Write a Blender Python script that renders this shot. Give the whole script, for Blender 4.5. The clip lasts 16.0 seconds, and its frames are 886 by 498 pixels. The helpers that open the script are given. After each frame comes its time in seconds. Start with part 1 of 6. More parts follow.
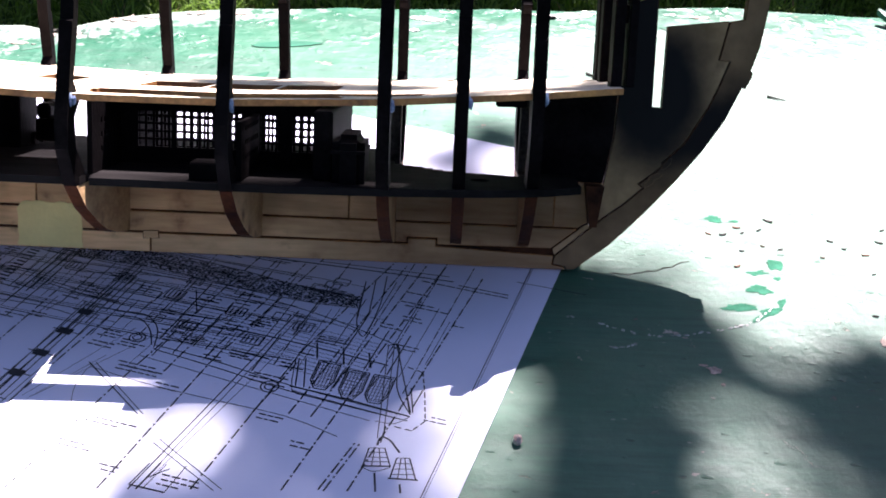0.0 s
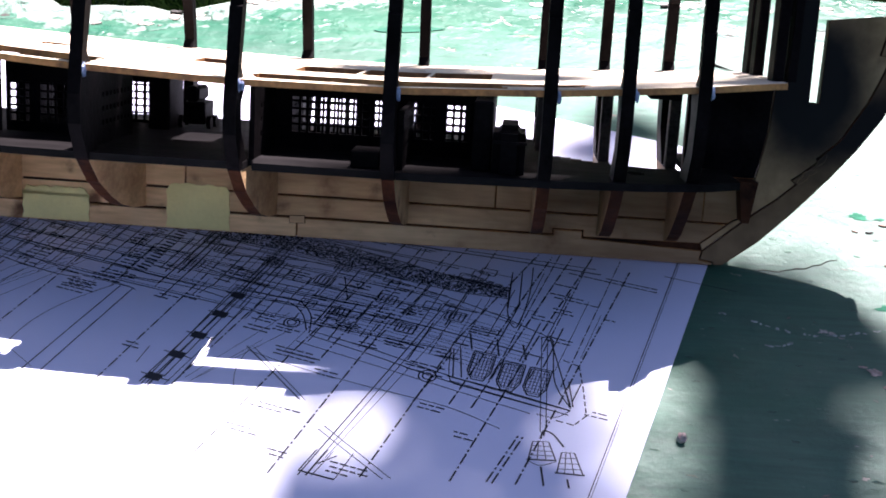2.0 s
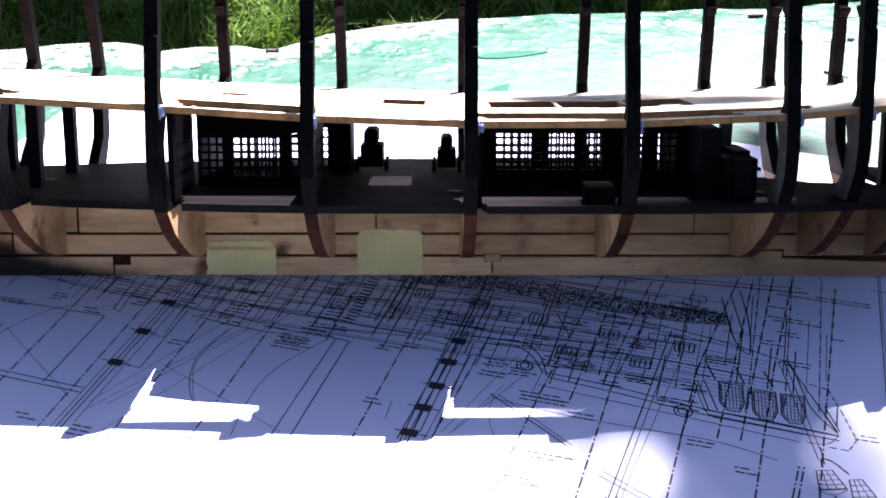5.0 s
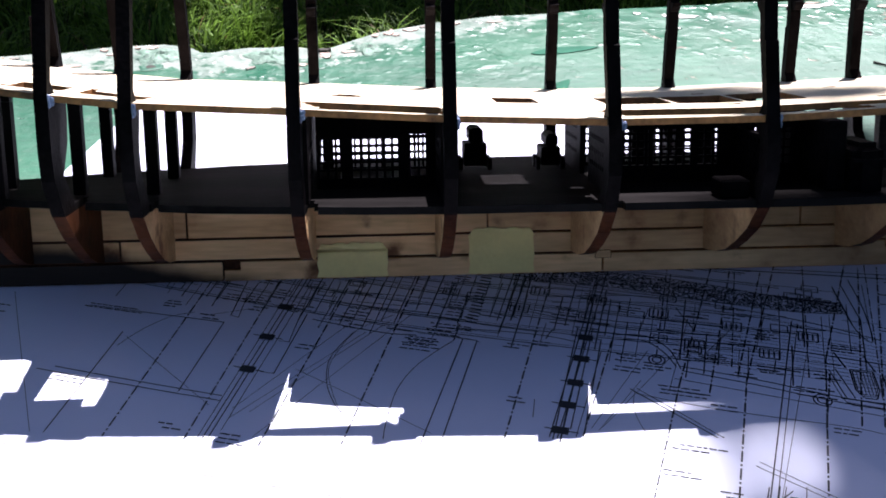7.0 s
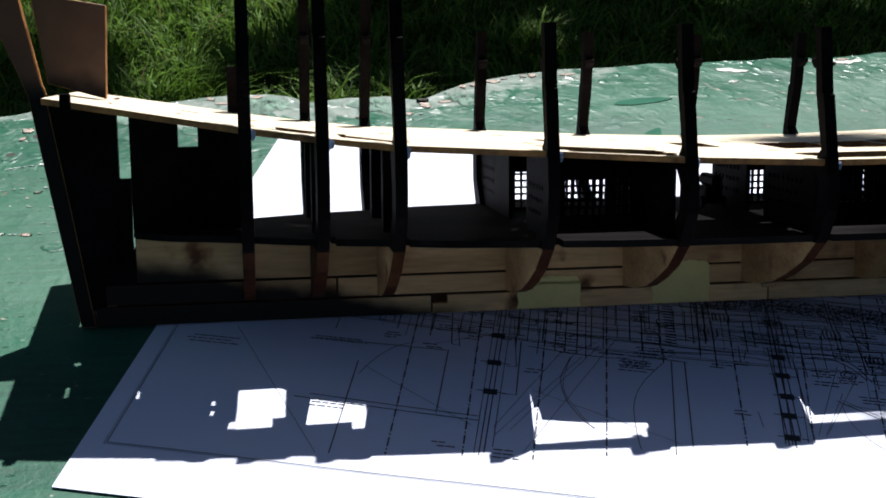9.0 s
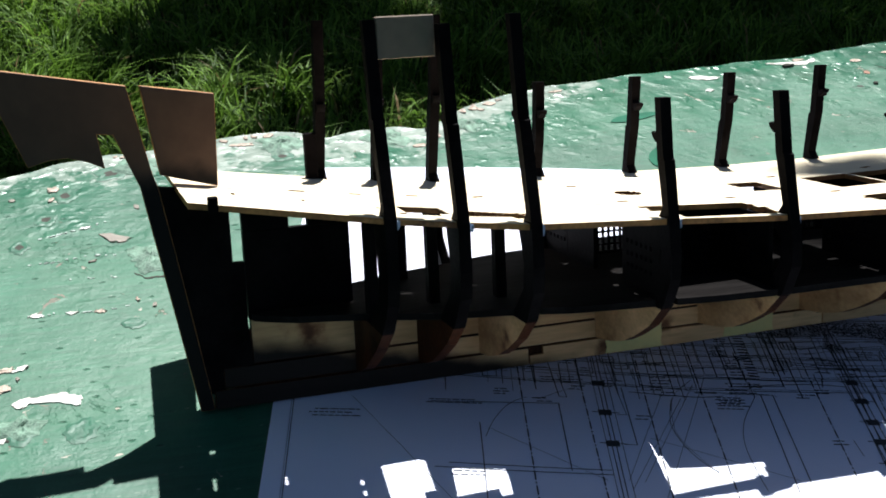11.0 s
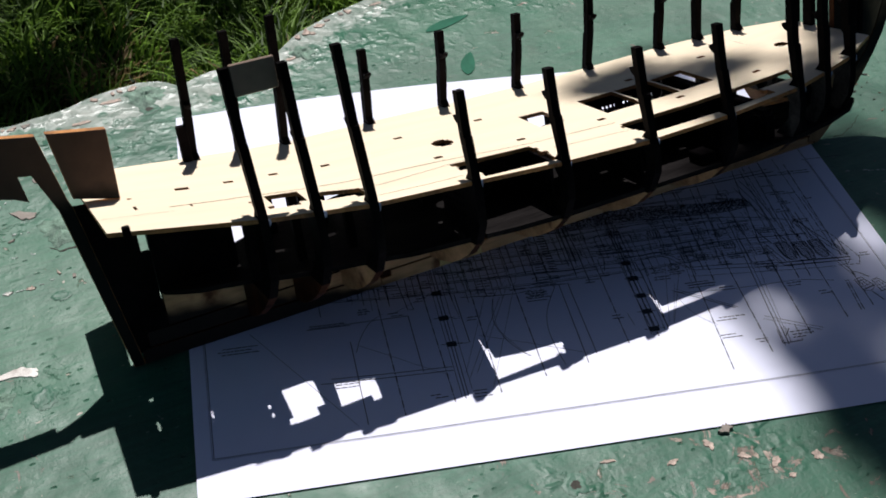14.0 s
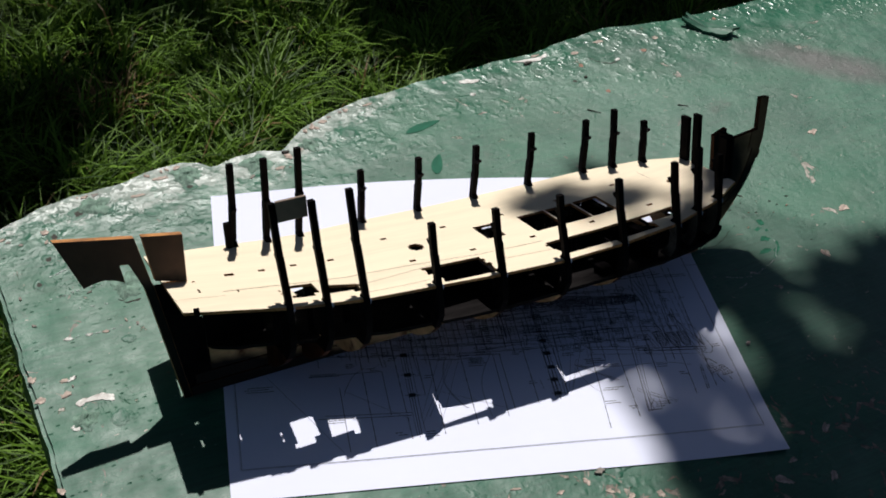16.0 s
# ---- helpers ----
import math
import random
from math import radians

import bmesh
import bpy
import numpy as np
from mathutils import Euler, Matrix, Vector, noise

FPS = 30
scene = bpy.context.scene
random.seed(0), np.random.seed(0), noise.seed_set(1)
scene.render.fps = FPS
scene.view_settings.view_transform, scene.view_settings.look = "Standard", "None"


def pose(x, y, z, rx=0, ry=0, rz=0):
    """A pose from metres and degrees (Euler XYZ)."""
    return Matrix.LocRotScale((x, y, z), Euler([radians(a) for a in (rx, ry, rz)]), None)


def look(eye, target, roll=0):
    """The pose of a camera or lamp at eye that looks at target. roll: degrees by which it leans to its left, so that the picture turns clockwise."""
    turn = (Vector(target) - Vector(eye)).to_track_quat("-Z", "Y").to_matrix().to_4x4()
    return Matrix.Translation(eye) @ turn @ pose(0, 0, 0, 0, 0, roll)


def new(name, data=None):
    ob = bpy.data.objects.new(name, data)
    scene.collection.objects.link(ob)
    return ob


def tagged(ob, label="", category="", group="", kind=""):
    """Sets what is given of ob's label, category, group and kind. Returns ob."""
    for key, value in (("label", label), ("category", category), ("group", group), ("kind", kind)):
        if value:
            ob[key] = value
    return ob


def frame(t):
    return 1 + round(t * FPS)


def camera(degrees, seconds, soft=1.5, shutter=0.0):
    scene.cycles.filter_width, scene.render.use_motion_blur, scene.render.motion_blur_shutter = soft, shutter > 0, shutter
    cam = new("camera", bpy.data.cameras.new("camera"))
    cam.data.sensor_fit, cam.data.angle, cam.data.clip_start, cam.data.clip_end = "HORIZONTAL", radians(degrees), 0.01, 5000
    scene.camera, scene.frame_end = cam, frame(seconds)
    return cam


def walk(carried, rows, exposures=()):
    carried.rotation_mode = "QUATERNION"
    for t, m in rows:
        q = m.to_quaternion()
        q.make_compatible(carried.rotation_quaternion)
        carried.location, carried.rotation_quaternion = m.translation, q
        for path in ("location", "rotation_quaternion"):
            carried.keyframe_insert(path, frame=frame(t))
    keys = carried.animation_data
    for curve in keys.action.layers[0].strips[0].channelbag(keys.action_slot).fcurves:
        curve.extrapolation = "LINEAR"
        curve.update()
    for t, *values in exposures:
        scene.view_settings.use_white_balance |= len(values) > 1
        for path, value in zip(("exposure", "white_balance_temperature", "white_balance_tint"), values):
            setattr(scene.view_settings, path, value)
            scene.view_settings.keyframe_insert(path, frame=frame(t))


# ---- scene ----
cam = camera(41.40, 16.0, soft=1.8)
PATH = [
    (0, (0.2576, -0.3968, 0.2407), (0.2499, 1.3312, -0.7664), 2.35),
    (0.5, (0.2555, -0.3987, 0.2395), (0.2309, 1.3214, -0.7806), 2.24),
    (1, (0.2408, -0.3971, 0.2420), (0.1864, 1.3133, -0.7933), 2.28),
    (1.5, (0.2316, -0.3963, 0.2427), (0.1459, 1.3135, -0.7914), 2.40),
    (2, (0.2219, -0.3952, 0.2409), (0.1222, 1.3131, -0.7944), 2.20),
    (2.5, (0.2092, -0.3948, 0.2405), (0.1161, 1.3159, -0.7914), 1.23),
    (3, (0.1947, -0.3935, 0.2434), (0.1423, 1.3192, -0.7880), 0.57),
    (3.5, (0.1767, -0.3955, 0.2427), (0.1664, 1.3228, -0.7807), 0.95),
    (4, (0.1536, -0.3923, 0.2422), (0.1688, 1.3249, -0.7828), 1.06),
    (4.5, (0.1366, -0.3909, 0.2416), (0.1505, 1.3322, -0.7735), 0.66),
    (5, (0.1199, -0.3870, 0.2429), (0.1250, 1.3354, -0.7737), 0.12),
    (5.2, (0.1127, -0.3872, 0.2411), (0.1191, 1.3367, -0.7729), 0.07),
    (7.3, (0.0366, -0.3832, 0.2459), (0.1834, 1.3287, -0.7776), 1.03),
    (7.5, (0.0217, -0.3811, 0.2490), (0.2179, 1.3295, -0.7684), 2.17),
    (8, (-0.0240, -0.3872, 0.2579), (0.1825, 1.3372, -0.7339), 1.89),
    (8.5, (-0.0492, -0.4050, 0.2491), (0.1996, 1.3270, -0.7196), 2.45),
    (9, (-0.0796, -0.4062, 0.2525), (0.2443, 1.3288, -0.6880), 3.15),
    (9.5, (-0.1099, -0.3929, 0.2561), (0.2840, 1.3245, -0.6903), 3.68),
    (10, (-0.1452, -0.3822, 0.2554), (0.3147, 1.3181, -0.6920), 3.96),
    (10.2, (-0.1553, -0.3788, 0.2600), (0.3247, 1.3136, -0.6916), 3.99),
    (12.3, (-0.2136, -0.3721, 0.3568), (0.5129, 1.1185, -0.7613), 3.16),
    (12.5, (-0.2180, -0.3798, 0.3653), (0.5130, 1.0949, -0.7709), 2.85),
    (13, (-0.2276, -0.4051, 0.3905), (0.5080, 1.0113, -0.8147), 2.28),
    (13.5, (-0.2214, -0.4270, 0.4120), (0.5142, 0.9451, -0.8435), 1.88),
    (14, (-0.2099, -0.4314, 0.4422), (0.5261, 0.8909, -0.8654), 2.01),
    (14.5, (-0.2149, -0.4415, 0.4776), (0.5444, 0.8520, -0.8454), 4.46),
    (15, (-0.2695, -0.5101, 0.5539), (0.5383, 0.7792, -0.7443), 7.41),
    (15.5, (-0.3218, -0.5517, 0.6075), (0.5337, 0.7161, -0.6812), 8.60),
    (16, (-0.2953, -0.5358, 0.6544), (0.5118, 0.7191, -0.6774), 8.71),
]
EXPOSURE = [(0.0, 2.32, 6250, 30), (1.5, 2.26, 6150, 30), (3.0, 2.2, 6050, 30), (5.0, 2.34, 5950, 32), (7.3, 1.28, 6000, 22), (8.0, 0.92, 6000, 17), (9.0, 0.48, 6000, 11), (9.5, 0.54, 6050, 10), (10.2, 1.06, 6050, 8), (12.5, 0.37, 6150, 8), (14.0, 0.04, 6200, 15), (15.0, -0.06, 6250, 13), (16.0, -0.16, 6250, 12)]
walk(cam, [(t, look(eye, target, roll)) for t, eye, target, roll in PATH], EXPOSURE)


# ---- light ----
world = bpy.data.worlds.new("world")
scene.world = world
world.use_nodes = True
wt = world.node_tree
sky = wt.nodes.new("ShaderNodeTexSky")
sky.sky_type, sky.sun_disc = "NISHITA", False
sky.ozone_density = 2.5
sky.sun_elevation, sky.sun_rotation = radians(57), radians(18)
wt.links.new(sky.outputs[0], wt.nodes["Background"].inputs[0])
wt.nodes["Background"].inputs[1].default_value = 0.0255
sun = new("sun", bpy.data.lights.new("sun", "SUN"))
sun.data.energy, sun.data.angle, sun.data.color = 5.0, radians(0.53), (1.0, 0.96, 0.88)
SUN = Vector((0.20, 0.61, 1.0)).normalized()
sun.matrix_world = look(SUN * 5, (0, 0, 0))


# ---- materials ----
def material(name, base, rough=0.7, vary=0.25, scale=40.0, bump=0.15, bump_scale=None, metal=0.0, spread=None, stretch=(1, 1, 1), spec=0.5, obj_random=0.0):
    """Base colour varied at two scales, with fine relief."""
    m = bpy.data.materials.new(name)
    m.use_nodes = True
    n, l = m.node_tree.nodes, m.node_tree.links
    b = n["Principled BSDF"]
    b.inputs["Roughness"].default_value, b.inputs["Metallic"].default_value = rough, metal
    b.inputs["Specular IOR Level"].default_value = spec
    co = n.new("ShaderNodeTexCoord")
    mp = n.new("ShaderNodeMapping")
    mp.inputs["Scale"].default_value = stretch
    l.new(co.outputs["Object"], mp.inputs[0])
    big = n.new("ShaderNodeTexNoise")
    big.inputs["Scale"].default_value, big.inputs["Detail"].default_value = scale, 5
    small = n.new("ShaderNodeTexNoise")
    small.inputs["Scale"].default_value, small.inputs["Detail"].default_value = scale * 9, 6
    l.new(mp.outputs[0], big.inputs[0])
    l.new(mp.outputs[0], small.inputs[0])
    ramp = n.new("ShaderNodeValToRGB")
    dark = [c * (1 - vary) for c in base]
    light = [min(1, c * (1 + vary)) for c in (spread or base)]
    ramp.color_ramp.elements[0].position, ramp.color_ramp.elements[1].position = 0.3, 0.72
    ramp.color_ramp.elements[0].color, ramp.color_ramp.elements[1].color = (*dark, 1), (*light, 1)
    add = n.new("ShaderNodeMath")
    add.operation = "MULTIPLY_ADD"
    add.inputs[1].default_value = 0.35
    l.new(small.outputs[0], add.inputs[0])
    sub = n.new("ShaderNodeMath")
    sub.operation = "MULTIPLY_ADD"
    sub.inputs[1].default_value, sub.inputs[2].default_value = 0.75, -0.05
    l.new(big.outputs[0], sub.inputs[0])
    l.new(sub.outputs[0], add.inputs[2])
    l.new(add.outputs[0], ramp.inputs[0])
    out = ramp.outputs[0]
    if obj_random:
        info = n.new("ShaderNodeObjectInfo")
        hsv = n.new("ShaderNodeHueSaturation")
        rng = n.new("ShaderNodeMapRange")
        rng.inputs[3].default_value, rng.inputs[4].default_value = 1 - obj_random, 1 + obj_random
        l.new(info.outputs["Random"], rng.inputs[0])
        l.new(rng.outputs[0], hsv.inputs["Value"])
        l.new(out, hsv.inputs["Color"])
        out = hsv.outputs[0]
    l.new(out, b.inputs["Base Color"])
    bp = n.new("ShaderNodeBump")
    bp.inputs["Strength"].default_value, bp.inputs["Distance"].default_value = bump, 0.0006
    l.new(small.outputs[0], bp.inputs["Height"])
    l.new(bp.outputs[0], b.inputs["Normal"])
    return m


def spray_shade_tone(m, overlay, field):
    """A tone over the base colour where field (a function of node makers) is high: overspray, stains, and shade put on
    the bow planks.
    """
    n, l = m.node_tree.nodes, m.node_tree.links
    b = n["Principled BSDF"]
    src = b.inputs["Base Color"].links[0].from_socket
    co = n.new("ShaderNodeTexCoord")
    sp = n.new("ShaderNodeSeparateXYZ")
    l.new(co.outputs["Object"], sp.inputs[0])
    nz = n.new("ShaderNodeTexNoise")
    nz.inputs["Scale"].default_value, nz.inputs["Detail"].default_value = 55, 6
    l.new(co.outputs["Object"], nz.inputs[0])

    def op(kind, a, bb):
        q = n.new("ShaderNodeMath")
        q.operation = kind
        for k, v in enumerate((a, bb)):
            if isinstance(v, (int, float)):
                q.inputs[k].default_value = v
            else:
                l.new(v, q.inputs[k])
        return q.outputs[0]

    val = field(op, sp.outputs[0], sp.outputs[2], op("SUBTRACT", nz.outputs[0], 0.5))
    rg = n.new("ShaderNodeMapRange")
    rg.interpolation_type = "SMOOTHSTEP"
    l.new(val, rg.inputs[0])
    mx = n.new("ShaderNodeMix")
    mx.data_type = "RGBA"
    l.new(rg.outputs[0], mx.inputs["Factor"])
    l.new(src, mx.inputs["A"])
    mx.inputs["B"].default_value = (*overlay, 1)
    l.new(mx.outputs["Result"], b.inputs["Base Color"])
    return m


black_paint = material("black_paint", (0.0026, 0.0022, 0.0025), 0.6, 0.5, 60, 0.4, spec=0.015, spread=(0.0066, 0.0054, 0.0058))
burnt_brown = material("burnt_brown", (0.012, 0.0035, 0.0024), 0.5, 0.5, 40, 0.3, spread=(0.062, 0.022, 0.009), spec=0.06)
# greyer black for bow rib sides and posts, carrying their bounce light
bounce_black = material("bounce_black", (0.012, 0.011, 0.010), 0.7, 0.5, 70, 0.5, spread=(0.060, 0.054, 0.048), spec=0.12)
stem_paint = material("stem_paint", (0.37, 0.230, 0.105), 0.5, 0.3, 22, 0.3, spread=(0.51, 0.340, 0.175), spec=0.12)
stem_dark = material("stem_dark", (0.14, 0.083, 0.038), 0.5, 0.3, 14, 0.3, spread=(0.27, 0.172, 0.088), spec=0.12)
plate_brown = material("plate_brown", (0.090, 0.056, 0.040), 0.45, 0.25, 20, 0.15, spec=0.12)
keel_wood = material("keel_wood", (0.57, 0.325, 0.145), 0.6, 0.25, 35, 0.3, stretch=(0.25, 1, 2), obj_random=0.16, spread=(0.74, 0.495, 0.255), spec=0.15)
# brown stern plates turn near black below about z 0.10
spray_shade_tone(plate_brown, (0.006, 0.005, 0.005), lambda op, x, z, w: op("MULTIPLY", op("ADD", op("SUBTRACT", 0.101, z), op("MULTIPLY", w, 0.02)), 80.0))
spray_shade_tone(keel_wood, (0.34, 0.155, 0.065), lambda op, x, z, w: op("MULTIPLY", op("SUBTRACT", w, 0.055), 4.5))
spray_shade_tone(keel_wood, (0.13, 0.055, 0.026), lambda op, x, z, w: op("MULTIPLY", op("SUBTRACT", op("ABSOLUTE", w, 0), 0.125), 7.0))
spray_shade_tone(keel_wood, (0.014, 0.010, 0.008), lambda op, x, z, w: op("ADD", op("MULTIPLY", op("ADD", op("SUBTRACT", op("MULTIPLY", x, -0.20), z), op("ADD", op("MULTIPLY", w, 0.008), 0.0012)), 110.0), 0.5))
# planks darken towards the bow, shade put into the wood colour
spray_shade_tone(keel_wood, (0.135, 0.070, 0.034), lambda op, x, z, w: op("MINIMUM", op("MULTIPLY", op("ADD", op("SUBTRACT", x, 0.125), op("MULTIPLY", w, 0.12)), 4.5), 0.60))
spray_shade_tone(stem_paint, (0.10, 0.055, 0.03), lambda op, x, z, w: op("MULTIPLY", op("SUBTRACT", w, 0.06), 4.0))
spray_shade_tone(stem_paint, (0.007, 0.007, 0.007), lambda op, x, z, w: op("SUBTRACT", 1.60, op("MULTIPLY", op("ADD", op("POWER", op("ADD", op("POWER", op("ABSOLUTE", op("SUBTRACT", x, 0.334), 0), 2.0), op("POWER", op("ABSOLUTE", op("MULTIPLY", op("SUBTRACT", z, 0.070), 0.75), 0), 2.0)), 0.5), op("MULTIPLY", w, 0.010)), 46.0)))
spray_shade_tone(stem_paint, (0.005, 0.005, 0.005), lambda op, x, z, w: op("MINIMUM", op("MULTIPLY", op("ADD", op("SUBTRACT", z, 0.054), op("MULTIPLY", w, 0.006)), 70.0), op("ADD", op("MULTIPLY", op("SUBTRACT", 0.3345, x), 300.0), 0.5)))
spray_shade_tone(stem_dark, (0.007, 0.006, 0.006), lambda op, x, z, w: op("SUBTRACT", 1.25, op("MULTIPLY", op("ADD", op("ABSOLUTE", op("SUBTRACT", z, 0.058), 0), op("MULTIPLY", w, 0.02)), 42.0)))
board_mat = material("board_mat", (0.25, 0.185, 0.140), 0.6, 0.2, 30, 0.2, spec=0.15)
deck_wood = material("deck_wood", (0.84, 0.71, 0.52), 0.55, 0.1, 30, 0.15, stretch=(0.12, 2, 1))
burnt_edge = material("burnt_edge", (0.20, 0.070, 0.018), 0.6, 0.5, 60, 0.2, spread=(0.46, 0.20, 0.055))
tape_mat = material("tape_mat", (0.82, 0.70, 0.29), 0.75, 0.08, 60, 0.35)
paper_mat = material("paper_mat", (0.755, 0.772, 0.92), 0.8, 0.02, 12, 0.05)
ink_mat = material("ink_mat", (0.03, 0.03, 0.035), 0.8, 0.2, 60, 0.0)
# base far darker than the deck's own grey, for the shade between decks
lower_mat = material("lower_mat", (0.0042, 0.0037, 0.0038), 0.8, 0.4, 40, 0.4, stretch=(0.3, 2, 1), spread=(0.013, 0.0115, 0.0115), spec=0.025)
glue_mat = material("glue_mat", (0.10, 0.14, 0.27), 0.3, 0.5, 400, 0.1, spread=(0.30, 0.36, 0.52))
bark_mat = material("bark_mat", (0.09, 0.065, 0.045), 0.9, 0.4, 30, 0.6)


# ---- mesh helpers ----
def mesh_of(bm, name, mats):
    me = bpy.data.meshes.new(name)
    bm.normal_update()
    bm.to_mesh(me)
    bm.free()
    for m in mats if isinstance(mats, (list, tuple)) else [mats]:
        me.materials.append(m)
    return me


def part(name, bm, mats, parent=None, label=""):
    ob = new(name, mesh_of(bm, name, mats))
    ob.parent = parent
    return tagged(ob, label) if label else ob


def thing(name, label, category, m=None, group="", kind=""):
    ob = new(name)
    ob.empty_display_size = 0.02
    if m is not None:
        ob.matrix_world = m
    return tagged(ob, label, category, group, kind)


def ring_plate(bm, poly, lo, hi, axis, mat=0):
    """A plate from an outline in two axes, between lo and hi on the third (0 x, 1 y, 2 z)."""
    def at(u, v, w):
        return {0: (w, u, v), 1: (u, w, v), 2: (u, v, w)}[axis]
    a = [bm.verts.new(at(u, v, lo)) for u, v in poly]
    b = [bm.verts.new(at(u, v, hi)) for u, v in poly]
    faces = [bm.faces.new(a), bm.faces.new(list(reversed(b)))]
    n = len(poly)
    for i in range(n):
        faces.append(bm.faces.new((a[i], b[i], b[(i + 1) % n], a[(i + 1) % n])))
    for f in faces:
        f.material_index = mat
    bmesh.ops.recalc_face_normals(bm, faces=faces)
    return faces


def plate(poly, lo, hi, axis=1, bevel=0.0):
    bm = bmesh.new()
    ring_plate(bm, poly, lo, hi, axis)
    if bevel:
        bmesh.ops.bevel(bm, geom=bm.edges[:], offset=bevel, segments=1, affect="EDGES", clamp_overlap=True)
        bm.normal_update()
        for f in bm.faces:
            f.material_index = 0 if abs(f.normal[axis]) > 0.98 else 1
    return bm


def box(bm, x0, x1, y0, y1, z0, z1, bevel=0.0):
    r = bmesh.ops.create_cube(bm, size=1)
    bmesh.ops.scale(bm, vec=(x1 - x0, y1 - y0, z1 - z0), verts=r["verts"])
    bmesh.ops.translate(bm, vec=((x0 + x1) / 2, (y0 + y1) / 2, (z0 + z1) / 2), verts=r["verts"])
    if bevel:
        es = list({e for v in r["verts"] for e in v.link_edges})
        bmesh.ops.bevel(bm, geom=es, offset=bevel, segments=1, affect="EDGES", clamp_overlap=True)
    return bm


def boxed(*a, bevel=0.0):
    return box(bmesh.new(), *a, bevel=bevel)


# ---- garden ground and table ----
GROUND = -0.52


def grid_sheet(x0, x1, y0, y1, nx, ny, fz):
    bm = bmesh.new()
    v = [[bm.verts.new((x0 + (x1 - x0) * i / nx, y0 + (y1 - y0) * j / ny, 0)) for i in range(nx + 1)] for j in range(ny + 1)]
    for row in v:
        for p in row:
            p.co.z = fz(p.co.x, p.co.y)
    for j in range(ny):
        for i in range(nx):
            bm.faces.new((v[j][i], v[j][i + 1], v[j + 1][i + 1], v[j + 1][i]))
    return bm


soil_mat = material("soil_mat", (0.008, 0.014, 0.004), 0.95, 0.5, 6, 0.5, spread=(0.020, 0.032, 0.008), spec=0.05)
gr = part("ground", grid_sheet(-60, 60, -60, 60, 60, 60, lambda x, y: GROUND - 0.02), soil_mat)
tagged(gr, "mossy lawn ground under the grass", "ground", kind="structure")

FAR_EDGE = [(-0.250, 0.215), (-0.225, 0.226), (-0.195, 0.239), (-0.165, 0.248), (-0.120, 0.254), (-0.090, 0.260), (-0.067, 0.264), (-0.050, 0.257), (-0.042, 0.248), (-0.020, 0.255), (0.002, 0.258), (0.022, 0.252), (0.032, 0.258), (0.050, 0.274), (0.070, 0.284), (0.100, 0.293), (0.127, 0.303), (0.200, 0.312), (0.265, 0.318), (0.330, 0.325), (0.380, 0.336), (0.430, 0.344), (0.534, 0.338), (0.75, 0.345), (1.0, 0.35)]


def far_edge(x):
    return float(np.interp(x, [p[0] for p in FAR_EDGE], [p[1] for p in FAR_EDGE])) + 0.0022 * noise.noise((x * 60, 0.3, 0)) + 0.004 * noise.noise((x * 17, 2.3, 0))


def table_top():
    out = []
    xs = np.linspace(-0.234, 1.0, 260)
    out += [(float(x), far_edge(float(x))) for x in xs]
    out += [(1.0, -0.75)]
    for y in np.linspace(-0.75, 0.19, 150):
        out.append((-0.2435 + 0.0015 * noise.noise((3.1, float(y) * 60, 0)) + 0.003 * noise.noise((7.7, float(y) * 14, 0)), float(y)))
    out += [(-0.2425, 0.207), (-0.2395, 0.216)]
    bm = bmesh.new()
    ring_plate(bm, out, -0.035, 0.0, 2)
    top = [e for e in bm.edges if e.verts[0].co.z > -0.001 and e.verts[1].co.z > -0.001]
    bmesh.ops.bevel(bm, geom=top, offset=0.003, segments=2, affect="EDGES", clamp_overlap=True)
    return bm


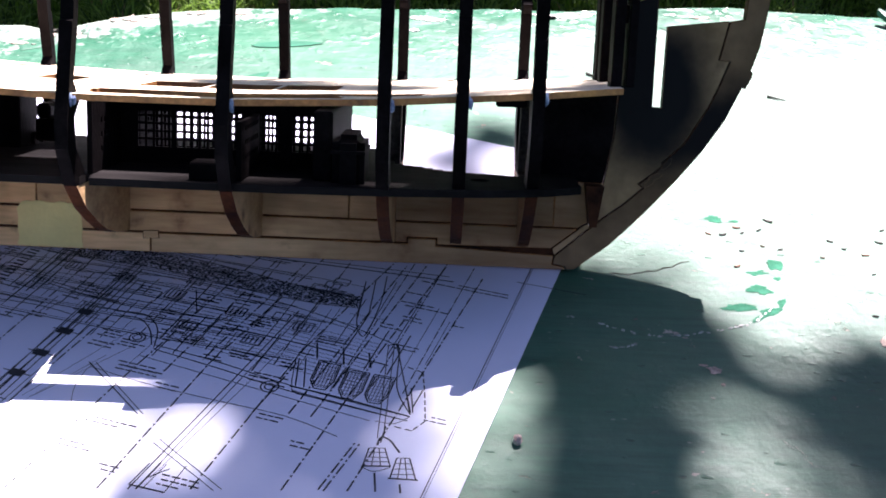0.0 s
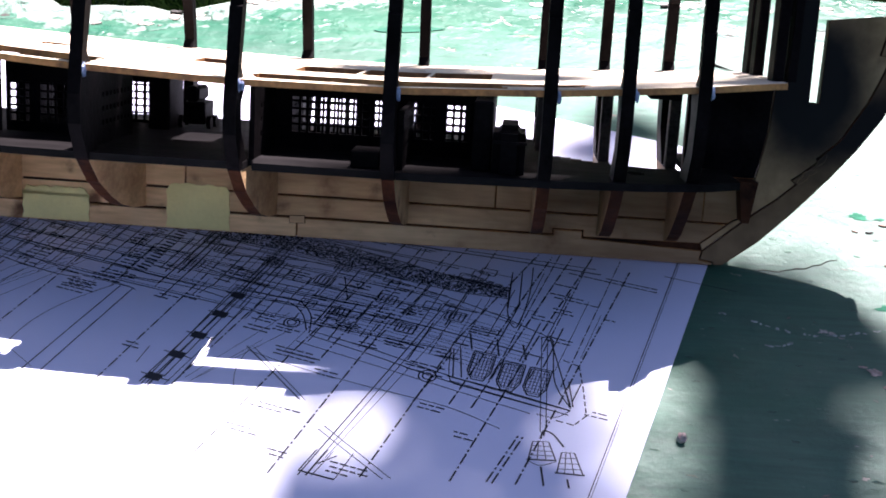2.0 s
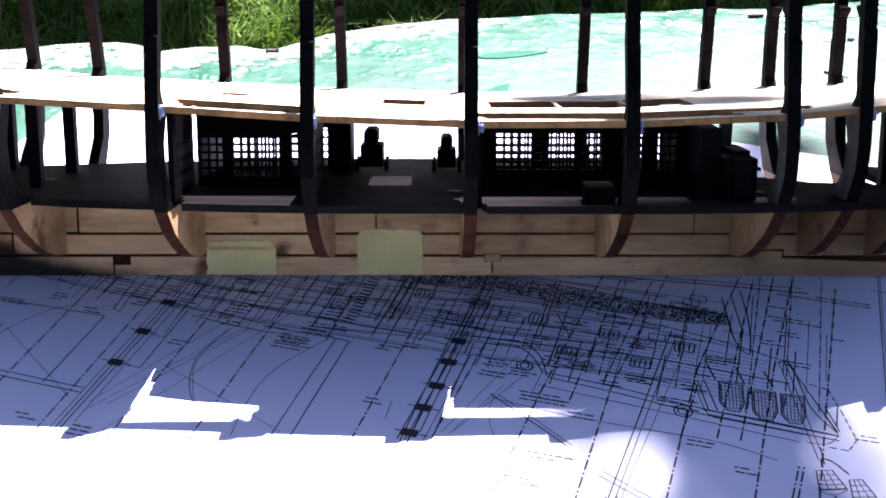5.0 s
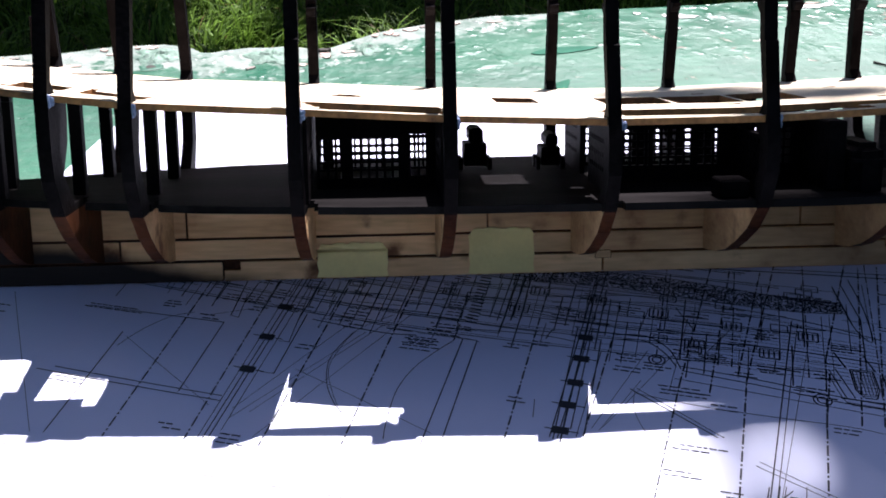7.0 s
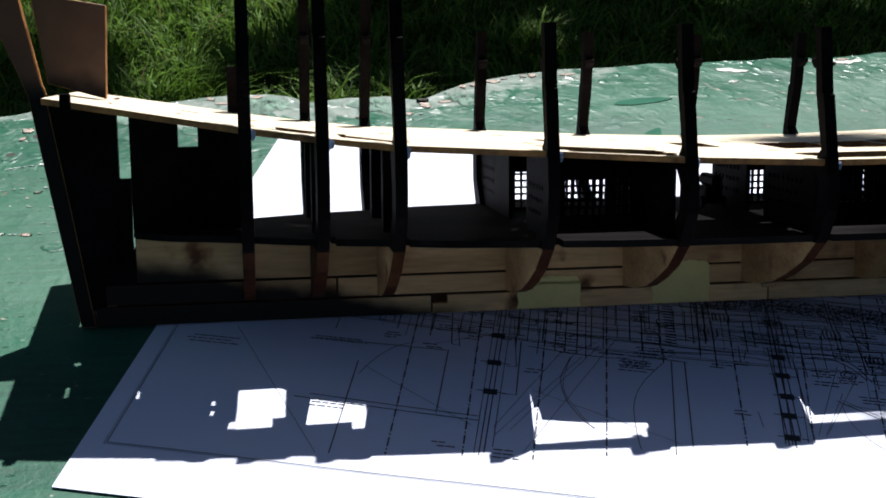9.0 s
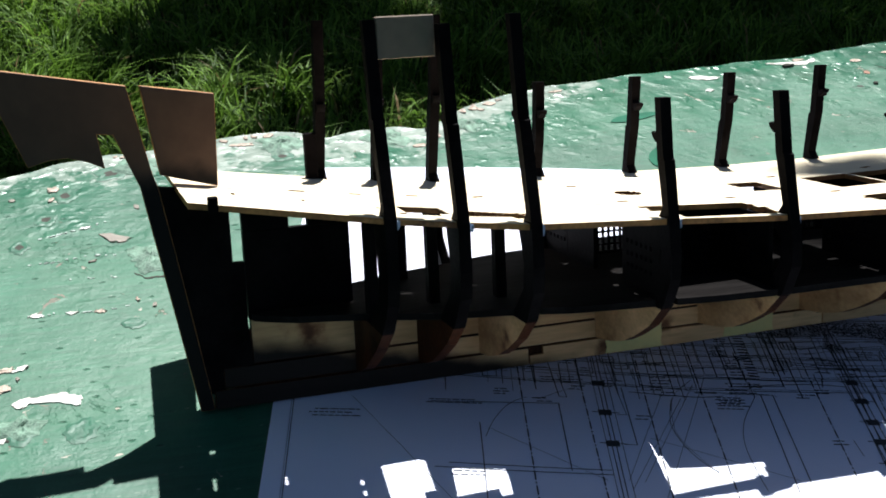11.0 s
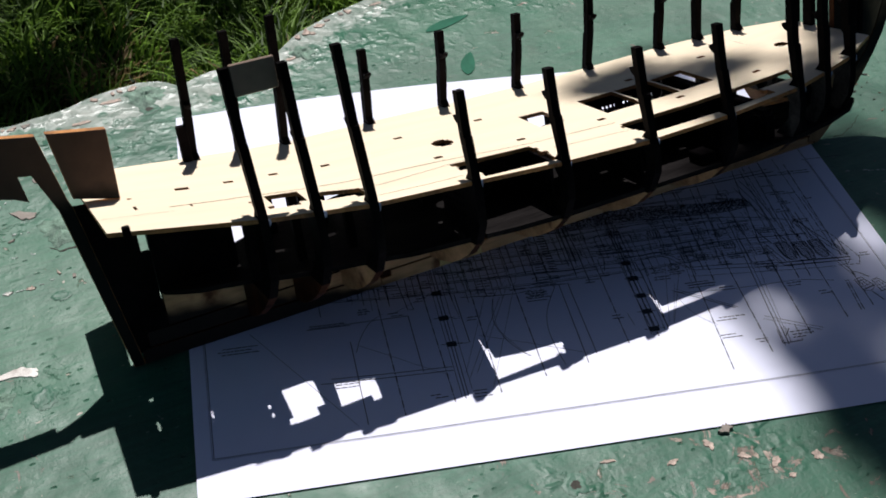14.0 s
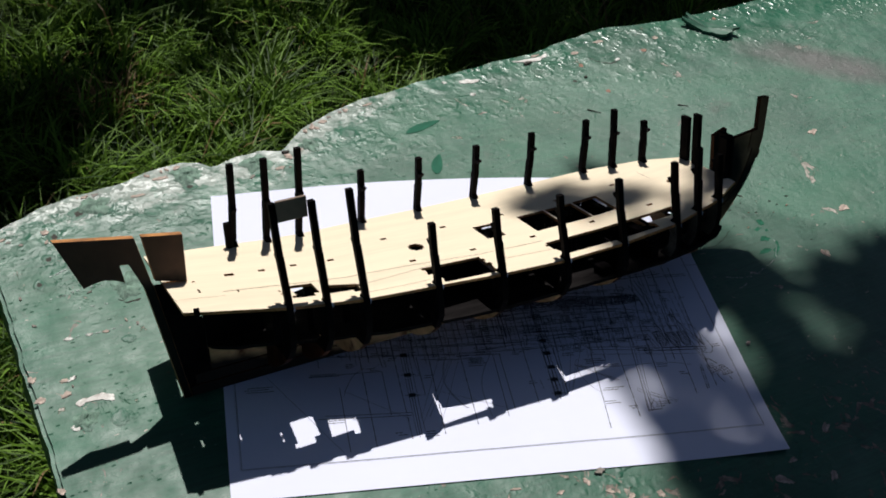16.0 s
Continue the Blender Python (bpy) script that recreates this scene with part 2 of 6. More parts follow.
def green_paint():
    m = bpy.data.materials.new("green_paint")
    m.use_nodes = True
    n, l = m.node_tree.nodes, m.node_tree.links
    b = n["Principled BSDF"]
    b.inputs["Specular IOR Level"].default_value = 0.30
    co = n.new("ShaderNodeTexCoord")

    def noise_at(scale, detail=6, rough=0.6, dist=0.0):
        t = n.new("ShaderNodeTexNoise")
        t.inputs["Scale"].default_value, t.inputs["Detail"].default_value = scale, detail
        t.inputs["Roughness"].default_value, t.inputs["Distortion"].default_value = rough, dist
        l.new(co.outputs["Object"], t.inputs[0])
        return t

    def ramp(src, stops):
        r = n.new("ShaderNodeValToRGB")
        e = r.color_ramp.elements
        while len(e) < len(stops):
            e.new(0.5)
        for k, (p, c) in enumerate(stops):
            e[k].position, e[k].color = p, (*c, 1)
        l.new(src, r.inputs[0])
        return r

    def mix(fac, a, bb):
        x = n.new("ShaderNodeMix")
        x.data_type = "RGBA"
        l.new(fac, x.inputs["Factor"])
        l.new(a, x.inputs["A"])
        l.new(bb, x.inputs["B"])
        return x.outputs["Result"]

    base = ramp(noise_at(9, 7, 0.62, 0.6).outputs[0], [(0.28, (0.009, 0.074, 0.042)), (0.5, (0.026, 0.122, 0.074)), (0.72, (0.066, 0.182, 0.117))])
    brush = n.new("ShaderNodeMapping")
    brush.inputs["Scale"].default_value = (0.22, 2.2, 1.0)
    l.new(co.outputs["Object"], brush.inputs[0])
    streak = noise_at(150, 5, 0.65)
    l.new(brush.outputs[0], streak.inputs[0])
    fine = ramp(streak.outputs[0], [(0.3, (0.7, 0.7, 0.7)), (0.7, (1.15, 1.15, 1.12))])
    mul = n.new("ShaderNodeMix")
    mul.data_type, mul.blend_type = "RGBA", "MULTIPLY"
    mul.inputs["Factor"].default_value = 1
    l.new(base.outputs[0], mul.inputs["A"])
    l.new(fine.outputs[0], mul.inputs["B"])
    chip_n = noise_at(26, 9, 0.68, 0.8)
    chip = ramp(chip_n.outputs[0], [(0.655, (0, 0, 0)), (0.675, (1, 1, 1))])
    under = ramp(noise_at(70, 5).outputs[0], [(0.35, (0.20, 0.17, 0.14)), (0.65, (0.52, 0.47, 0.40))])
    dirt_n = noise_at(18, 8, 0.7)
    dirt = ramp(dirt_n.outputs[0], [(0.60, (0, 0, 0)), (0.72, (0.6, 0.6, 0.6))])
    dirt_c = n.new("ShaderNodeRGB")
    dirt_c.outputs[0].default_value = (0.04, 0.05, 0.035, 1)
    speck = ramp(noise_at(120, 5, 0.62, 0.4).outputs[0], [(0.685, (0, 0, 0)), (0.715, (0.9, 0.9, 0.9))])
    flat = n.new("ShaderNodeMapping")
    flat.inputs["Scale"].default_value = (0.62, 1.25, 1.0)
    l.new(co.outputs["Object"], flat.inputs[0])

    def dots(scale, size, part_of):
        """Small scattered spots of uneven size, in some places only."""
        vo = n.new("ShaderNodeTexVoronoi")
        vo.inputs["Scale"].default_value = scale
        l.new(flat.outputs[0], vo.inputs[0])
        wob = noise_at(scale * 3.1, 3)
        ad = n.new("ShaderNodeMath")
        ad.operation = "MULTIPLY_ADD"
        ad.inputs[1].default_value = 0.30
        l.new(wob.outputs[0], ad.inputs[0])
        l.new(vo.outputs["Distance"], ad.inputs[2])
        pick = ramp(vo.outputs["Color"], [(part_of, (1, 1, 1)), (part_of + 0.02, (0, 0, 0))])
        spot = ramp(ad.outputs[0], [(size * 0.5, (0.95, 0.95, 0.95)), (size + 0.10, (0, 0, 0))])
        mu = n.new("ShaderNodeMix")
        mu.data_type, mu.blend_type = "RGBA", "MULTIPLY"
        mu.inputs["Factor"].default_value = 1
        l.new(spot.outputs[0], mu.inputs["A"])
        l.new(pick.outputs[0], mu.inputs["B"])
        return mu

    pit_d = dots(175, 0.24, 0.34)
    pale_d = dots(230, 0.21, 0.24)
    pit = ramp(pit_d.outputs["Result"], [(0.0, (0, 0, 0)), (1.0, (0.95, 0.95, 0.95))])
    grime = ramp(noise_at(11, 9, 0.68, 0.5).outputs[0], [(0.40, (0, 0, 0)), (0.72, (0.36, 0.36, 0.36))])
    grime_c = ramp(noise_at(33, 6, 0.6).outputs[0], [(0.3, (0.026, 0.070, 0.040)), (0.7, (0.075, 0.145, 0.090))])
    # fresher, more vivid green in long streaks
    long = n.new("ShaderNodeMapping")
    long.inputs["Scale"].default_value = (0.45, 1.5, 1.0)
    long.inputs["Rotation"].default_value = (0, 0, -0.35)
    l.new(co.outputs["Object"], long.inputs[0])
    vivid_n = noise_at(7, 6, 0.62, 0.4)
    l.new(long.outputs[0], vivid_n.inputs[0])
    vivid = ramp(vivid_n.outputs[0], [(0.48, (0, 0, 0)), (0.66, (0.75, 0.75, 0.75))])
    vivid_c = n.new("ShaderNodeRGB")
    vivid_c.outputs[0].default_value = (0.010, 0.128, 0.064, 1)
    c0 = mix(vivid.outputs[0], mul.outputs["Result"], vivid_c.outputs[0])
    c1 = mix(dirt.outputs[0], c0, dirt_c.outputs[0])
    c1 = mix(grime.outputs[0], c1, grime_c.outputs[0])
    pit_c = n.new("ShaderNodeRGB")
    pit_c.outputs[0].default_value = (0.008, 0.034, 0.020, 1)
    c1 = mix(pit.outputs[0], c1, pit_c.outputs[0])
    c2 = mix(speck.outputs[0], c1, under.outputs[0])
    c2 = mix(pale_d.outputs["Result"], c2, ramp(noise_at(60, 4).outputs[0], [(0.35, (0.09, 0.19, 0.13)), (0.65, (0.36, 0.42, 0.36))]).outputs[0])
    c3 = mix(chip.outputs[0], c2, under.outputs[0])
    sep = n.new("ShaderNodeSeparateXYZ")
    l.new(co.outputs["Object"], sep.inputs[0])

    def op(kind, a, q):
        x = n.new("ShaderNodeMath")
        x.operation = kind
        for k, v in enumerate((a, q)):
            if isinstance(v, (int, float)):
                x.inputs[k].default_value = v
            else:
                l.new(v, x.inputs[k])
        return x.outputs[0]

    def colour(r, g, bl):
        x = n.new("ShaderNodeRGB")
        x.outputs[0].default_value = (r, g, bl, 1)
        return x.outputs[0]

    # pale bare weathering along the far edge at one end, and a grey smear near the other
    edge = op("SUBTRACT", op("ADD", sep.outputs[1], op("MULTIPLY", noise_at(38, 8, 0.7).outputs[0], 0.13)), op("ADD", op("MULTIPLY", op("MAXIMUM", sep.outputs[0], 0.0), 0.5), 0.278))
    pale = ramp(op("ADD", op("MULTIPLY", edge, 14.0), op("MULTIPLY", noise_at(130, 7, 0.7, 0.5).outputs[0], 0.95)), [(0.52, (0, 0, 0)), (0.66, (0.8, 0.8, 0.8))])
    c4 = mix(pale.outputs[0], c3, ramp(noise_at(60, 6, 0.65).outputs[0], [(0.35, (0.17, 0.23, 0.19)), (0.68, (0.44, 0.46, 0.42))]).outputs[0])
    u = op("ADD", op("MULTIPLY", op("SUBTRACT", sep.outputs[0], 0.640), 0.80), op("MULTIPLY", op("SUBTRACT", sep.outputs[1], 0.205), -0.60))
    v = op("ADD", op("MULTIPLY", op("SUBTRACT", sep.outputs[0], 0.640), 0.60), op("MULTIPLY", op("SUBTRACT", sep.outputs[1], 0.205), 0.80))
    dist = op("ADD", op("POWER", op("ABSOLUTE", op("DIVIDE", u, 0.12), 0), 2.0), op("POWER", op("ABSOLUTE", op("DIVIDE", v, 0.036), 0), 2.0))
    smear = ramp(op("ADD", op("MULTIPLY", dist, 0.5), op("MULTIPLY", noise_at(30, 7, 0.7).outputs[0], 0.7)), [(0.35, (0.85, 0.85, 0.85)), (0.85, (0, 0, 0))])
    c5 = mix(smear.outputs[0], c4, colour(0.095, 0.088, 0.084))
    near = n.new("ShaderNodeMapRange")
    near.inputs[1].default_value, near.inputs[2].default_value, near.inputs[3].default_value, near.inputs[4].default_value = -0.10, -0.20, 0.0, 0.085
    l.new(sep.outputs[1], near.inputs[0])
    left = n.new("ShaderNodeMapRange")
    left.inputs[1].default_value, left.inputs[2].default_value, left.inputs[3].default_value, left.inputs[4].default_value = -0.17, -0.24, 0.0, 0.02
    l.new(sep.outputs[0], left.inputs[0])
    torn_n = noise_at(44, 9, 0.66, 1.2)
    wear = op("ADD", op("ADD", near.outputs[0], left.outputs[0]), torn_n.outputs[0])
    torn = ramp(wear, [(0.668, (0, 0, 0)), (0.685, (1, 1, 1))])
    rim = ramp(wear, [(0.655, (0, 0, 0)), (0.668, (0.6, 0.6, 0.6)), (0.676, (0, 0, 0))])
    torn_c = ramp(noise_at(90, 6, 0.65).outputs[0], [(0.32, (0.075, 0.062, 0.045)), (0.50, (0.17, 0.13, 0.10)), (0.68, (0.46, 0.37, 0.30))])
    ridge = op("ABSOLUTE", op("SUBTRACT", noise_at(28, 7, 0.62, 0.9).outputs[0], 0.5), 0)
    split = ramp(op("SUBTRACT", ridge, op("MULTIPLY", near.outputs[0], 0.05)), [(0.0, (0.8, 0.8, 0.8)), (0.0028, (0, 0, 0))])
    rare = ramp(noise_at(13, 4, 0.6).outputs[0], [(0.57, (0, 0, 0)), (0.66, (1, 1, 1))])
    split_f = op("MULTIPLY", split.outputs[0], rare.outputs[0])
    c5 = mix(torn.outputs[0], c5, torn_c.outputs[0])
    c5 = mix(op("MAXIMUM", rim.outputs[0], op("MULTIPLY", split_f, 0.4)), c5, dirt_c.outputs[0])
    l.new(c5, b.inputs["Base Color"])
    # sheen raised towards +x, put in for the white glare on that side
    glare_sheen = n.new("ShaderNodeMapRange")
    glare_sheen.inputs[1].default_value, glare_sheen.inputs[2].default_value, glare_sheen.inputs[3].default_value, glare_sheen.inputs[4].default_value = 0.28, 0.44, 0.42, 0.85
    l.new(op("ADD", sep.outputs[0], op("MULTIPLY", noise_at(14, 5, 0.65).outputs[0], 0.10)), glare_sheen.inputs[0])
    l.new(glare_sheen.outputs[0], b.inputs["Specular IOR Level"])
    rr = ramp(noise_at(40, 6).outputs[0], [(0.3, (0.40, 0.40, 0.40)), (0.7, (0.62, 0.62, 0.62))])
    worn = n.new("ShaderNodeMapRange")
    worn.inputs[1].default_value, worn.inputs[2].default_value, worn.inputs[3].default_value, worn.inputs[4].default_value = 0.13, 0.24, 0.16, 1.05
    side = n.new("ShaderNodeMapRange")
    side.inputs[1].default_value, side.inputs[2].default_value, side.inputs[3].default_value, side.inputs[4].default_value = -0.02, 0.20, 0.0, -0.085
    l.new(sep.outputs[0], side.inputs[0])
    l.new(op("ADD", sep.outputs[1], side.outputs[0]), worn.inputs[0])
    l.new(op("SUBTRACT", rr.outputs[0], op("MULTIPLY", op("SUBTRACT", worn.outputs[0], 0.16), 0.22)), b.inputs["Roughness"])
    blister = n.new("ShaderNodeMath")
    blister.operation = "MULTIPLY"
    l.new(noise_at(48, 6, 0.6, 0.3).outputs[0], blister.inputs[0])
    front = n.new("ShaderNodeMapRange")
    front.inputs[1].default_value, front.inputs[2].default_value, front.inputs[3].default_value, front.inputs[4].default_value = -0.12, -0.19, 0.0, 0.75
    l.new(sep.outputs[1], front.inputs[0])
    l.new(op("ADD", worn.outputs[0], front.outputs[0]), blister.inputs[1])
    cell = n.new("ShaderNodeTexVoronoi")
    cell.feature = "SMOOTH_F1"
    cell.inputs["Scale"].default_value = 62
    warp = n.new("ShaderNodeVectorMath")
    warp.operation = "ADD"
    wn = noise_at(30, 3)
    shift = n.new("ShaderNodeVectorMath")
    shift.operation = "SCALE"
    shift.inputs["Scale"].default_value = 0.03
    l.new(wn.outputs["Color"], shift.inputs[0])
    l.new(co.outputs["Object"], warp.inputs[0])
    l.new(shift.outputs[0], warp.inputs[1])
    l.new(warp.outputs[0], cell.inputs[0])
    crust = op("MULTIPLY", op("MULTIPLY", cell.outputs["Distance"], cell.outputs["Distance"]), op("MULTIPLY", op("SUBTRACT", worn.outputs[0], 0.14), 1.7))
    h0 = n.new("ShaderNodeMath")
    h0.operation = "ADD"
    l.new(op("ADD", blister.outputs[0], crust), h0.inputs[0])
    l.new(dirt_n.outputs[0], h0.inputs[1])
    bubble = n.new("ShaderNodeTexVoronoi")
    bubble.feature = "SMOOTH_F1"
    bubble.inputs["Scale"].default_value = 120
    l.new(warp.outputs[0], bubble.inputs[0])
    pimple = op("MAXIMUM", op("SUBTRACT", 0.42, bubble.outputs["Distance"]), 0.0)
    where = ramp(noise_at(22, 4, 0.6).outputs[0], [(0.42, (0, 0, 0)), (0.60, (1, 1, 1))])
    pimple = op("MULTIPLY", op("MULTIPLY", pimple, where.outputs[0]), op("MULTIPLY", op("ADD", worn.outputs[0], front.outputs[0]), 2.6))
    h1 = n.new("ShaderNodeMath")
    h1.operation = "MULTIPLY_ADD"
    h1.inputs[1].default_value = -0.9
    l.new(op("MAXIMUM", chip.outputs[0], pit.outputs[0]), h1.inputs[0])
    l.new(h0.outputs[0], h1.inputs[2])
    bp = n.new("ShaderNodeBump")
    bp.inputs["Strength"].default_value, bp.inputs["Distance"].default_value = 0.5, 0.0030
    l.new(op("ADD", op("ADD", op("SUBTRACT", h1.outputs[0], op("MULTIPLY", split_f, 0.5)), op("MULTIPLY", streak.outputs[0], 0.09)), pimple), bp.inputs["Height"])
    l.new(bp.outputs[0], b.inputs["Normal"])
    return m


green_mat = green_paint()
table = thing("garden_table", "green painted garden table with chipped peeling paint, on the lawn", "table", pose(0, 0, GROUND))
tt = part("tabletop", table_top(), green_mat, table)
tt.location = (0, 0, -GROUND)
for lx, ly in ((-0.17, 0.15), (0.9, 0.2), (-0.17, -0.65), (0.9, -0.65)):
    part("leg", boxed(lx - 0.03, lx + 0.03, ly - 0.03, ly + 0.03, 0.0, -GROUND - 0.0352, bevel=0.004), green_mat, table)

# ---- paper sheet ----
PAPER = Matrix.LocRotScale((-0.1454, -0.0943, 0.0006), Euler((0, 0, math.atan2(-0.1120, 0.3948))), None)
PW, PH = 0.4035, 0.3140
paper = thing("plan_sheet", "white paper sheet printed with ship plan lines, on green table", "paper", PAPER)


def paper_sheet():
    bm = grid_sheet(0, PW, 0, PH, 42, 30, lambda x, y: 0.0)
    for v in bm.verts:
        f = v.co.y / PH
        v.co.y += 0.013 * math.sin(math.pi * v.co.x / PW) * f * f
        v.co.x += 0.002 * f
        lift = max(0.0, 1 - math.hypot((v.co.x - PW) / 0.10, v.co.y / 0.06))
        v.co.z = 0.0030 * lift * lift + 0.0005 * noise.noise((v.co.x * 14, v.co.y * 14, 0)) * min(1.0, v.co.x * 30, (PW - v.co.x) * 30, v.co.y * 30) + 0.0003
    r = bmesh.ops.extrude_face_region(bm, geom=bm.faces[:])
    bmesh.ops.translate(bm, vec=(0, 0, -0.0003), verts=[v for v in r["geom"] if isinstance(v, bmesh.types.BMVert)])
    bmesh.ops.recalc_face_normals(bm, faces=bm.faces[:])
    return bm


part("sheet", paper_sheet(), paper_mat, paper)

# ---- ship model ----
HEEL = 19.22
ship = thing("ship_model", "unfinished wooden ship model, black ribs and pale deck, on paper", "ship model", pose(0, 0.0034, 0.0010, -HEEL, 0, 0))
DX = [-0.157, -0.131, -0.0803, -0.0538, -0.0269, 0.0268, 0.0771, 0.1299, 0.1820, 0.2345, 0.2605, 0.2867, 0.317]
DZ = [0.0922, 0.0883, 0.0802, 0.0766, 0.0736, 0.0709, 0.0680, 0.0662, 0.0663, 0.0682, 0.0698, 0.0715, 0.0735]
HB = [0.0485, 0.0530, 0.0597, 0.0612, 0.0639, 0.0673, 0.0701, 0.0720, 0.0708, 0.0666, 0.0595, 0.0521, 0.0345]


def deck_z(x):
    return float(np.interp(x, DX, DZ))


def half(x):
    return float(np.interp(x, DX, HB))


# keel and planks of the backbone, bottom row to top row
T = 0.0025


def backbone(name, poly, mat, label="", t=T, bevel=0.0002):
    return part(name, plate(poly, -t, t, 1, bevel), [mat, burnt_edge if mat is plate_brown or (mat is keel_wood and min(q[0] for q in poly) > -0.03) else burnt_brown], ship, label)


def strip(x0, x1, z0, z1, t=T):
    return backbone("keel_plank", [(x0, z0), (x1, z0), (x1, z1), (x0, z1)], keel_wood, t=t)


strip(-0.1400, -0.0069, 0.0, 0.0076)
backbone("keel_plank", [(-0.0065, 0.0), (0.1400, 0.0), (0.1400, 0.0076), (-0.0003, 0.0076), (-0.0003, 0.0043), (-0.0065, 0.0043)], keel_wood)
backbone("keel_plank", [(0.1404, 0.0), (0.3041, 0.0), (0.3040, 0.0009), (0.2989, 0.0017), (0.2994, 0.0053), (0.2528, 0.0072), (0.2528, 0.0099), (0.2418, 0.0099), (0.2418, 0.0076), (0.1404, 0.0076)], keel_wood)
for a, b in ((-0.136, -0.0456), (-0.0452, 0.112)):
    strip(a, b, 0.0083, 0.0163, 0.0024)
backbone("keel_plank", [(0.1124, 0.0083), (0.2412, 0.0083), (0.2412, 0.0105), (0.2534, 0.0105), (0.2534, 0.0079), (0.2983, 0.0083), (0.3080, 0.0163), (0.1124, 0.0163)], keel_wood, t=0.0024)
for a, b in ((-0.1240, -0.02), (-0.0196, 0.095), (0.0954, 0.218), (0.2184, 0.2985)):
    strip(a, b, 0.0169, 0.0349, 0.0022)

# unseen backing added inside, so no light leaks through the plank joints
part("keel_core", plate([(-0.1340, 0.0020), (0.2970, 0.0020), (0.3085, 0.0145), (0.3140, 0.0300), (0.3140, 0.0345), (-0.1230, 0.0345)], -0.0010, 0.0010, 1), burnt_brown, ship)

# stem at the bow
JOINT = [(0.3612, 0.0987), (0.3599, 0.0922), (0.3582, 0.0840), (0.3625, 0.0837), (0.3591, 0.0741), (0.3561, 0.0667), (0.3476, 0.0516), (0.3424, 0.0465), (0.3395, 0.0439), (0.3402, 0.0427), (0.3338, 0.0374), (0.3309, 0.0351), (0.3329, 0.0337), (0.3259, 0.0271), (0.3188, 0.0217), (0.3141, 0.0177), (0.2999, 0.0052)]
backbone("stem", [(0.2993, 0.0020), (0.3043, 0.0012), (0.3045, 0.0), (0.3080, 0.0002), (0.3209, 0.0104), (0.3325, 0.0223), (0.3450, 0.0367), (0.3540, 0.0482), (0.3621, 0.0609), (0.3678, 0.0740), (0.3690, 0.0736), (0.3712, 0.0780), (0.3714, 0.0800), (0.3706, 0.0805), (0.3734, 0.0903), (0.3750, 0.1020), (0.3775, 0.1270), (0.3685, 0.1275), (0.3668, 0.0997)] + JOINT, stem_dark, "grey-brown scorched stem post")
backbone("bow_plate", [(x - 0.0003, z + 0.0002) for x, z in reversed(JOINT)] + [(0.3379, 0.0960), (0.3377, 0.0650), (0.3340, 0.0652), (0.3336, 0.1075), (0.3209, 0.1030), (0.3209, 0.0713), (0.3206, 0.0640), (0.3201, 0.0530), (0.3182, 0.0405), (0.3159, 0.0279), (0.3141, 0.0196), (0.3104, 0.0178), (0.2988, 0.0082)], stem_paint, "grey and black scorched bow plate", 0.0023)
for x, z, a in ((0.3352, 0.0362, 0.8), (0.3412, 0.0436, 0.9), (0.3372, 0.0385, 0.3)):
    sliver = [(x + 0.0030 * math.cos(q) * math.cos(a) - 0.0011 * math.sin(q) * math.sin(a) * (1 + 0.4 * math.sin(3 * q)), z + 0.0030 * math.cos(q) * math.sin(a) + 0.0011 * math.sin(q) * math.cos(a)) for q in [0.7 * k for k in range(9)]]
    part("glue_smear", plate(sliver, -0.0029, -0.0024, 1, 0.0002), [stem_dark, stem_paint], ship, "rough dried glue smear over the joint")
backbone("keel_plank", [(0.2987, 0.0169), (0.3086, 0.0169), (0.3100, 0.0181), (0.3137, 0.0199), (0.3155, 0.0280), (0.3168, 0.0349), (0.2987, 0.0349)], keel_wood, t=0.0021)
backbone("bow_bulkhead", [(0.2890, 0.0350), (0.3166, 0.0350), (0.3179, 0.0405), (0.3198, 0.0530), (0.3205, 0.0712), (0.2890, 0.0688)], black_paint, "black painted bulkhead", 0.0023)

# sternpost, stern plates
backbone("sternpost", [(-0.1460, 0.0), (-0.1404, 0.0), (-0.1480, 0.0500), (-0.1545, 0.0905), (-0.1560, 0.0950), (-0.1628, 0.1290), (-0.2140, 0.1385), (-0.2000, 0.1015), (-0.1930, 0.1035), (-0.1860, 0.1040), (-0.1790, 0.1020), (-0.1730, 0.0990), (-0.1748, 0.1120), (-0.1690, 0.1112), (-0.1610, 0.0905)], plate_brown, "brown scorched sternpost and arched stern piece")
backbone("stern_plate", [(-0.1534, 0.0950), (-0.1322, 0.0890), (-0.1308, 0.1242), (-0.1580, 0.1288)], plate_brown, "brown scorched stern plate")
for poly in ([(-0.1440, 0.0066), (-0.1362, 0.0066), (-0.1362, 0.0149), (-0.1241, 0.0166), (-0.1250, 0.0349), (-0.1247, 0.0580), (-0.1290, 0.0580), (-0.1290, 0.0870), (-0.1560, 0.0905), (-0.1500, 0.0500)],
             [(-0.1244, 0.0350), (-0.0822, 0.0350), (-0.0822, 0.0700), (-0.1244, 0.0700)],
             [(-0.1244, 0.0702), (-0.1062, 0.0702), (-0.1062, 0.0820), (-0.1244, 0.0848)],
             [(-0.0985, 0.0702), (-0.0822, 0.0702), (-0.0822, 0.0782), (-0.0985, 0.0808)]):
    part("stern_panel", plate(poly, -0.0023, 0.0023, 1), black_paint, ship)

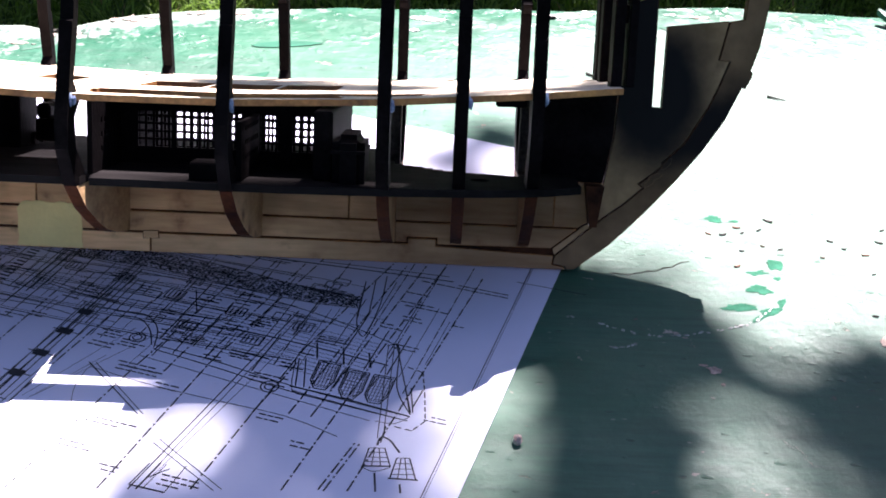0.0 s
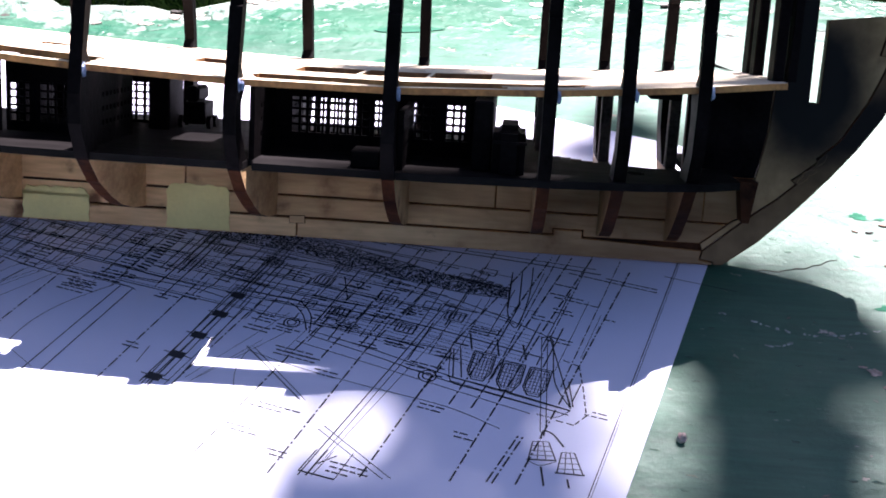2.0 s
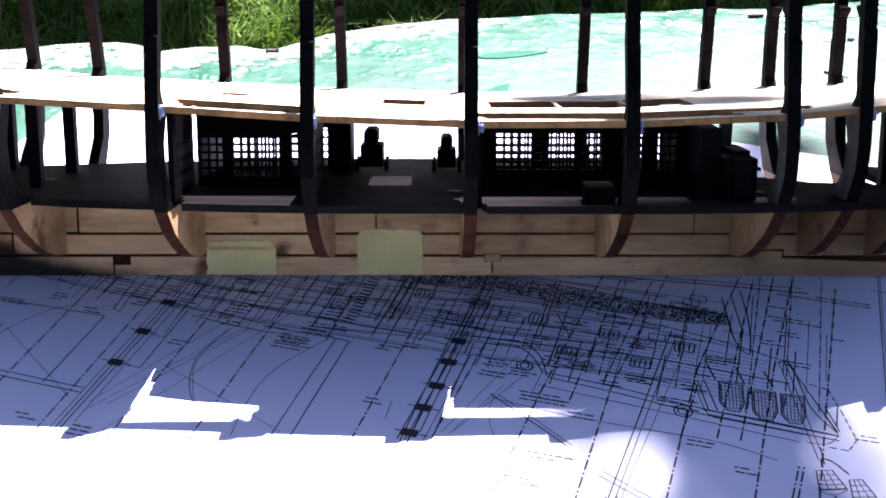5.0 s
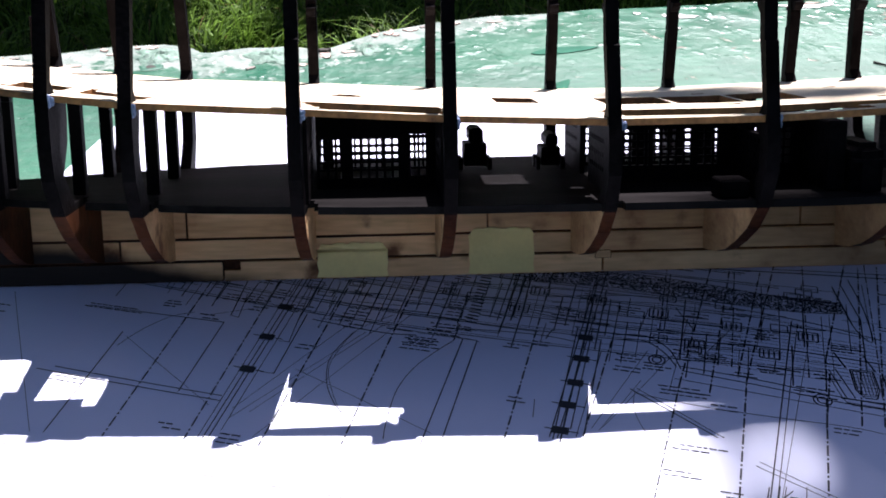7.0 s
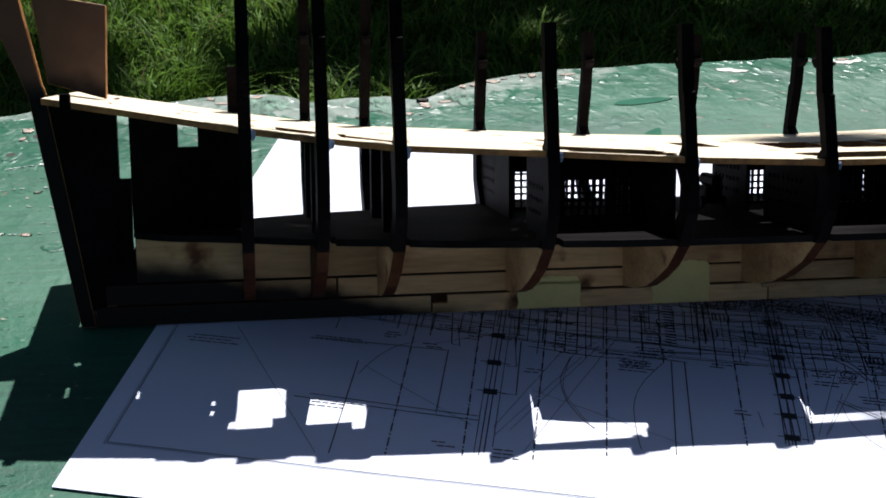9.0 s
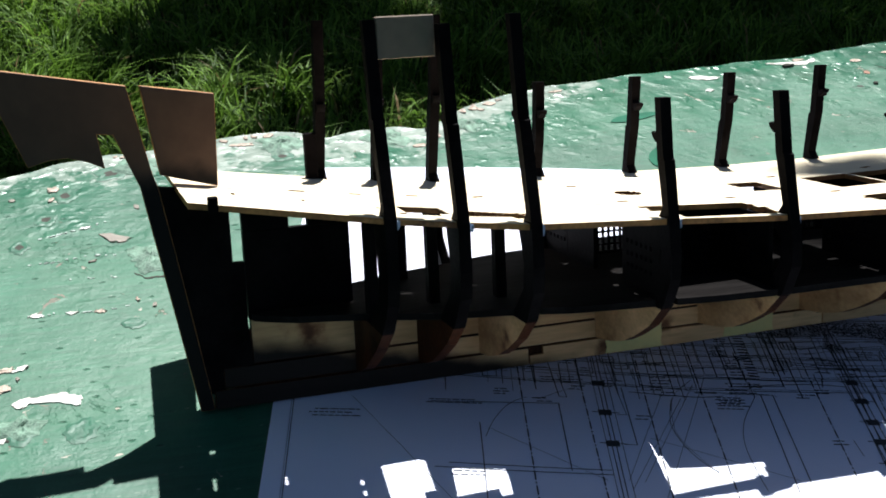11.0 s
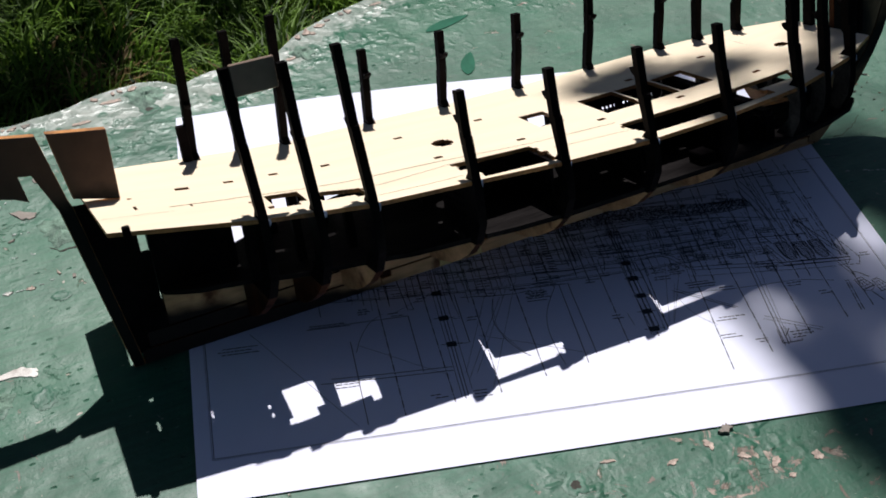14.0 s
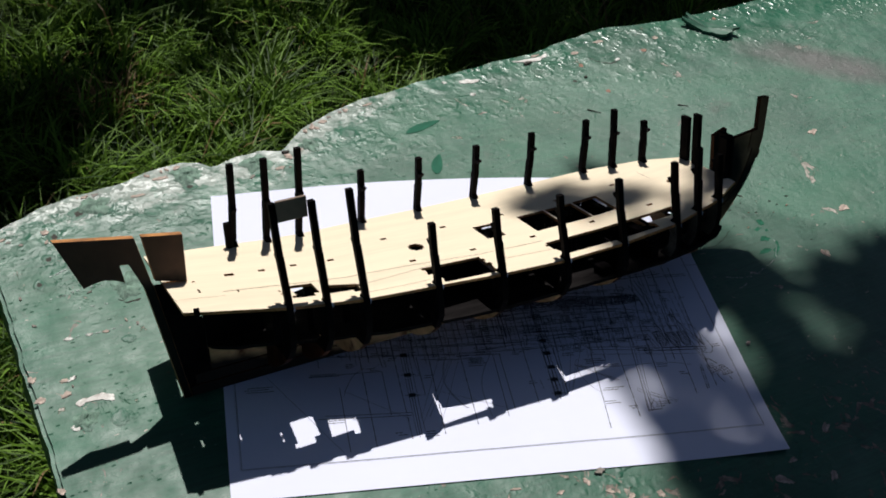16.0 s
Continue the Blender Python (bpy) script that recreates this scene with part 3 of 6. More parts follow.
# ribs
STATIONS = [(-0.0803, 0.1490, 0.0440), (-0.0538, 0.1465, 0.0480), (-0.0269, 0.1490, 0.0490), (0.0268, 0.1158, 0.0615), (0.0771, 0.1152, 0.0622), (0.1299, 0.1140, 0.0635), (0.1820, 0.1147, 0.0630), (0.2345, 0.1162, 0.0612), (0.2605, 0.1215, 0.0575), (0.2867, 0.1085, 0.0505)]
FULL = [0.45, 0.62, 0.8, 0.95, 1.0, 1.0, 0.98, 0.86, 0.66, 0.5]


def rib_mesh(x, top, bt, full):
    b, zd = half(x), deck_z(x)
    zs = [0.0085, 0.0105, 0.0140, 0.0190, 0.0260, 0.0360, 0.0480, 0.0580]
    ful = [0.03, 0.25, 0.44, 0.60, 0.78, 0.94, 1.03, 1.035]
    fin = [0.03, 0.10, 0.18, 0.30, 0.48, 0.72, 0.92, 0.98]
    outer = [((f * full + g * (1 - full)) * b + 0.001, z) for z, f, g in zip(zs, ful, fin)]
    zm, ym = zd * 0.5 + top * 0.5, b * 0.4 + bt * 0.6 + 0.001
    outer += [(b + 0.0016, zd), (ym + 0.0008, zm - 0.0006), (ym - 0.0003, zm), (bt + 0.001, top)]
    w, wl = 0.0056, 0.0075 + 0.010 * (1 - full)
    inner = [(bt + 0.001 - w * 0.8, top), (b * 0.4 + bt * 0.6 + 0.001 - w * 0.9, zd * 0.5 + top * 0.5), (b + 0.002 - w, zd + 0.0038), (b - 0.0009 - w, zd + 0.0004), (b - wl - 0.002, zd - 0.003), (outer[7][0] - wl, min(zd - 0.008, 0.058)), (outer[6][0] - wl - 0.0005, 0.048), (max(0.006, outer[5][0] - wl - 0.0015), 0.0395), (max(0.005, outer[5][0] - wl - 0.006), 0.0349)]
    bm = bmesh.new()
    side = outer + inner + [(0.0, 0.0349), (0.0, 0.0085)]
    for sgn in (-1, 1):
        pts = [(sgn * u, v) for u, v in side]
        ring_plate(bm, pts if sgn > 0 else list(reversed(pts)), x - 0.0022, x + 0.0022, 0)
    bmesh.ops.remove_doubles(bm, verts=bm.verts[:], dist=1e-6)
    dead = [f for f in bm.faces if all(abs(v.co.y) < 1e-6 for v in f.verts)]
    bmesh.ops.delete(bm, geom=dead, context="FACES")
    bm.normal_update()
    # split the faces at the lower deck so that the floor stays bare wood
    bmesh.ops.bisect_plane(bm, geom=bm.verts[:] + bm.edges[:] + bm.faces[:], plane_co=(0, 0, 0.0348), plane_no=(0, 0, 1))
    bmesh.ops.bisect_plane(bm, geom=bm.verts[:] + bm.edges[:] + bm.faces[:], plane_co=(0, 0, deck_z(x)), plane_no=(0, 0, 1))
    bm.normal_update()
    for f in bm.faces:
        c = f.calc_center_median()
        f.material_index = (1 if abs(f.normal.x) > 0.9 else 2) if c.z < 0.0348 else (3 if abs(f.normal.x) > 0.9 and x > 0.23 and c.z < deck_z(x) else 0)
    return bm


for (x, top, bt), full in zip(STATIONS, FULL):
    rib = part("rib", rib_mesh(x, top, bt, full), [black_paint, burnt_brown if x < -0.05 else keel_wood, burnt_brown, bounce_black], ship, "black painted plywood rib")
    zc = 0.101 if top < 0.13 else 0.112
    fc = (zc - deck_z(x)) / (top - deck_z(x))
    yc = half(x) + 0.001 + (bt + 0.001 - half(x) - 0.001) * fc - 0.0052
    for sgn in (-1, 1):
        part("cleat", plate([(sgn * (yc + 0.0010), zc - 0.0022), (sgn * (yc - 0.0018), zc - 0.0018), (sgn * (yc - 0.0042), zc + 0.0003), (sgn * (yc - 0.0046), zc + 0.0016), (sgn * (yc - 0.0030), zc + 0.0020), (sgn * (yc - 0.0016), zc + 0.0012), (sgn * (yc - 0.0008), zc + 0.0026), (sgn * (yc + 0.0010), zc + 0.0030)], x - 0.0018, x + 0.0018, 0), black_paint, rib)

# short floor timber under the bow, each side of the backbone
for s in (-1, 1):
    a, e = sorted((s * 0.0027, s * 0.0120))
    part("floor_timber", plate([(0.3095, 0.0348), (0.3118, 0.0190), (0.3145, 0.0190), (0.3165, 0.0348)], a, e, 1), burnt_brown, ship, "reddish-brown scorched floor timber")


# lower deck
def sheet_with_holes(x0, x1, hb, fz, thick, holes, step=0.004):
    """A curved deck, with the openings (xa, xb, ya, yb) cut right through."""
    cuts = {x0, x1} | {h[0] for h in holes} | {h[1] for h in holes} | {float(v) for v in np.arange(x0, x1, step)}
    xs = sorted(c for c in cuts if x0 <= c <= x1)
    bm = bmesh.new()
    ycut = sorted({h[2] for h in holes} | {h[3] for h in holes})
    for xa, xb in zip(xs, xs[1:]):
        if xb - xa < 1e-6:
            continue
        xm = (xa + xb) / 2
        ins = [y for y in ycut if -min(hb(xa), hb(xb)) + 1e-4 < y < min(hb(xa), hb(xb)) - 1e-4]
        rows = [None] + ins + [None]
        for k in range(len(rows) - 1):
            lo, hi = rows[k], rows[k + 1]
            ym = ((-hb(xm) if lo is None else lo) + (hb(xm) if hi is None else hi)) / 2
            if any(h[0] < xm < h[1] and h[2] < ym < h[3] for h in holes):
                continue
            q = []
            for x, y, e in ((xa, lo, -1), (xb, lo, -1), (xb, hi, 1), (xa, hi, 1)):
                q.append(bm.verts.new((x, e * hb(x) if y is None else y, fz(x))))
            bm.faces.new(q)
    bmesh.ops.remove_doubles(bm, verts=bm.verts[:], dist=2e-5)
    r = bmesh.ops.extrude_face_region(bm, geom=bm.faces[:])
    bmesh.ops.translate(bm, vec=(0, 0, -thick), verts=[v for v in r["geom"] if isinstance(v, bmesh.types.BMVert)])
    bmesh.ops.recalc_face_normals(bm, faces=bm.faces[:])
    return bm


def lower_half(x):
    return float(np.interp(x, [-0.125, -0.118, -0.107, -0.0965, -0.083, -0.070, -0.057, -0.043, -0.031, -0.006, 0.020, 0.05, 0.08, 0.20, 0.238, 0.269, 0.2915, 0.308], [0.004, 0.0105, 0.0172, 0.0200, 0.0250, 0.0315, 0.0368, 0.0412, 0.0442, 0.0530, 0.0572, 0.0625, 0.0650, 0.0655, 0.0620, 0.0555, 0.0470, 0.0340]))


# notches where ribs pass the lower deck
LOWER_HOLES = []
for x, d in ((0.0292, 1.0), (0.1323, 0.8), (-0.0517, 0.9), (-0.0240, 0.6)):
    y = -lower_half(x)
    LOWER_HOLES += [(x, x + 0.0040 * d, y - 0.01, y + 0.006 * d), (x, x + 0.0024 * d, y + 0.006 * d, y + 0.013 * d)]
LOWER_ROUND = []
for k in range(-2, 2):
    wx = 0.0036 * math.sqrt(max(0.0, 1 - ((k + 0.5) / 2) ** 2))
    LOWER_ROUND.append((0.2684 - wx, 0.2684 + wx, -0.029 + k * 0.0018, -0.029 + (k + 1) * 0.0018))
# the far side of the lower deck stops short of the bow
LOWER_FAR = []
for k in range(14):
    x = 0.2345 + 0.004 * k
    LOWER_FAR.append((x, x + 0.004, float(np.interp(x + 0.002, [0.2345, 0.246, 0.2535, 0.260, 0.270, 0.280, 0.290], [0.0110, 0.0043, -0.0030, -0.0080, -0.0100, -0.0115, -0.0150])), 0.08))
part("lower_deck", sheet_with_holes(-0.1235, 0.305, lower_half, lambda x: 0.0376, 0.0026, LOWER_HOLES + LOWER_ROUND + LOWER_FAR), lower_mat, ship, "lower deck darkened for the shade between the decks")

HOLES = [(0.1385, 0.1632, -0.0172, 0.0150), (0.1648, 0.1893, -0.0172, 0.0150), (0.1909, 0.2137, -0.0172, 0.0150), (0.0980, 0.1142, -0.0110, 0.0140)]
for x, y in ((0.0268, 0.025), (0.0290, -0.0215), (0.0782, 0.026), (0.0784, -0.0230), (0.1836, 0.0262), (0.1834, -0.0252), (0.1300, -0.0238), (0.1300, 0.026), (-0.0771, 0.0052), (-0.0526, 0.0074), (-0.0240, 0.0070), (0.2376, 0.0250), (0.2384, -0.0258)):
    HOLES.append((x - 0.0025, x + 0.0025, y - 0.0016, y + 0.0016))
HOLES += [(-0.1048, -0.0978, 0.0012, 0.0052), (-0.1298, -0.1283, -0.0220, -0.0162), (-0.1322, -0.1302, 0.0150, 0.0250), (-0.1320, -0.1304, 0.0250, 0.0310), (-0.1318, -0.1307, 0.0310, 0.0350), (-0.1295, -0.1272, -0.0040, -0.0022), (-0.1047, -0.1035, -0.0270, -0.0228)]
for x0, r in ((0.0422, 0.006), (0.2798, 0.0042)):
    for k in range(-3, 3):
        wx = r * math.sqrt(max(0.0, 1 - ((k + 0.5) / 3) ** 2))
        HOLES.append((x0 - wx, x0 + wx, k * r / 3, (k + 1) * r / 3))


def gap(xa, xb, ya, yb, rows, seed, slope=0.0):
    rng = random.Random(seed)
    for k in range(rows):
        lo, hi = ya + (yb - ya) * k / rows, ya + (yb - ya) * (k + 1) / rows
        HOLES.append((xa + slope * (rows - 1 - k) / (rows - 1) + rng.uniform(-0.002, 0.0015), xb + rng.uniform(-0.002, 0.002), lo, hi))


gap(0.0270, 0.0775, -0.0648, -0.0365, 7, 1, 0.0085)
HOLES += [(-0.0692, -0.0566, -0.0470, -0.0265), (-0.0566, -0.0522, -0.0425, -0.0265), (-0.0462, -0.0432, -0.0470, -0.0255)]
for k in range(7):
    HOLES.append((-0.0432 + 0.0028 * k, -0.0404 + 0.0028 * k, -0.0470 if k < 5 else -0.0505, -0.0338 - 0.0007 * k))
HOLES += [(-0.0783, -0.0768, y - 0.0012, y + 0.0012) for y in (-0.0327, -0.0379, -0.0431)]
HOLES += [(-0.0725, -0.0692, -0.0465, -0.0430), (-0.0235, -0.0205, -0.0440, -0.0400)]
gap(0.1325, 0.2200, -0.0635, -0.0520, 3, 3, 0.004)
gap(0.1305, 0.2480, -0.0520, -0.0390, 4, 4, 0.002)
deck_bm = sheet_with_holes(-0.1485, 0.318, half, deck_z, 0.0022, HOLES)
deck_bm.normal_update()
for f in deck_bm.faces:
    f.material_index = 0 if abs(f.normal.z) > 0.8 else 1
deck = part("deck", deck_bm, [deck_wood, burnt_edge], ship, "pale plywood main deck with hatch openings")


def seam(pts, w=0.00035):
    """A cut line along the deck."""
    bm = bmesh.new()
    prev = None
    for (xa, ya), (xb, yb) in zip(pts, pts[1:]):
        n = max(2, int(abs(xb - xa) / 0.004))
        for k in range(n + 1):
            x, y = xa + (xb - xa) * k / n, ya + (yb - ya) * k / n
            cur = [bm.verts.new((x, y - w / 2, deck_z(x) + 0.00012)), bm.verts.new((x, y + w / 2, deck_z(x) + 0.00012))]
            if prev:
                bm.faces.new((prev[0], cur[0], cur[1], prev[1]))
            prev = cur
    return bm


for pts, w in (([(-0.114, -0.0240), (-0.0830, -0.0234), (-0.0828, -0.0228), (0.030, -0.0282)], 0.0005), ([(0.030, -0.0285), (0.084, -0.0330), (0.132, -0.0345)], 0.0004), ([(-0.026, -0.0395), (-0.012, -0.0410), (0.040, -0.0345)], 0.0003), ([(0.084, -0.0480), (0.130, -0.0510)], 0.0003), ([(-0.028, -0.0545), (-0.004, -0.0560), (0.026, -0.0565)], 0.0003), ([(-0.150, -0.0300), (-0.114, -0.0305)], 0.0002)):
    part("seam", seam(pts, w), burnt_brown, deck)

# masking tape on the backbone
def tape(x0, x1, z0, z1, seed):
    rng = random.Random(seed)
    n = 14
    poly = [(x0 + (x1 - x0) * k / n, z0 + rng.uniform(0, 0.0004)) for k in range(n + 1)]
    poly += [(x1 - rng.uniform(0, 0.0008), z0 + (z1 - z0) * k / 5) for k in range(1, 5)]
    poly += [(x1 - (x1 - x0) * k / n, z1 - rng.uniform(0, 0.0009) - (0.003 if k in (0, n) else 0.0)) for k in range(n + 1)]
    poly += [(x0 + rng.uniform(0, 0.0008), z1 - (z1 - z0) * k / 5) for k in range(1, 5)]
    part("masking_tape", plate(poly, -0.0030, -0.0026, 1), tape_mat, ship, "yellowish masking tape strip")


tape(0.0290, 0.0565, 0.0003, 0.0142, 5)
tape(0.0875, 0.1135, 0.0003, 0.0188, 6)

# drops of glue where ribs meet the deck
for x, _, _ in STATIONS[:10]:
    bm = bmesh.new()
    bmesh.ops.create_icosphere(bm, subdivisions=3, radius=0.0010)
    for v in bm.verts:
        v.co *= 1 + 0.9 * noise.noise((v.co.x * 1500, v.co.y * 1500 + v.co.z * 900, x * 70))
        v.co.z *= 2.0
    bmesh.ops.translate(bm, vec=(x + 0.0026, -half(x) - 0.0004, deck_z(x) - 0.0022), verts=bm.verts[:])
    part("glue_drop", bm, glue_mat, ship, "dried bluish glue drop")


# screens and fittings between the decks
def lattice(u0, u1, v0, v1, wins, at, axis, t=0.0009, cell=0.0029, bar=0.0008, upright=True):
    """A black wall with barred windows (ua, ub, va, vb)."""
    bm = bmesh.new()

    def piece(a, b, c, d, tt=t):
        if b - a < 1e-5 or d - c < 1e-5:
            return
        if axis == 1:
            box(bm, a, b, at - tt, at + tt, c, d)
        else:
            box(bm, at - tt, at + tt, a, b, c, d)
    cur = u0
    for ua, ub, va, vb in wins:
        piece(cur, ua, v0, v1)
        piece(ua, ub, v0, va)
        piece(ua, ub, vb, v1)
        k = 1
        while upright and ua + k * cell < ub - 0.0004:
            piece(ua + k * cell - bar / 2, ua + k * cell + bar / 2, va, vb, t * 0.8)
            k += 1
        k = 1
        while va + k * cell < vb - 0.0004:
            piece(ua, ub, va + k * cell - bar / 2, va + k * cell + bar / 2, t * 0.6)
            k += 1
        cur = ub
    piece(cur, u1, v0, v1)
    return bm


LZ = 0.0377
for x0, x1, near, far in ((0.0312, 0.0755, [(0.0325, 0.0403, 0.0415, 0.0565), (0.0444, 0.0610, 0.0415, 0.0565), (0.0655, 0.0710, 0.042, 0.0572)],
                           [(0.0355, 0.0548, 0.0390, 0.0545), (0.0562, 0.0680, 0.0390, 0.0545), (0.0690, 0.0740, 0.0390, 0.0545)]),
                          (0.1340, 0.2090, [(0.1405, 0.1532, 0.0440, 0.0572), (0.1548, 0.1698, 0.0440, 0.0572), (0.1715, 0.1790, 0.0440, 0.0572), (0.1862, 0.1938, 0.0440, 0.0572), (0.1980, 0.2072, 0.0440, 0.0572)],
                           [(0.1355, 0.1410, 0.0390, 0.0530), (0.1430, 0.1578, 0.0390, 0.0530), (0.1645, 0.1752, 0.0390, 0.0530), (0.1800, 0.1850, 0.0390, 0.0530), (0.1925, 0.2030, 0.0390, 0.0533)])):
    top = min(deck_z(x0), deck_z(x1), deck_z((x0 + x1) / 2)) - 0.0024
    part("grating_screen", lattice(x0, x1, LZ, top, near, -0.020, 1), black_paint, ship, "black grating screen")
    part("grating_screen", lattice(x0, x1, LZ, top, far, 0.030, 1), black_paint, ship, "black grating screen")
def perforated(x, y0, y1, z1, cols, rows=3, t=0.0009, pitch=0.0040, size=0.0019):
    """A black bulkhead across the hull with rows of square holes cut through it."""
    bm = bmesh.new()
    first = y1 - 0.004 - (cols - 1) * pitch - size
    zs = [0.0445 + 0.0050 * k for k in range(rows)]
    box(bm, x - t, x + t, y0, first, LZ, z1)
    box(bm, x - t, x + t, first + (cols - 1) * pitch + size, y1, LZ, z1)
    for k in range(cols):
        a = first + k * pitch
        if k < cols - 1:
            box(bm, x - t, x + t, a + size, a + pitch, LZ, z1)
        lo = LZ
        for z in zs:
            box(bm, x - t, x + t, a, a + size, lo, z)
            lo = z + size
        box(bm, x - t, x + t, a, a + size, lo, z1)
    return bm


for x, y0, y1, cols in ((0.0292, -0.055, -0.022, 6), (0.0275, 0.0305, 0.0620, 7), (0.0755, -0.058, -0.010, 8), (0.1332, -0.056, -0.012, 8), (0.1332, 0.006, 0.044, 7), (0.1852, -0.0600, -0.0225, 7)):
    part("perforated_bulkhead", perforated(x, y0, y1, 0.0580 if x > 0.18 else deck_z(x) - 0.0024 if y1 > -0.0105 or x > 0.1 or x < 0.03 else 0.0610, cols), black_paint, ship, "black perforated bulkhead")
part("bulkhead_board", boxed(0.0266, 0.0284, 0.0020, 0.0303, LZ, deck_z(0.0275) - 0.0024, bevel=0.0002), black_paint, ship)
part("cabin_wall", boxed(0.2092, 0.2160, -0.0500, 0.0290, LZ, 0.0620, bevel=0.0006), black_paint, ship, "black cabin block")
part("cabin_wall", boxed(0.0762, 0.0850, 0.0100, 0.0300, LZ, 0.0640, bevel=0.0005), black_paint, ship, "black cabin block")


def rounded_chest(x, y, dx, dy, dz):
    bm = box(bmesh.new(), x - dx / 2, x + dx / 2, y - dy / 2, y + dy / 2, LZ, LZ + dz)
    es = [e for e in bm.edges if (e.verts[0].co.z + e.verts[1].co.z) / 2 > LZ + dz * 0.3]
    bmesh.ops.bevel(bm, geom=es, offset=0.0028, segments=3, affect="EDGES", clamp_overlap=True)
    box(bm, x - dx / 2 - 0.0004, x + dx / 2 + 0.0004, y - dy / 2 - 0.0004, y + dy / 2 + 0.0004, LZ + dz * 0.62, LZ + dz * 0.68)
    return bm


part("chest", rounded_chest(0.2220, -0.043, 0.0112, 0.026, 0.0170), black_paint, ship, "black rounded chest")


def carriage(x, y, s=1.0):
    bm = bmesh.new()
    box(bm, x - 0.0035 * s, x + 0.0035 * s, y - 0.007, y + 0.007, LZ + 0.002, LZ + 0.0085 * s, bevel=0.0005)
    box(bm, x - 0.0022 * s, x + 0.0022 * s, y - 0.011, y + 0.006, LZ + 0.0088 * s, LZ + 0.0135 * s, bevel=0.0012)
    for sx in (-1, 1):
        for sy in (-0.0045, 0.0045):
            r = bmesh.ops.create_cone(bm, cap_ends=True, segments=14, radius1=0.0026, radius2=0.0026, depth=0.0016)
            bmesh.ops.rotate(bm, verts=r["verts"], cent=(0, 0, 0), matrix=Matrix.Rotation(radians(90), 3, "Y"))
            bmesh.ops.translate(bm, vec=(x + sx * 0.0045 * s, y + sy, LZ + 0.0026), verts=r["verts"])
    return bm


part("gun_carriage", carriage(0.0925, 0.026, 1.3), black_paint, ship, "black gun carriage")
part("gun_carriage", carriage(0.1225, 0.024, 1.1), black_paint, ship, "black gun carriage")
part("port_block", boxed(0.1685, 0.1785, -0.0620, -0.0500, LZ, LZ + 0.0062, bevel=0.0005), black_paint, ship, "low black block at the lower deck edge")
for x, y in ((-0.0803, -0.0270), (-0.0538, 0.0257), (-0.0538, -0.0204), (-0.0269, 0.0178), (-0.0269, -0.0239)):
    part("stanchion", boxed(x - 0.0022, x + 0.0022, y - 0.0024, y + 0.0024, LZ, deck_z(x) - 0.0024, bevel=0.0003), black_paint, ship)
for x, y in ((0.2345, 0.0225), (0.2605, 0.0245), (0.2867, 0.0165)):
    part("stanchion", boxed(x - 0.0022, x + 0.0022, y - 0.0026, y + 0.0026, 0.0350, deck_z(x) - 0.0024, bevel=0.0003), bounce_black, ship)
# unseen plug added under the round hole, to block a sun spot
part("mast_step", boxed(0.2740, 0.2856, -0.0055, 0.0055, deck_z(0.28) - 0.0080, deck_z(0.28) - 0.0030, bevel=0.0004), black_paint, ship)
part("keel_key", plate([(0.1371, 0.0053), (0.1436, 0.0056), (0.1434, 0.0088), (0.1372, 0.0086)], -0.0028, -0.0023, 1, 0.0002), [keel_wood, burnt_brown], ship, "small burnt-edged key across a plank joint")

# bow bitts and upper details
for x, y, h, w in ((0.3165, 0.0300, 0.112, 0.005), (0.3165, 0.0150, 0.118, 0.004), (0.3165, -0.0200, 0.108, 0.005)):
    part("bow_timber", boxed(x - 0.0020, x + 0.0020, y - w, y + w, deck_z(x) - 0.002, h, bevel=0.0004), black_paint, ship)
def holed_board():
    """A board across the bow with a round hole through it."""
    bm = bmesh.new()
    x0, x1, z0, z1 = 0.3200, 0.3232, 0.0735, 0.1090
    box(bm, x0, x1, -0.0245, -0.0200, z0, z1, bevel=0.0003)
    box(bm, x0, x1, -0.0130, -0.0085, z0, z1, bevel=0.0003)
    box(bm, x0, x1, -0.0200, -0.0130, z0, 0.0965, bevel=0.0002)
    box(bm, x0, x1, -0.0200, -0.0130, 0.1030, z1, bevel=0.0002)
    return bm


part("bow_board", holed_board(), black_paint, ship, "black bow board with a hole")
part("cross_board", boxed(-0.0778, -0.0562, -0.0452, -0.0428, 0.1350, 0.1500, bevel=0.0004), board_mat, ship, "grey-brown cross board between two ribs")
part("post_block", boxed(-0.0875, -0.0823, 0.0500, 0.0545, deck_z(-0.085), 0.1010, bevel=0.0004), black_paint, ship)
part("deck_peg", boxed(-0.1420, -0.1385, -0.0535, -0.0505, 0.0868, 0.0925, bevel=0.0004), black_paint, ship)
part("deck_stick", boxed(0.2688, 0.2700, 0.0155, 0.0350, deck_z(0.25) + 0.0001, deck_z(0.25) + 0.0012), burnt_brown, ship)


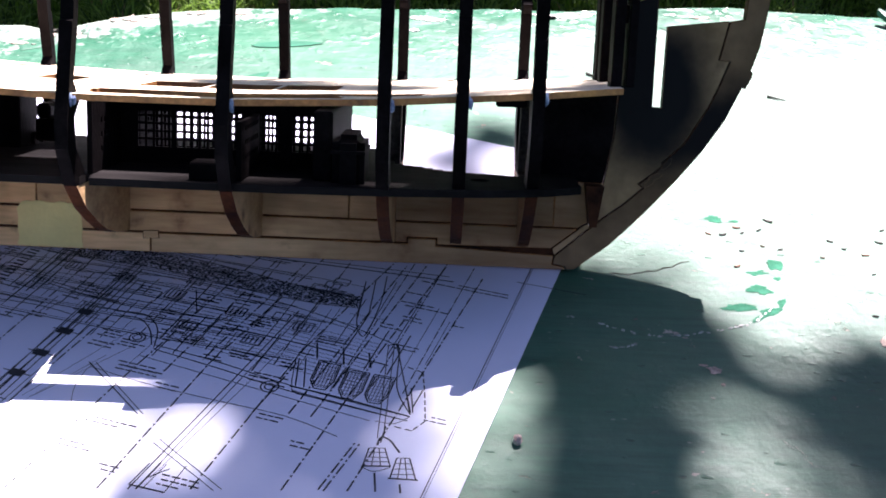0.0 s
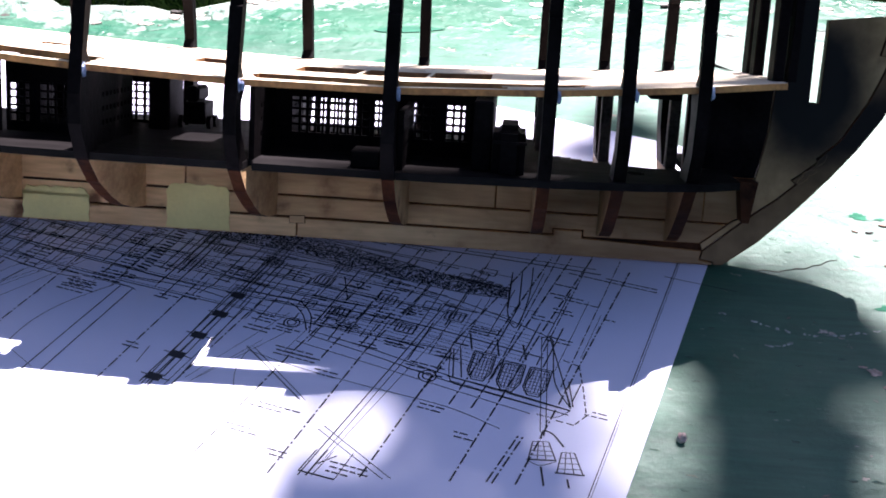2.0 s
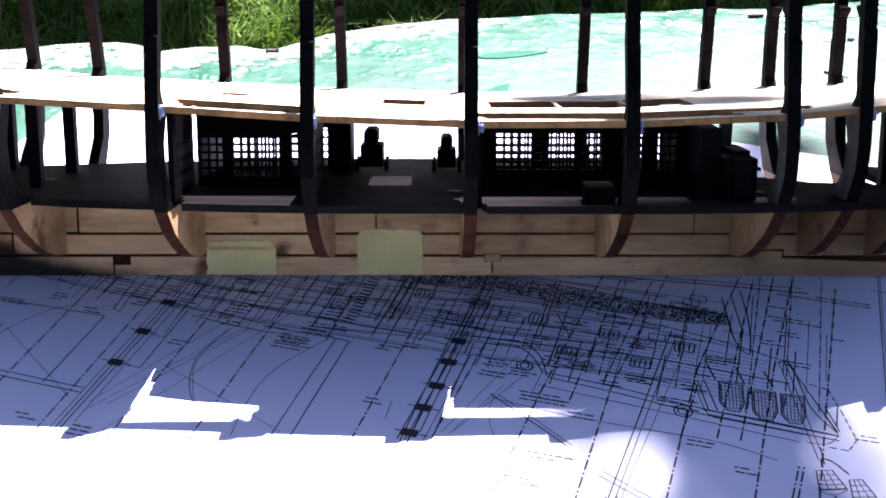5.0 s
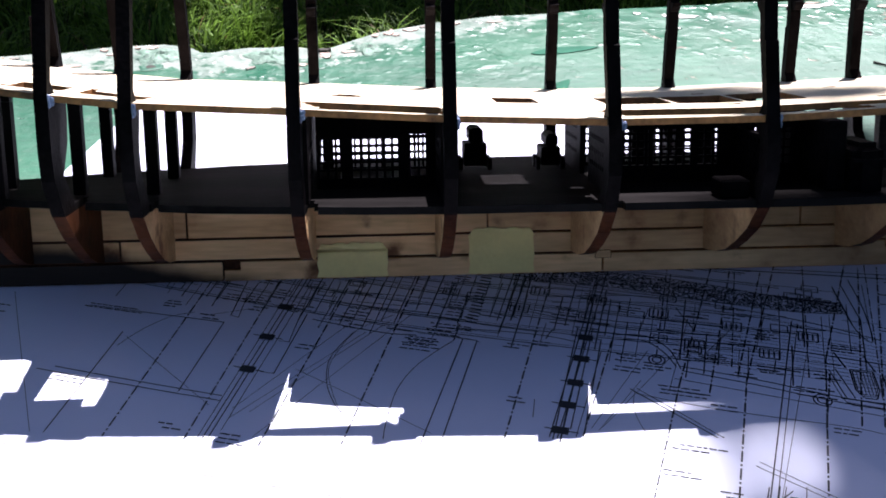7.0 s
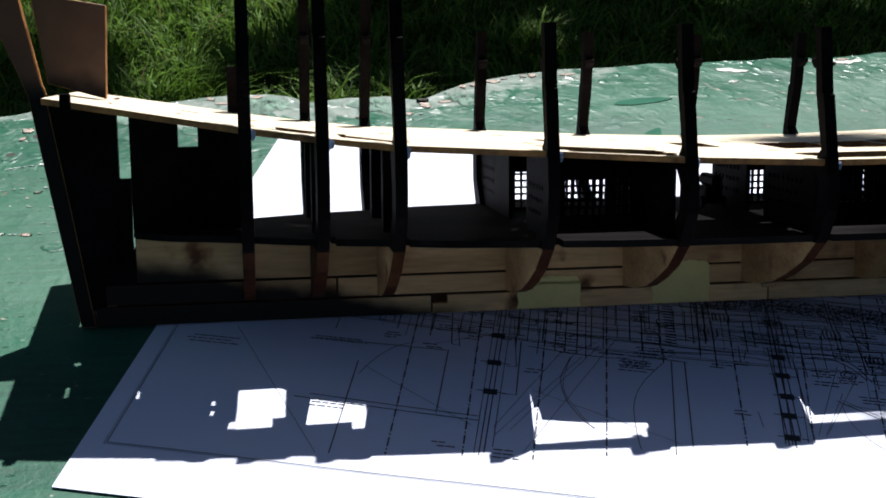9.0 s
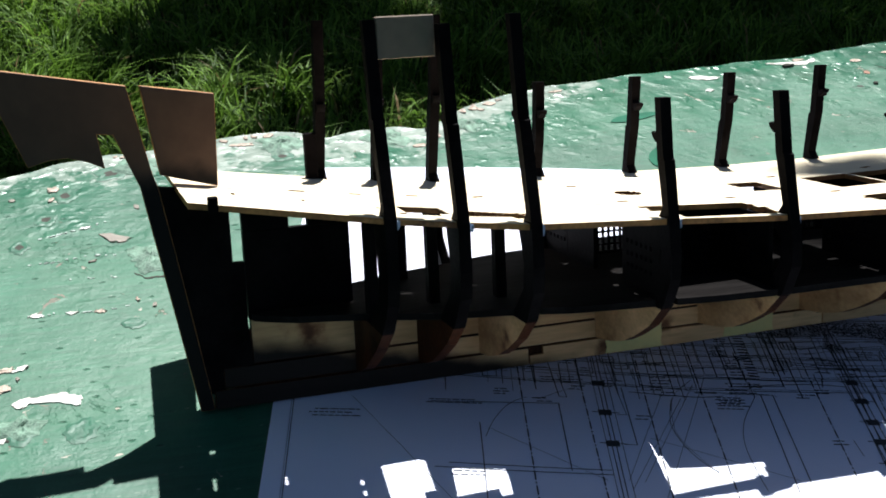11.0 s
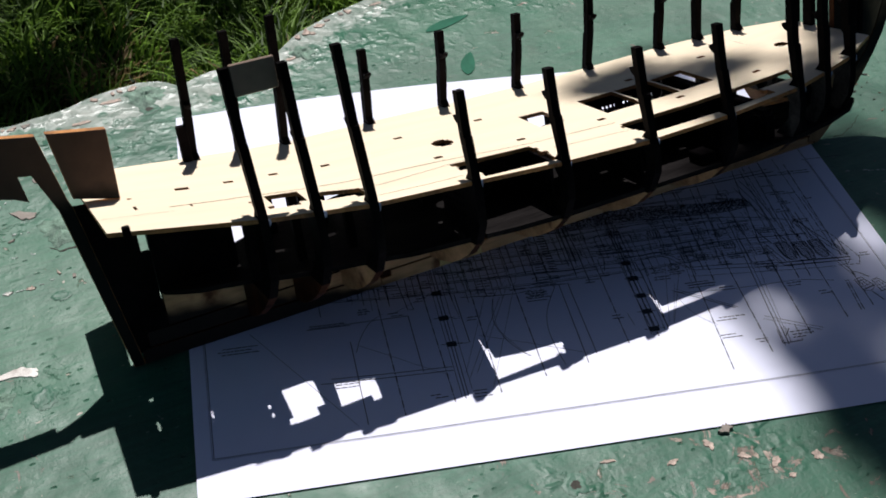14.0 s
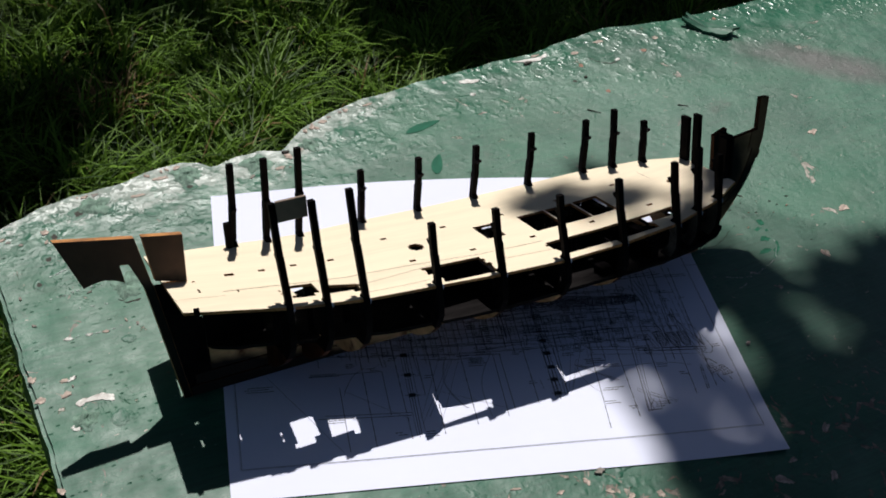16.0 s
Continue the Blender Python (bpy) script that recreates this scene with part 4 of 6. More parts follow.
# ---- drawing on the sheet ----
class Ink:
    def __init__(self):
        self.v, self.f = [], []

    def line(self, a, b, w=0.00030):
        (x0, y0), (x1, y1) = a, b
        d = math.hypot(x1 - x0, y1 - y0) or 1e-9
        nx, ny = -(y1 - y0) / d * w * 0.60, (x1 - x0) / d * w * 0.60
        k = max(1, int(d / 0.012))
        n = len(self.v)
        for i in range(k + 1):
            f = i / k
            x, y = x0 + (x1 - x0) * f, y0 + (y1 - y0) * f
            self.v += [(x + nx, y + ny, 0), (x - nx, y - ny, 0)]
        for i in range(k):
            self.f.append((n + 2 * i, n + 2 * i + 1, n + 2 * i + 3, n + 2 * i + 2))

    def dashed(self, a, b, w=0.00034, on=0.0052, off=0.0011, dot=0.0010):
        d = math.hypot(b[0] - a[0], b[1] - a[1])
        s = 0.0
        k = 0
        while s < d:
            seg = on if k % 2 == 0 else dot
            e = min(d, s + seg)
            p = [(a[0] + (b[0] - a[0]) * q / d, a[1] + (b[1] - a[1]) * q / d) for q in (s, e)]
            self.line(p[0], p[1], w)
            s, k = e + off, k + 1

    def path(self, pts, w=0.00028):
        for a, b in zip(pts, pts[1:]):
            self.line(a, b, w)

    def curve(self, pts, w=0.00028):
        """A smooth stroke through the points."""
        ends = [pts[0], *pts, pts[-1]]
        fine = []
        for p, a, b, q in zip(ends, ends[1:], ends[2:], ends[3:]):
            for k in range(6):
                f = k / 6
                fine.append(tuple(0.5 * (2 * a[i] + (b[i] - p[i]) * f + (2 * p[i] - 5 * a[i] + 4 * b[i] - q[i]) * f * f + (3 * a[i] - p[i] - 3 * b[i] + q[i]) * f ** 3) for i in (0, 1)))
        self.path([*fine, pts[-1]], w)

    def rect(self, x, y, w, h, lw=0.00026):
        self.path([(x, y), (x + w, y), (x + w, y + h), (x, y + h), (x, y)], lw)

    def arc(self, x, y, r, a0, a1, w=0.00024, sq=1.0):
        n = max(6, int(abs(a1 - a0) / 9))
        self.path([(x + r * math.cos(radians(a0 + (a1 - a0) * k / n)), y + sq * r * math.sin(radians(a0 + (a1 - a0) * k / n))) for k in range(n + 1)], w)

    def bars(self, x, y, w, rows, rng, gap=0.0019):
        for k in range(int(rows)):
            u = x + rng.uniform(-0.0015, 0.0015)
            end = u + w * rng.uniform(0.6, 1.0)
            while u < end:
                l = rng.uniform(0.0012, 0.0035)
                self.line((u, y - k * gap), (u + l, y - k * gap), 0.00052)
                u += l + 0.0006


ink = Ink()
rng = random.Random(11)
# border
for e in (0.0, 0.0008):
    ink.path([(0.0080 + e, 0.1500), (0.0080 + e, 0.0245 + e), (0.3944 - e, 0.0245 + e), (0.3944 - e, 0.2400)], 0.00026 if e else 0.00014)
brng = random.Random(3)
# ruled lines
for a, b, w in (((0.0837, 0.0909), (0.0840, 0.0331), 0.00036), ((0.0703, 0.0660), (0.1326, 0.0635), 0.00036), ((0.0648, 0.0634), (0.1330, 0.0609), 0.00036), ((0.0643, 0.1040), (0.1171, 0.1046), 0.00036), ((0.1171, 0.1046), (0.1174, 0.0628), 0.00036), ((0.0323, 0.1056), (0.0795, 0.0325), 0.00016), ((0.0863, 0.0883), (0.1305, 0.0577), 0.00016), ((0.1358, 0.1395), (0.1348, 0.0407), 0.00036), ((0.1376, 0.1399), (0.1365, 0.0426), 0.00036), ((0.1401, 0.1381), (0.1392, 0.0464), 0.00024), ((0.1335, 0.1390), (0.1331, 0.0419), 0.00024), ((0.1451, 0.1164), (0.1454, 0.0790), 0.00036), ((0.1404, 0.0790), (0.1454, 0.0790), 0.00024), ((0.1404, 0.0979), (0.1447, 0.0981), 0.00024), ((0.1694, 0.1101), (0.1392, 0.0528), 0.00016), ((0.1615, 0.1125), (0.1385, 0.0576), 0.00016), ((0.1764, 0.1198), (0.1446, 0.0572), 0.00016), ((0.1828, 0.1254), (0.1501, 0.0454), 0.00016), ((0.1516, 0.0832), (0.2054, 0.0600), 0.00016)):
    ink.line(a, b, w)
for a, b, w in (((0.2045, 0.1136), (0.2031, 0.0532), 0.00036), ((0.2097, 0.1139), (0.2093, 0.0592), 0.00036), ((0.1877, 0.1140), (0.2097, 0.1139), 0.00024), ((0.2439, 0.1302), (0.2437, 0.0662), 0.00036), ((0.2475, 0.1526), (0.2461, 0.0651), 0.00052), ((0.2493, 0.1313), (0.2486, 0.0721), 0.00036), ((0.2530, 0.1240), (0.2532, 0.0698), 0.00036), ((0.2174, 0.1621), (0.2164, 0.1202), 0.00052), ((0.2150, 0.1616), (0.2144, 0.1280), 0.00036), ((0.2202, 0.1604), (0.2192, 0.1291), 0.00052), ((0.2119, 0.1539), (0.2113, 0.1295), 0.00036), ((0.1949, 0.1548), (0.1949, 0.1323), 0.00024), ((0.1434, 0.1343), (0.1440, 0.1213), 0.00036), ((0.1044, 0.1303), (0.1042, 0.1191), 0.00036), ((0.1080, 0.1311), (0.1087, 0.1136), 0.00036), ((0.1157, 0.1328), (0.1179, 0.1093), 0.00036), ((0.1189, 0.1245), (0.1211, 0.1087), 0.00024), ((0.1179, 0.1093), (0.1213, 0.1088), 0.00024), ((0.1671, 0.1441), (0.1674, 0.1212), 0.00036)):
    ink.line(a, b, w)
for a, b, w in (((0.1938, 0.1499), (0.1933, 0.1193), 0.00036), ((0.0950, 0.1305), (0.0950, 0.1171), 0.00036), ((0.1509, 0.1405), (0.1515, 0.1229), 0.00024), ((0.1600, 0.1425), (0.1605, 0.1292), 0.00024), ((0.2006, 0.1424), (0.2005, 0.1229), 0.00036), ((0.2425, 0.0669), (0.2475, 0.1761), 0.00036), ((0.2450, 0.0668), (0.2509, 0.1749), 0.00036), ((0.2508, 0.0687), (0.2538, 0.1180), 0.00024), ((0.2552, 0.0742), (0.2698, 0.1215), 0.00016), ((0.2587, 0.0754), (0.2787, 0.1208), 0.00016), ((0.2576, 0.0735), (0.2688, 0.1033), 0.00016), ((0.2655, 0.0978), (0.2952, 0.0785), 0.00036), ((0.2677, 0.0985), (0.2969, 0.0790), 0.00024), ((0.3081, 0.0697), (0.3367, 0.0551), 0.00024), ((0.3070, 0.0676), (0.3346, 0.0539), 0.00024), ((0.3104, 0.0463), (0.3201, 0.1517), 0.00036), ((0.3125, 0.0470), (0.3222, 0.1504), 0.00024), ((0.3143, 0.0528), (0.3258, 0.1403), 0.00016), ((0.2786, 0.0998), (0.2828, 0.1450), 0.00016)):
    ink.line(a, b, w)
for a, b, w in (((0.3318, 0.1244), (0.3368, 0.1095), 0.00036), ((0.3340, 0.1252), (0.3397, 0.1098), 0.00036), ((0.3341, 0.1351), (0.3377, 0.1264), 0.00052), ((0.3440, 0.1355), (0.3476, 0.1263), 0.00052), ((0.3534, 0.1359), (0.3570, 0.1278), 0.00052), ((0.3605, 0.1447), (0.3778, 0.1091), 0.00036), ((0.3719, 0.1212), (0.3775, 0.1090), 0.00036), ((0.3737, 0.1218), (0.3785, 0.1093), 0.00036), ((0.3599, 0.1445), (0.3736, 0.0944), 0.00024), ((0.3581, 0.1432), (0.3720, 0.0933), 0.00024), ((0.3712, 0.0879), (0.3759, 0.0895), 0.00024), ((0.3715, 0.0858), (0.3770, 0.0876), 0.00024), ((0.3718, 0.0834), (0.3781, 0.0855), 0.00024), ((0.3720, 0.0813), (0.3793, 0.0837), 0.00024), ((0.3718, 0.0790), (0.3805, 0.0819), 0.00052), ((0.3712, 0.0879), (0.3723, 0.0792), 0.00036), ((0.3759, 0.0895), (0.3803, 0.0819), 0.00036), ((0.3729, 0.0885), (0.3749, 0.0801), 0.00024), ((0.3742, 0.0889), (0.3775, 0.0810), 0.00024)):
    ink.line(a, b, w)
for a, b, w in (((0.3768, 0.0775), (0.3800, 0.0695), 0.00052), ((0.3810, 0.0862), (0.3848, 0.0874), 0.00024), ((0.3811, 0.0835), (0.3860, 0.0851), 0.00024), ((0.3814, 0.0809), (0.3876, 0.0830), 0.00024), ((0.3818, 0.0784), (0.3888, 0.0807), 0.00024), ((0.3815, 0.0764), (0.3904, 0.0786), 0.00052), ((0.3810, 0.0862), (0.3821, 0.0767), 0.00036), ((0.3848, 0.0874), (0.3897, 0.0786), 0.00036), ((0.3823, 0.0866), (0.3844, 0.0772), 0.00024), ((0.3834, 0.0870), (0.3872, 0.0778), 0.00024), ((0.3858, 0.0750), (0.3873, 0.0714), 0.00052), ((0.3737, 0.0916), (0.3725, 0.0998), 0.00036), ((0.2781, 0.1515), (0.2853, 0.1380), 0.00036), ((0.2358, 0.0756), (0.2349, 0.0852), 0.00024), ((0.2194, 0.1620), (0.2198, 0.1319), 0.00036), ((0.2219, 0.1619), (0.2227, 0.1308), 0.00036), ((0.1834, 0.1544), (0.1836, 0.1280), 0.00024), ((0.1929, 0.1507), (0.1938, 0.1357), 0.00024), ((0.2681, 0.1481), (0.2657, 0.1314), 0.00024)):
    ink.line(a, b, w)
for a, b, w in (((0.2398, 0.1599), (0.2391, 0.1303), 0.00036), ((0.2456, 0.1575), (0.2455, 0.1365), 0.00024), ((0.2539, 0.1517), (0.2540, 0.1275), 0.00036), ((0.2611, 0.1541), (0.2607, 0.1436), 0.00024), ((0.2350, 0.1269), (0.2335, 0.1206), 0.00036), ((0.1706, 0.1500), (0.1709, 0.1093), 0.00024), ((0.1523, 0.1303), (0.1517, 0.1089), 0.00024), ((0.1413, 0.1333), (0.1443, 0.0984), 0.00024), ((0.1483, 0.1325), (0.1689, 0.1359), 0.00036), ((0.1608, 0.1288), (0.1799, 0.1301), 0.00024), ((0.3132, 0.1182), (0.3140, 0.1255), 0.00036), ((0.2901, 0.1247), (0.2990, 0.1427), 0.00024), ((0.3073, 0.1304), (0.3102, 0.1523), 0.00024), ((0.3360, 0.1794), (0.3417, 0.1551), 0.00036), ((0.3395, 0.1806), (0.3450, 0.1581), 0.00036), ((0.2836, 0.1083), (0.2840, 0.1182), 0.00036), ((0.2947, 0.1299), (0.2950, 0.1382), 0.00024), ((0.3097, 0.0482), (0.3213, 0.0484), 0.00052), ((0.3097, 0.0482), (0.3108, 0.0586), 0.00036)):
    ink.line(a, b, w)
for a, b, w in (((0.3127, 0.0469), (0.3140, 0.0598), 0.00036), ((0.3143, 0.0475), (0.3159, 0.0599), 0.00024), ((0.3135, 0.0528), (0.3177, 0.0583), 0.00036), ((0.3213, 0.0484), (0.3219, 0.0612), 0.00024)):
    ink.line(a, b, w)
# chain-dotted station lines
for a, b in (((0.1021, 0.1298), (0.1031, 0.0358)), ((0.1277, 0.1354), (0.1292, 0.0396)), ((0.1547, 0.1368), (0.1535, 0.0415)), ((0.1793, 0.1514), (0.1788, 0.0482)), ((0.2300, 0.1673), (0.2286, 0.0631)), ((0.2530, 0.0695), (0.2572, 0.1305)), ((0.2763, 0.0350), (0.2817, 0.1035)), ((0.2817, 0.1035), (0.2902, 0.1837)), ((0.3017, 0.0434), (0.3041, 0.1117)), ((0.3041, 0.1117), (0.3147, 0.1919)), ((0.3279, 0.0522), (0.3312, 0.1305)), ((0.3312, 0.1305), (0.3424, 0.2013)), ((0.3534, 0.0606), (0.3568, 0.1381)), ((0.3568, 0.1381), (0.3616, 0.2011)), ((0.2919, 0.1016), (0.2979, 0.1908)), ((0.3407, 0.0951), (0.3469, 0.1961)), ((0.3480, 0.0961), (0.3542, 0.1986)), ((0.3636, 0.0646), (0.3662, 0.0890)), ((0.3720, 0.0669), (0.3742, 0.1188)), ((0.3742, 0.1188), (0.3776, 0.1977)), ((0.3653, 0.0646), (0.3678, 0.0896)), ((0.3012, 0.1142), (0.3090, 0.1833))):
    ink.dashed(a, b, 0.00050)
for a, b in (((0.3294, 0.0914), (0.3322, 0.1229)),):
    ink.dashed(a, b, 0.00050)
# curves of the hull and decks
for pts, w in (([(0.0856, 0.0824), (0.0896, 0.0930), (0.0962, 0.1033), (0.1041, 0.1084)], 0.00024), ([(0.1651, 0.1092), (0.1616, 0.0928), (0.1645, 0.0786), (0.1705, 0.0677), (0.1748, 0.0635)], 0.00024), ([(0.2019, 0.1130), (0.1926, 0.0956), (0.1890, 0.0802), (0.1897, 0.0633), (0.1910, 0.0538)], 0.00024), ([(0.1919, 0.1190), (0.2269, 0.1224), (0.2442, 0.1213)], 0.00036), ([(0.2185, 0.1374), (0.2582, 0.1333), (0.2977, 0.1368)], 0.00036), ([(0.1914, 0.1381), (0.2298, 0.1399), (0.2635, 0.1429), (0.2985, 0.1419)], 0.00024), ([(0.1910, 0.1493), (0.2420, 0.1559), (0.3007, 0.1553)], 0.00024), ([(0.1481, 0.1137), (0.1748, 0.1113), (0.1878, 0.1124)], 0.00036)):
    ink.curve(pts, w)
for pts, w in (([(0.1419, 0.1273), (0.1693, 0.1268), (0.1939, 0.1278)], 0.00036), ([(0.1389, 0.1333), (0.1732, 0.1364), (0.1937, 0.1373)], 0.00024), ([(0.1088, 0.1073), (0.1339, 0.1191), (0.1522, 0.1167)], 0.00016), ([(0.1052, 0.1260), (0.1286, 0.1244), (0.1425, 0.1227)], 0.00024), ([(0.1497, 0.1402), (0.1725, 0.1462), (0.1912, 0.1448)], 0.00016), ([(0.2308, 0.1481), (0.2604, 0.1560), (0.2876, 0.1568), (0.3151, 0.1539), (0.3376, 0.1499), (0.3618, 0.1433)], 0.00036), ([(0.2325, 0.1445), (0.2664, 0.1525), (0.2935, 0.1526), (0.3206, 0.1499), (0.3467, 0.1466)], 0.00024), ([(0.2443, 0.1289), (0.2664, 0.1298), (0.2877, 0.1312), (0.3087, 0.1327), (0.3296, 0.1325), (0.3622, 0.1312)], 0.00052)):
    ink.curve(pts, w)
for pts, w in (([(0.2812, 0.1145), (0.3068, 0.1127), (0.3359, 0.1092), (0.3763, 0.1071)], 0.00036), ([(0.2822, 0.1120), (0.3079, 0.1096), (0.3367, 0.1062), (0.3767, 0.1048)], 0.00036), ([(0.2799, 0.1070), (0.3376, 0.1027), (0.3664, 0.1008)], 0.00024), ([(0.2210, 0.1639), (0.2542, 0.1715), (0.2875, 0.1707), (0.3088, 0.1681), (0.3387, 0.1679)], 0.00036), ([(0.2237, 0.1580), (0.2539, 0.1603), (0.2775, 0.1596), (0.2983, 0.1583), (0.3226, 0.1584), (0.3402, 0.1612)], 0.00036), ([(0.2491, 0.1720), (0.2953, 0.1751), (0.3369, 0.1755)], 0.00024), ([(0.2881, 0.1829), (0.3153, 0.1854), (0.3677, 0.1914)], 0.00052), ([(0.3147, 0.1874), (0.3650, 0.1943)], 0.00036)):
    ink.curve(pts, w)
for pts, w in (([(0.3360, 0.1794), (0.3421, 0.1533), (0.3482, 0.1449), (0.3465, 0.1665), (0.3423, 0.1858)], 0.00036), ([(0.3473, 0.1832), (0.3482, 0.1449)], 0.00024), ([(0.3580, 0.1420), (0.3623, 0.1424), (0.3692, 0.1203), (0.3780, 0.1082)], 0.00036), ([(0.3350, 0.1089), (0.3553, 0.1087), (0.3782, 0.1071)], 0.00052), ([(0.3366, 0.1068), (0.3782, 0.1047)], 0.00036), ([(0.3782, 0.1071), (0.3745, 0.1020), (0.3682, 0.1013)], 0.00024), ([(0.2581, 0.1258), (0.2674, 0.1274), (0.2748, 0.1224), (0.2802, 0.1141)], 0.00036), ([(0.2579, 0.1288), (0.2684, 0.1304), (0.2771, 0.1239), (0.2818, 0.1129)], 0.00036)):
    ink.curve(pts, w)
for pts, w in (([(0.3732, 0.0900), (0.3729, 0.0941), (0.3760, 0.0937), (0.3793, 0.0906), (0.3810, 0.0889)], 0.00052), ([(0.3724, 0.0787), (0.3764, 0.0779), (0.3806, 0.0814)], 0.00024), ([(0.3308, 0.1241), (0.3363, 0.1077), (0.3427, 0.1057), (0.3483, 0.1063)], 0.00024), ([(0.2671, 0.0976), (0.2679, 0.0864), (0.2728, 0.0755), (0.2802, 0.0675)], 0.00016), ([(0.2680, 0.0956), (0.2893, 0.0936), (0.3133, 0.0933), (0.3402, 0.0935), (0.3597, 0.0897)], 0.00024), ([(0.1742, 0.0632), (0.1683, 0.0731), (0.1630, 0.0856), (0.1633, 0.0989), (0.1667, 0.1120), (0.1765, 0.1235)], 0.00016), ([(0.2162, 0.1390), (0.2358, 0.1373), (0.2542, 0.1374), (0.2719, 0.1382)], 0.00036), ([(0.1651, 0.1260), (0.1897, 0.1258), (0.2096, 0.1244), (0.2305, 0.1243)], 0.00036)):
    ink.curve(pts, w)
for pts, w in (([(0.1551, 0.1184), (0.1817, 0.1150), (0.2057, 0.1143), (0.2111, 0.1131)], 0.00024), ([(0.2175, 0.1271), (0.2360, 0.1273), (0.2534, 0.1288)], 0.00024), ([(0.2168, 0.1521), (0.2373, 0.1547), (0.2558, 0.1557)], 0.00036), ([(0.1980, 0.1414), (0.2184, 0.1440), (0.2366, 0.1458)], 0.00024)):
    ink.curve(pts, w)
# stern gallery
for a, b in (((0.3688, 0.1327), (0.3748, 0.1314)), ((0.3748, 0.1314), (0.3790, 0.1204)), ((0.3790, 0.1204), (0.3837, 0.1065)), ((0.3837, 0.1065), (0.3811, 0.1004)), ((0.3811, 0.1004), (0.3747, 0.1006))):
    ink.dashed(a, b, 0.0004, 0.0024, 0.0012, 0.0024)
for o, p, q in (((0.3436, 0.1189), (0.0039, 0.0003), (0.0009, -0.0082)), ((0.3545, 0.1173), (0.0039, 0.0003), (0.0007, -0.0081)), ((0.3637, 0.1178), (0.0038, 0.0003), (0.0005, -0.0080))):
    def on(a, b):
        return (o[0] + a * p[0] + b * q[0], o[1] + a * p[1] + b * q[1])
    for f, w in ((1.0, 0.0004), (0.86, 0.00024)):
        ink.path([on(f * a, f * b) for a, b in ((-1, -0.9), (1, -0.9), (1.05, 0.4), (0.6, 1.0), (-0.4, 1.0), (-1, 0.5), (-1, -0.9))], w)
    for k in range(6):
        ink.line(on(-0.8 + 0.3 * k, -0.8), on(-0.8 + 0.3 * k, 0.8), 0.00018)
    for k in range(8):
        ink.line(on(-0.85, -0.8 + 0.22 * k), on(0.85, -0.8 + 0.22 * k), 0.00018)
# dark beam ends
for u, v in ((0.1357, 0.1191), (0.1356, 0.0993), (0.1357, 0.0795), (0.2474, 0.1245), (0.2475, 0.1114), (0.2471, 0.0971), (0.2459, 0.0845), (0.2455, 0.0710)):
    ink.line((u - 0.0027, v), (u + 0.0027, v), 0.0030)
    ink.line((u - 0.0052, v + 0.0004), (u + 0.0060, v - 0.0002), 0.0004)
# gun ports
for u, v in ((0.2721, 0.1466), (0.2987, 0.1437), (0.2858, 0.1295), (0.3119, 0.1291), (0.3257, 0.1429), (0.2488, 0.1500), (0.2270, 0.1512), (0.2211, 0.1385)):
    ink.rect(u - 0.0034, v - 0.0030, 0.0068, 0.0056, 0.00042)
    for k in range(3):
        ink.line((u - 0.0020 + 0.0018 * k, v - 0.0022), (u - 0.0020 + 0.0018 * k, v + 0.0018), 0.00045)
# unreadable notes as bars
for u, v, w, r in ((0.0721, 0.0614, 0.0146, 2), (0.0167, 0.0966, 0.0197, 3), (0.0628, 0.1054, 0.0218, 2), (0.1846, 0.1113, 0.0119, 3), (0.1582, 0.1244, 0.0079, 5), (0.1186, 0.0460, 0.0060, 2), (0.1404, 0.0450, 0.0082, 3), (0.1076, 0.1079, 0.0090, 2), (0.2266, 0.0845, 0.0070, 2), (0.2601, 0.1098, 0.0083, 2), (0.2757, 0.1020, 0.0172, 2), (0.1938, 0.1321, 0.0090, 4), (0.1229, 0.1167, 0.0057, 2), (0.1478, 0.0975, 0.0054, 2), (0.2194, 0.1147, 0.0086, 2), (0.2289, 0.1183, 0.0065, 2), (0.2618, 0.1097, 0.0082, 2), (0.2744, 0.1001, 0.0158, 2), (0.2927, 0.0953, 0.0073, 2), (0.3330, 0.0920, 0.0082, 2), (0.3476, 0.0828, 0.0071, 2), (0.2820, 0.0725, 0.0139, 2)):
    ink.bars(u, v, w, r, rng, 0.0021)
for u, v, w, r in ((0.2779, 0.0596, 0.0109, 2), (0.2967, 0.0535, 0.0070, 2), (0.3161, 0.0554, 0.0103, 3), (0.3842, 0.1091, 0.0063, 2), (0.3541, 0.1711, 0.0188, 2), (0.3528, 0.1779, 0.0095, 1), (0.3563, 0.1875, 0.0130, 1), (0.3702, 0.1896, 0.0212, 2), (0.3746, 0.1623, 0.0061, 1), (0.3606, 0.1440, 0.0079, 2), (0.3522, 0.1548, 0.0082, 2), (0.3581, 0.1618, 0.0092, 2), (0.1847, 0.1100, 0.0155, 4), (0.1911, 0.1214, 0.0135, 4), (0.1605, 0.1139, 0.0092, 2), (0.1381, 0.1212, 0.0072, 3), (0.3193, 0.1118, 0.0116, 3), (0.2774, 0.1241, 0.0104, 2), (0.2338, 0.1366, 0.0089, 2), (0.2941, 0.1508, 0.0086, 2), (0.2882, 0.1240, 0.0103, 2)):
    ink.bars(u, v, w, r, rng, 0.0021)
